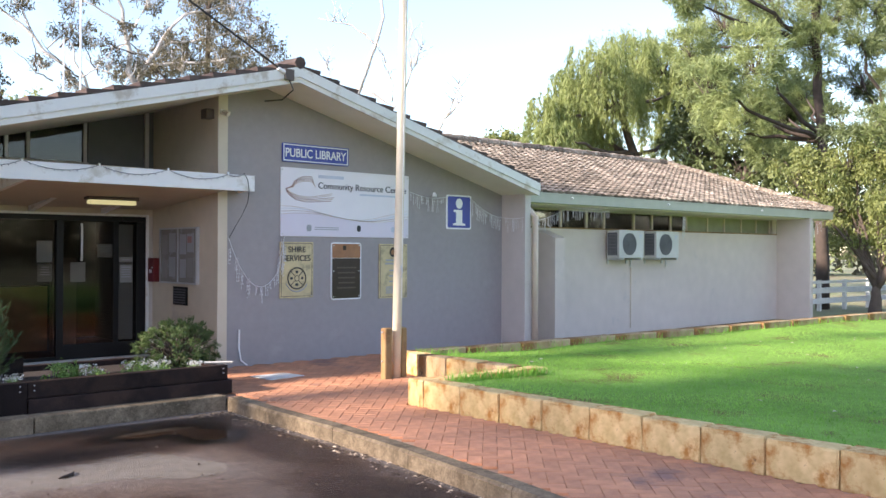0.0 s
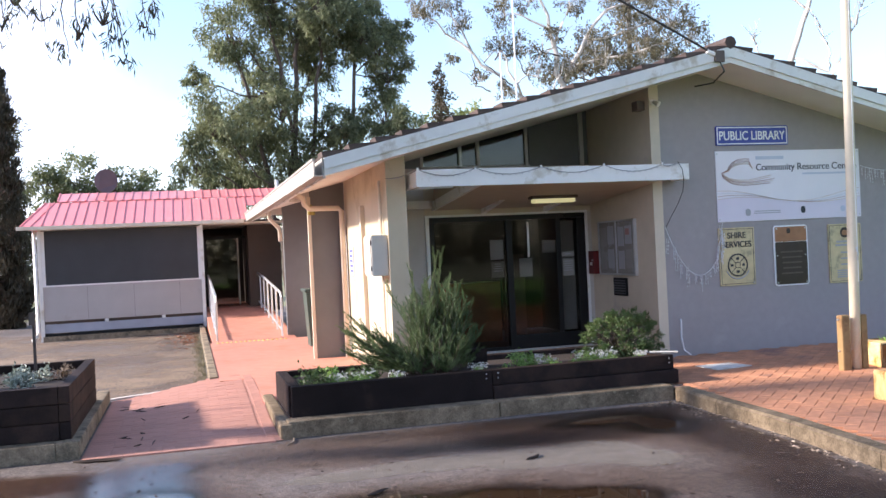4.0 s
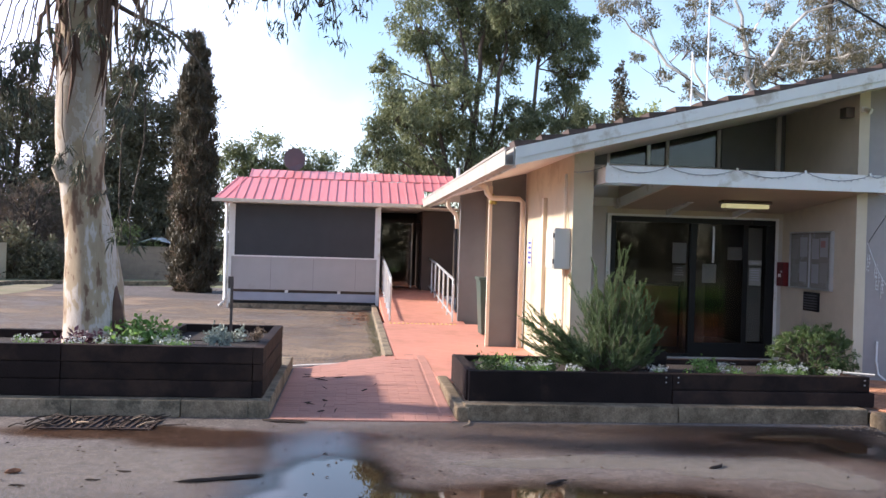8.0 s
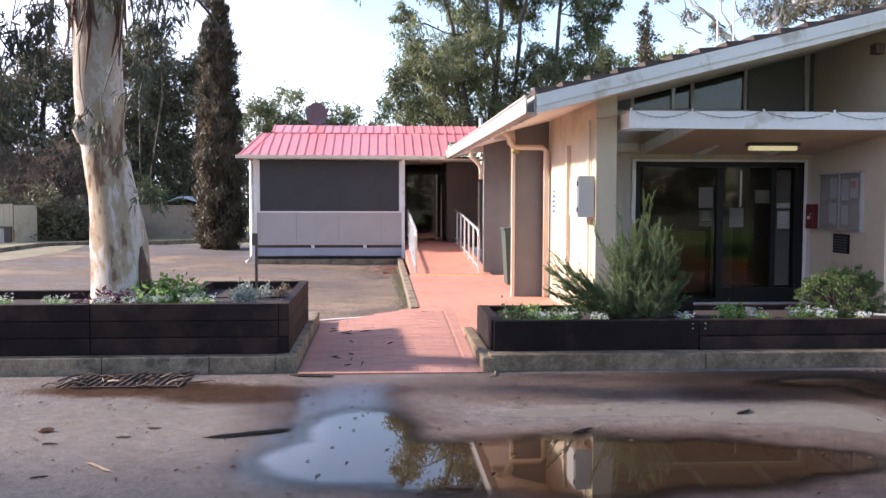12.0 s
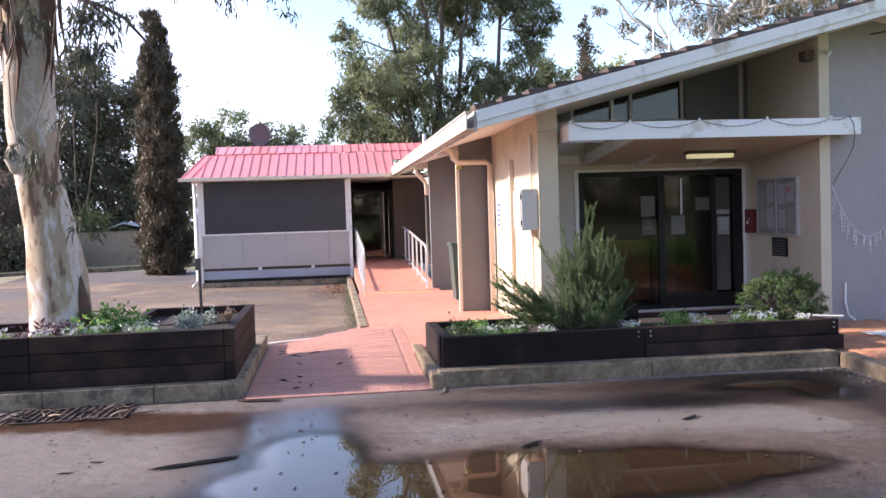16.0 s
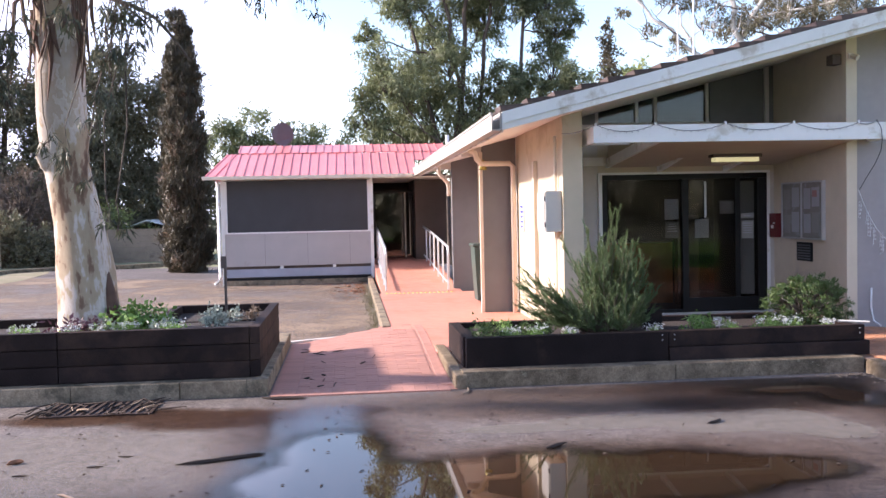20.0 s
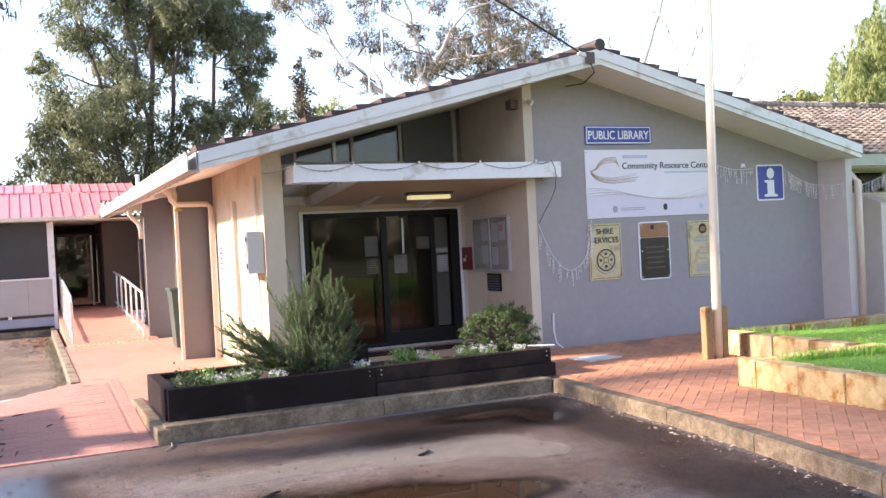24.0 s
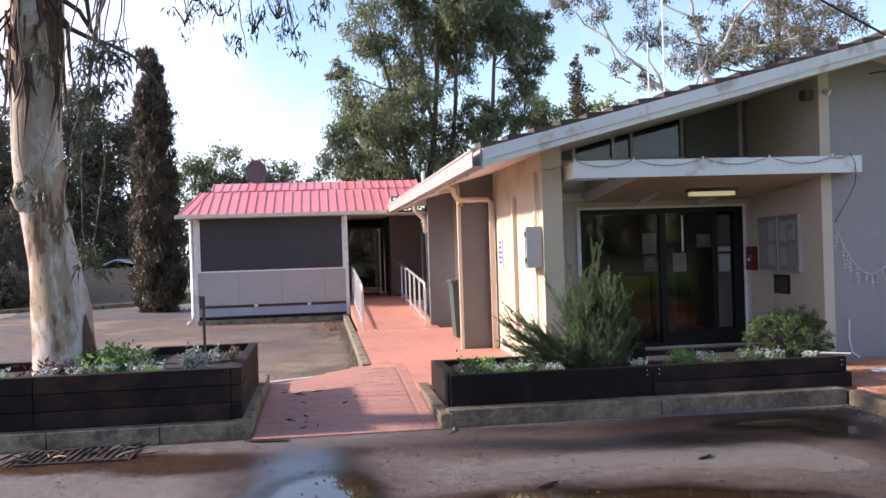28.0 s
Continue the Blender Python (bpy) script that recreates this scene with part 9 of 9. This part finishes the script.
tagged(raw("fallen_leaves", verts, faces, M_RUSTLEAF), "brown leaf litter heaped at the foot of the ramp", "leaves", kind="stuff")
blades("weeds", wd, 0.09, L_WOOD, "thin weeds along the walkway edge", 6, lean=0.6, wide=0.06)
# ---- roof tiles ----


def tile_mesh(name, w, l, t, material):
    """One curved roof tile: a raised roll, a pan and a thick lower edge; x across, y up the slope."""
    prof = [(-0.5, 0.0), (-0.36, 0.34), (-0.18, 0.5), (0.0, 0.34), (0.12, 0.05), (0.3, -0.02), (0.5, 0.0)]
    vs, fs = [], []
    for y, lift in ((0.0, t * 0.55), (l, 0.0)):
        for a, h in prof:
            vs.append((a * w, y, h * 0.045 + lift + t * 0.5))
    for a, h in prof:
        vs.append((a * w, 0.0, h * 0.045 - t * 0.45))
    n = len(prof)
    for i in range(n - 1):
        fs.append((i, i + 1, n + i + 1, n + i))
        fs.append((2 * n + i, 2 * n + i + 1, i + 1, i))
    me = bpy.data.meshes.new(name)
    me.from_pydata(vs, [], fs)
    me.materials.append(material)
    return me


TILE = tile_mesh("tile", 0.205, 0.29, 0.046, M_TILE)
e0, e1 = Vector((5.2, -0.40, 2.60)), Vector((5.2, 4.05, 4.05))
slope = (e1 - e0)
rows_n = 20
du = slope.normalized()
ang = math.atan2(du.z, du.y)
rnd = random.Random(31)
rest_v, rest_f = [], []
off = world_of(wing_roof)
count = 0
for r in range(rows_n):
    p = e0 + du * (slope.length * r / rows_n)
    xr = 17.25 - 0.90 * r / rows_n
    k = 0
    x = xr - 0.11
    x_stop = 5.62 if r < 1 else max(0.85, 5.62 - (p.z - 2.62) / SR) + 0.05
    x_stop = max(5.3, x_stop) if r < 2 else 5.3
    while x > x_stop:
        m = Matrix.Translation(Vector((x, p.y, p.z + 0.012 + rnd.uniform(-0.004, 0.004)))) @ Matrix.Rotation(ang, 4, "X") @ Matrix.Rotation(radians(rnd.uniform(-0.8, 0.8)), 4, "Z")
        if x < 9.8 and count < 300 and r < 16:
            ob = new("tile", TILE)
            ob.parent = wing_roof
            ob.matrix_local = Matrix.Translation(-off) @ m
            count += 1
        else:
            b0 = len(rest_v)
            rest_v += [m @ v.co for v in TILE.vertices]
            rest_f += [tuple(b0 + i for i in q.vertices) for q in TILE.polygons]
        x -= 0.202
raw("tiles", rest_v, rest_f, M_TILE, wing_roof, "rows of weathered roof tiles", "stuff")
for k in range(30):
    x = 5.4 + 0.375 * k
    if x < 16.3:
        part("ridge_tile", rod([(x, 4.05, 4.10), (x + 0.40, 4.05, 4.115)], [0.11, 0.12], 8), M_TILE, wing_roof)
for k in range(12):
    a = Vector((17.25, -0.40, 2.66)).lerp(Vector((16.35, 4.05, 4.11)), k / 12)
    b_ = Vector((17.25, -0.40, 2.66)).lerp(Vector((16.35, 4.05, 4.11)), (k + 1.1) / 12)
    part("hip_tile", rod([a, b_], [0.11, 0.09], 8), M_TILE, wing_roof)

# gable: verge tiles stepping along both barges, ridge caps, and the field behind them
for side in (-1, 1):
    ex, ez = (EAVE_L, 2.68) if side < 0 else (EAVE_R, 2.71)
    a, b_ = Vector((ex, 0, ez)), Vector((APEX_X, 0, APEX_Z))
    n = 17 if side < 0 else 15
    d = (b_ - a) / n
    fv, ff_ = [], []
    for k in range(n):
        p = a + d * k
        nrm = Vector((-d.z, 0, d.x)).normalized()
        if nrm.z < 0:
            nrm = -nrm
        bm = bmesh.new()
        q0, q1 = p + nrm * 0.095 + Vector((0, FRONT - 0.03, 0)), p + d * 1.06 + nrm * 0.035 + Vector((0, FRONT - 0.03, 0))
        prism(bm, [q0, q1, q1 - nrm * 0.022, q0 - nrm * 0.062], (0, 0.33, 0))
        part("verge_tile", bm, M_TILEDARK, gable_roof, "stepped dark verge tile" if k == 0 else "")
        bm = None
        q0 = p + nrm * 0.065 + Vector((0, FRONT + 0.31, 0))
        q1 = p + d * 1.05 + nrm * 0.03 + Vector((0, FRONT + 0.31, 0))
        b0 = len(fv)
        L = Vector((0, BACK - FRONT - 0.31, 0))
        fv += [q0, q1, q1 + L, q0 + L, q0 - nrm * 0.03, q0 - nrm * 0.03 + L]
        ff_ += [(b0, b0 + 1, b0 + 2, b0 + 3), (b0, b0 + 3, b0 + 5, b0 + 4)]
    raw("tiles", fv, ff_, M_TILEDARK, gable_roof, "courses of dark roof tiles", "stuff")
for k in range(34):
    y = FRONT - 0.05 + 0.39 * k
    part("ridge_cap", rod([(APEX_X, y, APEX_Z + 0.07), (APEX_X, y + 0.40, APEX_Z + 0.085)], [0.085, 0.075], 8), M_TILEDARK if k < 3 else M_TILE, gable_roof)

# ---- brick paving ----
BRICK_L, BRICK_W, BRICK_T = 0.226, 0.111, 0.05


def brick_mesh(material, name="brick", c=0.004):
    bm = bmesh.new()
    x, y = BRICK_L / 2, BRICK_W / 2
    lo = [bm.verts.new((sx * x, sy * y, -0.02)) for sx, sy in ((-1, -1), (1, -1), (1, 1), (-1, 1))]
    mid = [bm.verts.new((sx * x, sy * y, -c)) for sx, sy in ((-1, -1), (1, -1), (1, 1), (-1, 1))]
    top = [bm.verts.new((sx * (x - c), sy * (y - c), 0.0)) for sx, sy in ((-1, -1), (1, -1), (1, 1), (-1, 1))]
    bm.faces.new(top)
    for k in range(4):
        bm.faces.new([mid[k], mid[(k + 1) % 4], top[(k + 1) % 4], top[k]])
        bm.faces.new([lo[k], lo[(k + 1) % 4], mid[(k + 1) % 4], mid[k]])
    me = bpy.data.meshes.new(name)
    bm.to_mesh(me)
    bm.free()
    me.materials.append(material)
    return me


BRICK, REDBRICK = brick_mesh(M_BRICK), brick_mesh(M_REDPATH, "path_brick", 0.002)


def herringbone(x0, x1, y0, y1):
    """Centres and turns of bricks laid in a 45 degree herringbone over a rectangle."""
    out = []
    c = math.cos(math.pi / 4)
    u = 0.1145
    cx, cy = (x0 + x1) / 2, (y0 + y1) / 2
    R = int(((x1 - x0) + (y1 - y0)) / u) + 4
    for i in range(-R, R):
        for j in range(-R, R):
            m = (i - j) % 4
            if m == 0:
                px, py, a = i + 1.0, j + 0.5, 0.0
            elif m == 3:
                px, py, a = i + 0.5, j + 0.0 + 1.0, 90.0
                px, py = i + 0.5, j + 1.0
            else:
                continue
            wx, wy = cx + (px - py) * u * c, cy + (px + py) * u * c
            if x0 < wx < x1 and y0 < wy < y1:
                out.append((wx, wy, a + 45))
    return out


def pave(cells, ok, height, mesh, parent, near, limit, label):
    """Lays bricks; those nearest to a given spot become parts, the others are joined."""
    cells = [c for c in cells if ok(c[0], c[1])]
    cells.sort(key=lambda c: (c[0] - near[0]) ** 2 + (c[1] - near[1]) ** 2)
    rnd = random.Random(len(cells))
    off = world_of(parent)
    rv, rf = [], []
    for k, (x, y, a) in enumerate(cells):
        sx, sy = (height(x + 0.05, y) - height(x - 0.05, y)) * 10, (height(x, y + 0.05) - height(x, y - 0.05)) * 10
        tilt = Vector((0, 0, 1)).rotation_difference(Vector((-sx, -sy, 1)).normalized()).to_matrix().to_4x4()
        m = Matrix.Translation((x, y, height(x, y) + rnd.uniform(-0.0015, 0.0015))) @ tilt @ Matrix.Rotation(radians(a + rnd.uniform(-0.6, 0.6)), 4, "Z") @ Matrix.Rotation(radians(rnd.uniform(-0.5, 0.5)), 4, "X")
        if k < limit:
            ob = new("brick", mesh)
            ob.parent = parent
            ob.matrix_local = Matrix.Translation(-off) @ m
        else:
            b0 = len(rv)
            rv += [m @ v.co for v in mesh.vertices]
            rf += [tuple(b0 + i for i in q.vertices) for q in mesh.polygons]
    if rv:
        raw("bricks", rv, rf, mesh.materials[0], parent, label, "stuff")


def ok_right(x, y):
    if y < -2.15:
        return kerb_x(y) + 0.19 < x < (0.16 if y < -3.85 else 1.70)
    if y < -0.06:
        return x > -0.80 and x < 5.45
    return False


def ok_porch(x, y):
    return -3.3 < x < 0.03 and -0.5 < y < 1.9


pave(herringbone(-3.2, 5.6, -12.2, 0.0), ok_right, lambda x, y: 0.0, BRICK, paving_base, (-0.4, -4.6), 300, "herringbone of worn red paving bricks")
pave(herringbone(-3.4, 0.1, -0.5, 1.95), ok_porch, lambda x, y: 0.0, BRICK, paving_base, (-1.5, 0.5), 0, "porch floor of red bricks")


def ok_apron(x, y):
    back = 1.22 + (x + 7.0) * 0.46
    return -6.70 < x < -5.42 and -2.14 < y < back


cells = []
for j in range(60):
    for i in range(12):
        cells.append((-6.64 + 0.23 * i + (0.115 if j % 2 else 0), -2.10 + 0.1145 * j, 0.0))
pave(cells, ok_apron, apron_z, REDBRICK, apron, (-6.1, -1.6), 300, "joined red path bricks")
HALFBRICK = REDBRICK.copy()
HALFBRICK.transform(Matrix.Diagonal((0.47, 1, 1, 1)))
ends = [(x, -2.10 + 0.1145 * j, 0.0) for j in range(60) if j % 2 for x in (-6.697, -5.433)]
pave(ends, lambda x, y: y < 1.18 + (x + 7.0) * 0.46, apron_z, HALFBRICK, apron, (-6.1, -1.6), 300, "cut red path bricks")
# border courses laid across the edges
for j in range(28):
    y = -2.10 + 0.1145 * j
    ob = new("brick", REDBRICK)
    ob.parent = apron
    ob.location = (-6.872, y, apron_z(-6.872, y) + 0.001)
for j in range(17):
    y = -2.02 + 0.229 * j
    ob = new("brick", REDBRICK)
    ob.parent = apron
    ob.location = (-5.285, y, apron_z(-5.285, y) + 0.001)
    ob.rotation_euler = (0, -math.atan2(apron_z(-5.285, y + 0.1) - apron_z(-5.285, y - 0.1), 0.2), radians(90))
for i in range(15):
    ob = new("brick", REDBRICK)
    ob.parent = apron
    ob.location = (-6.93 + 0.1145 * i, -2.26, apron_z(-6.9, -2.26) + 0.001)
    ob.rotation_euler = (0, 0, radians(90))
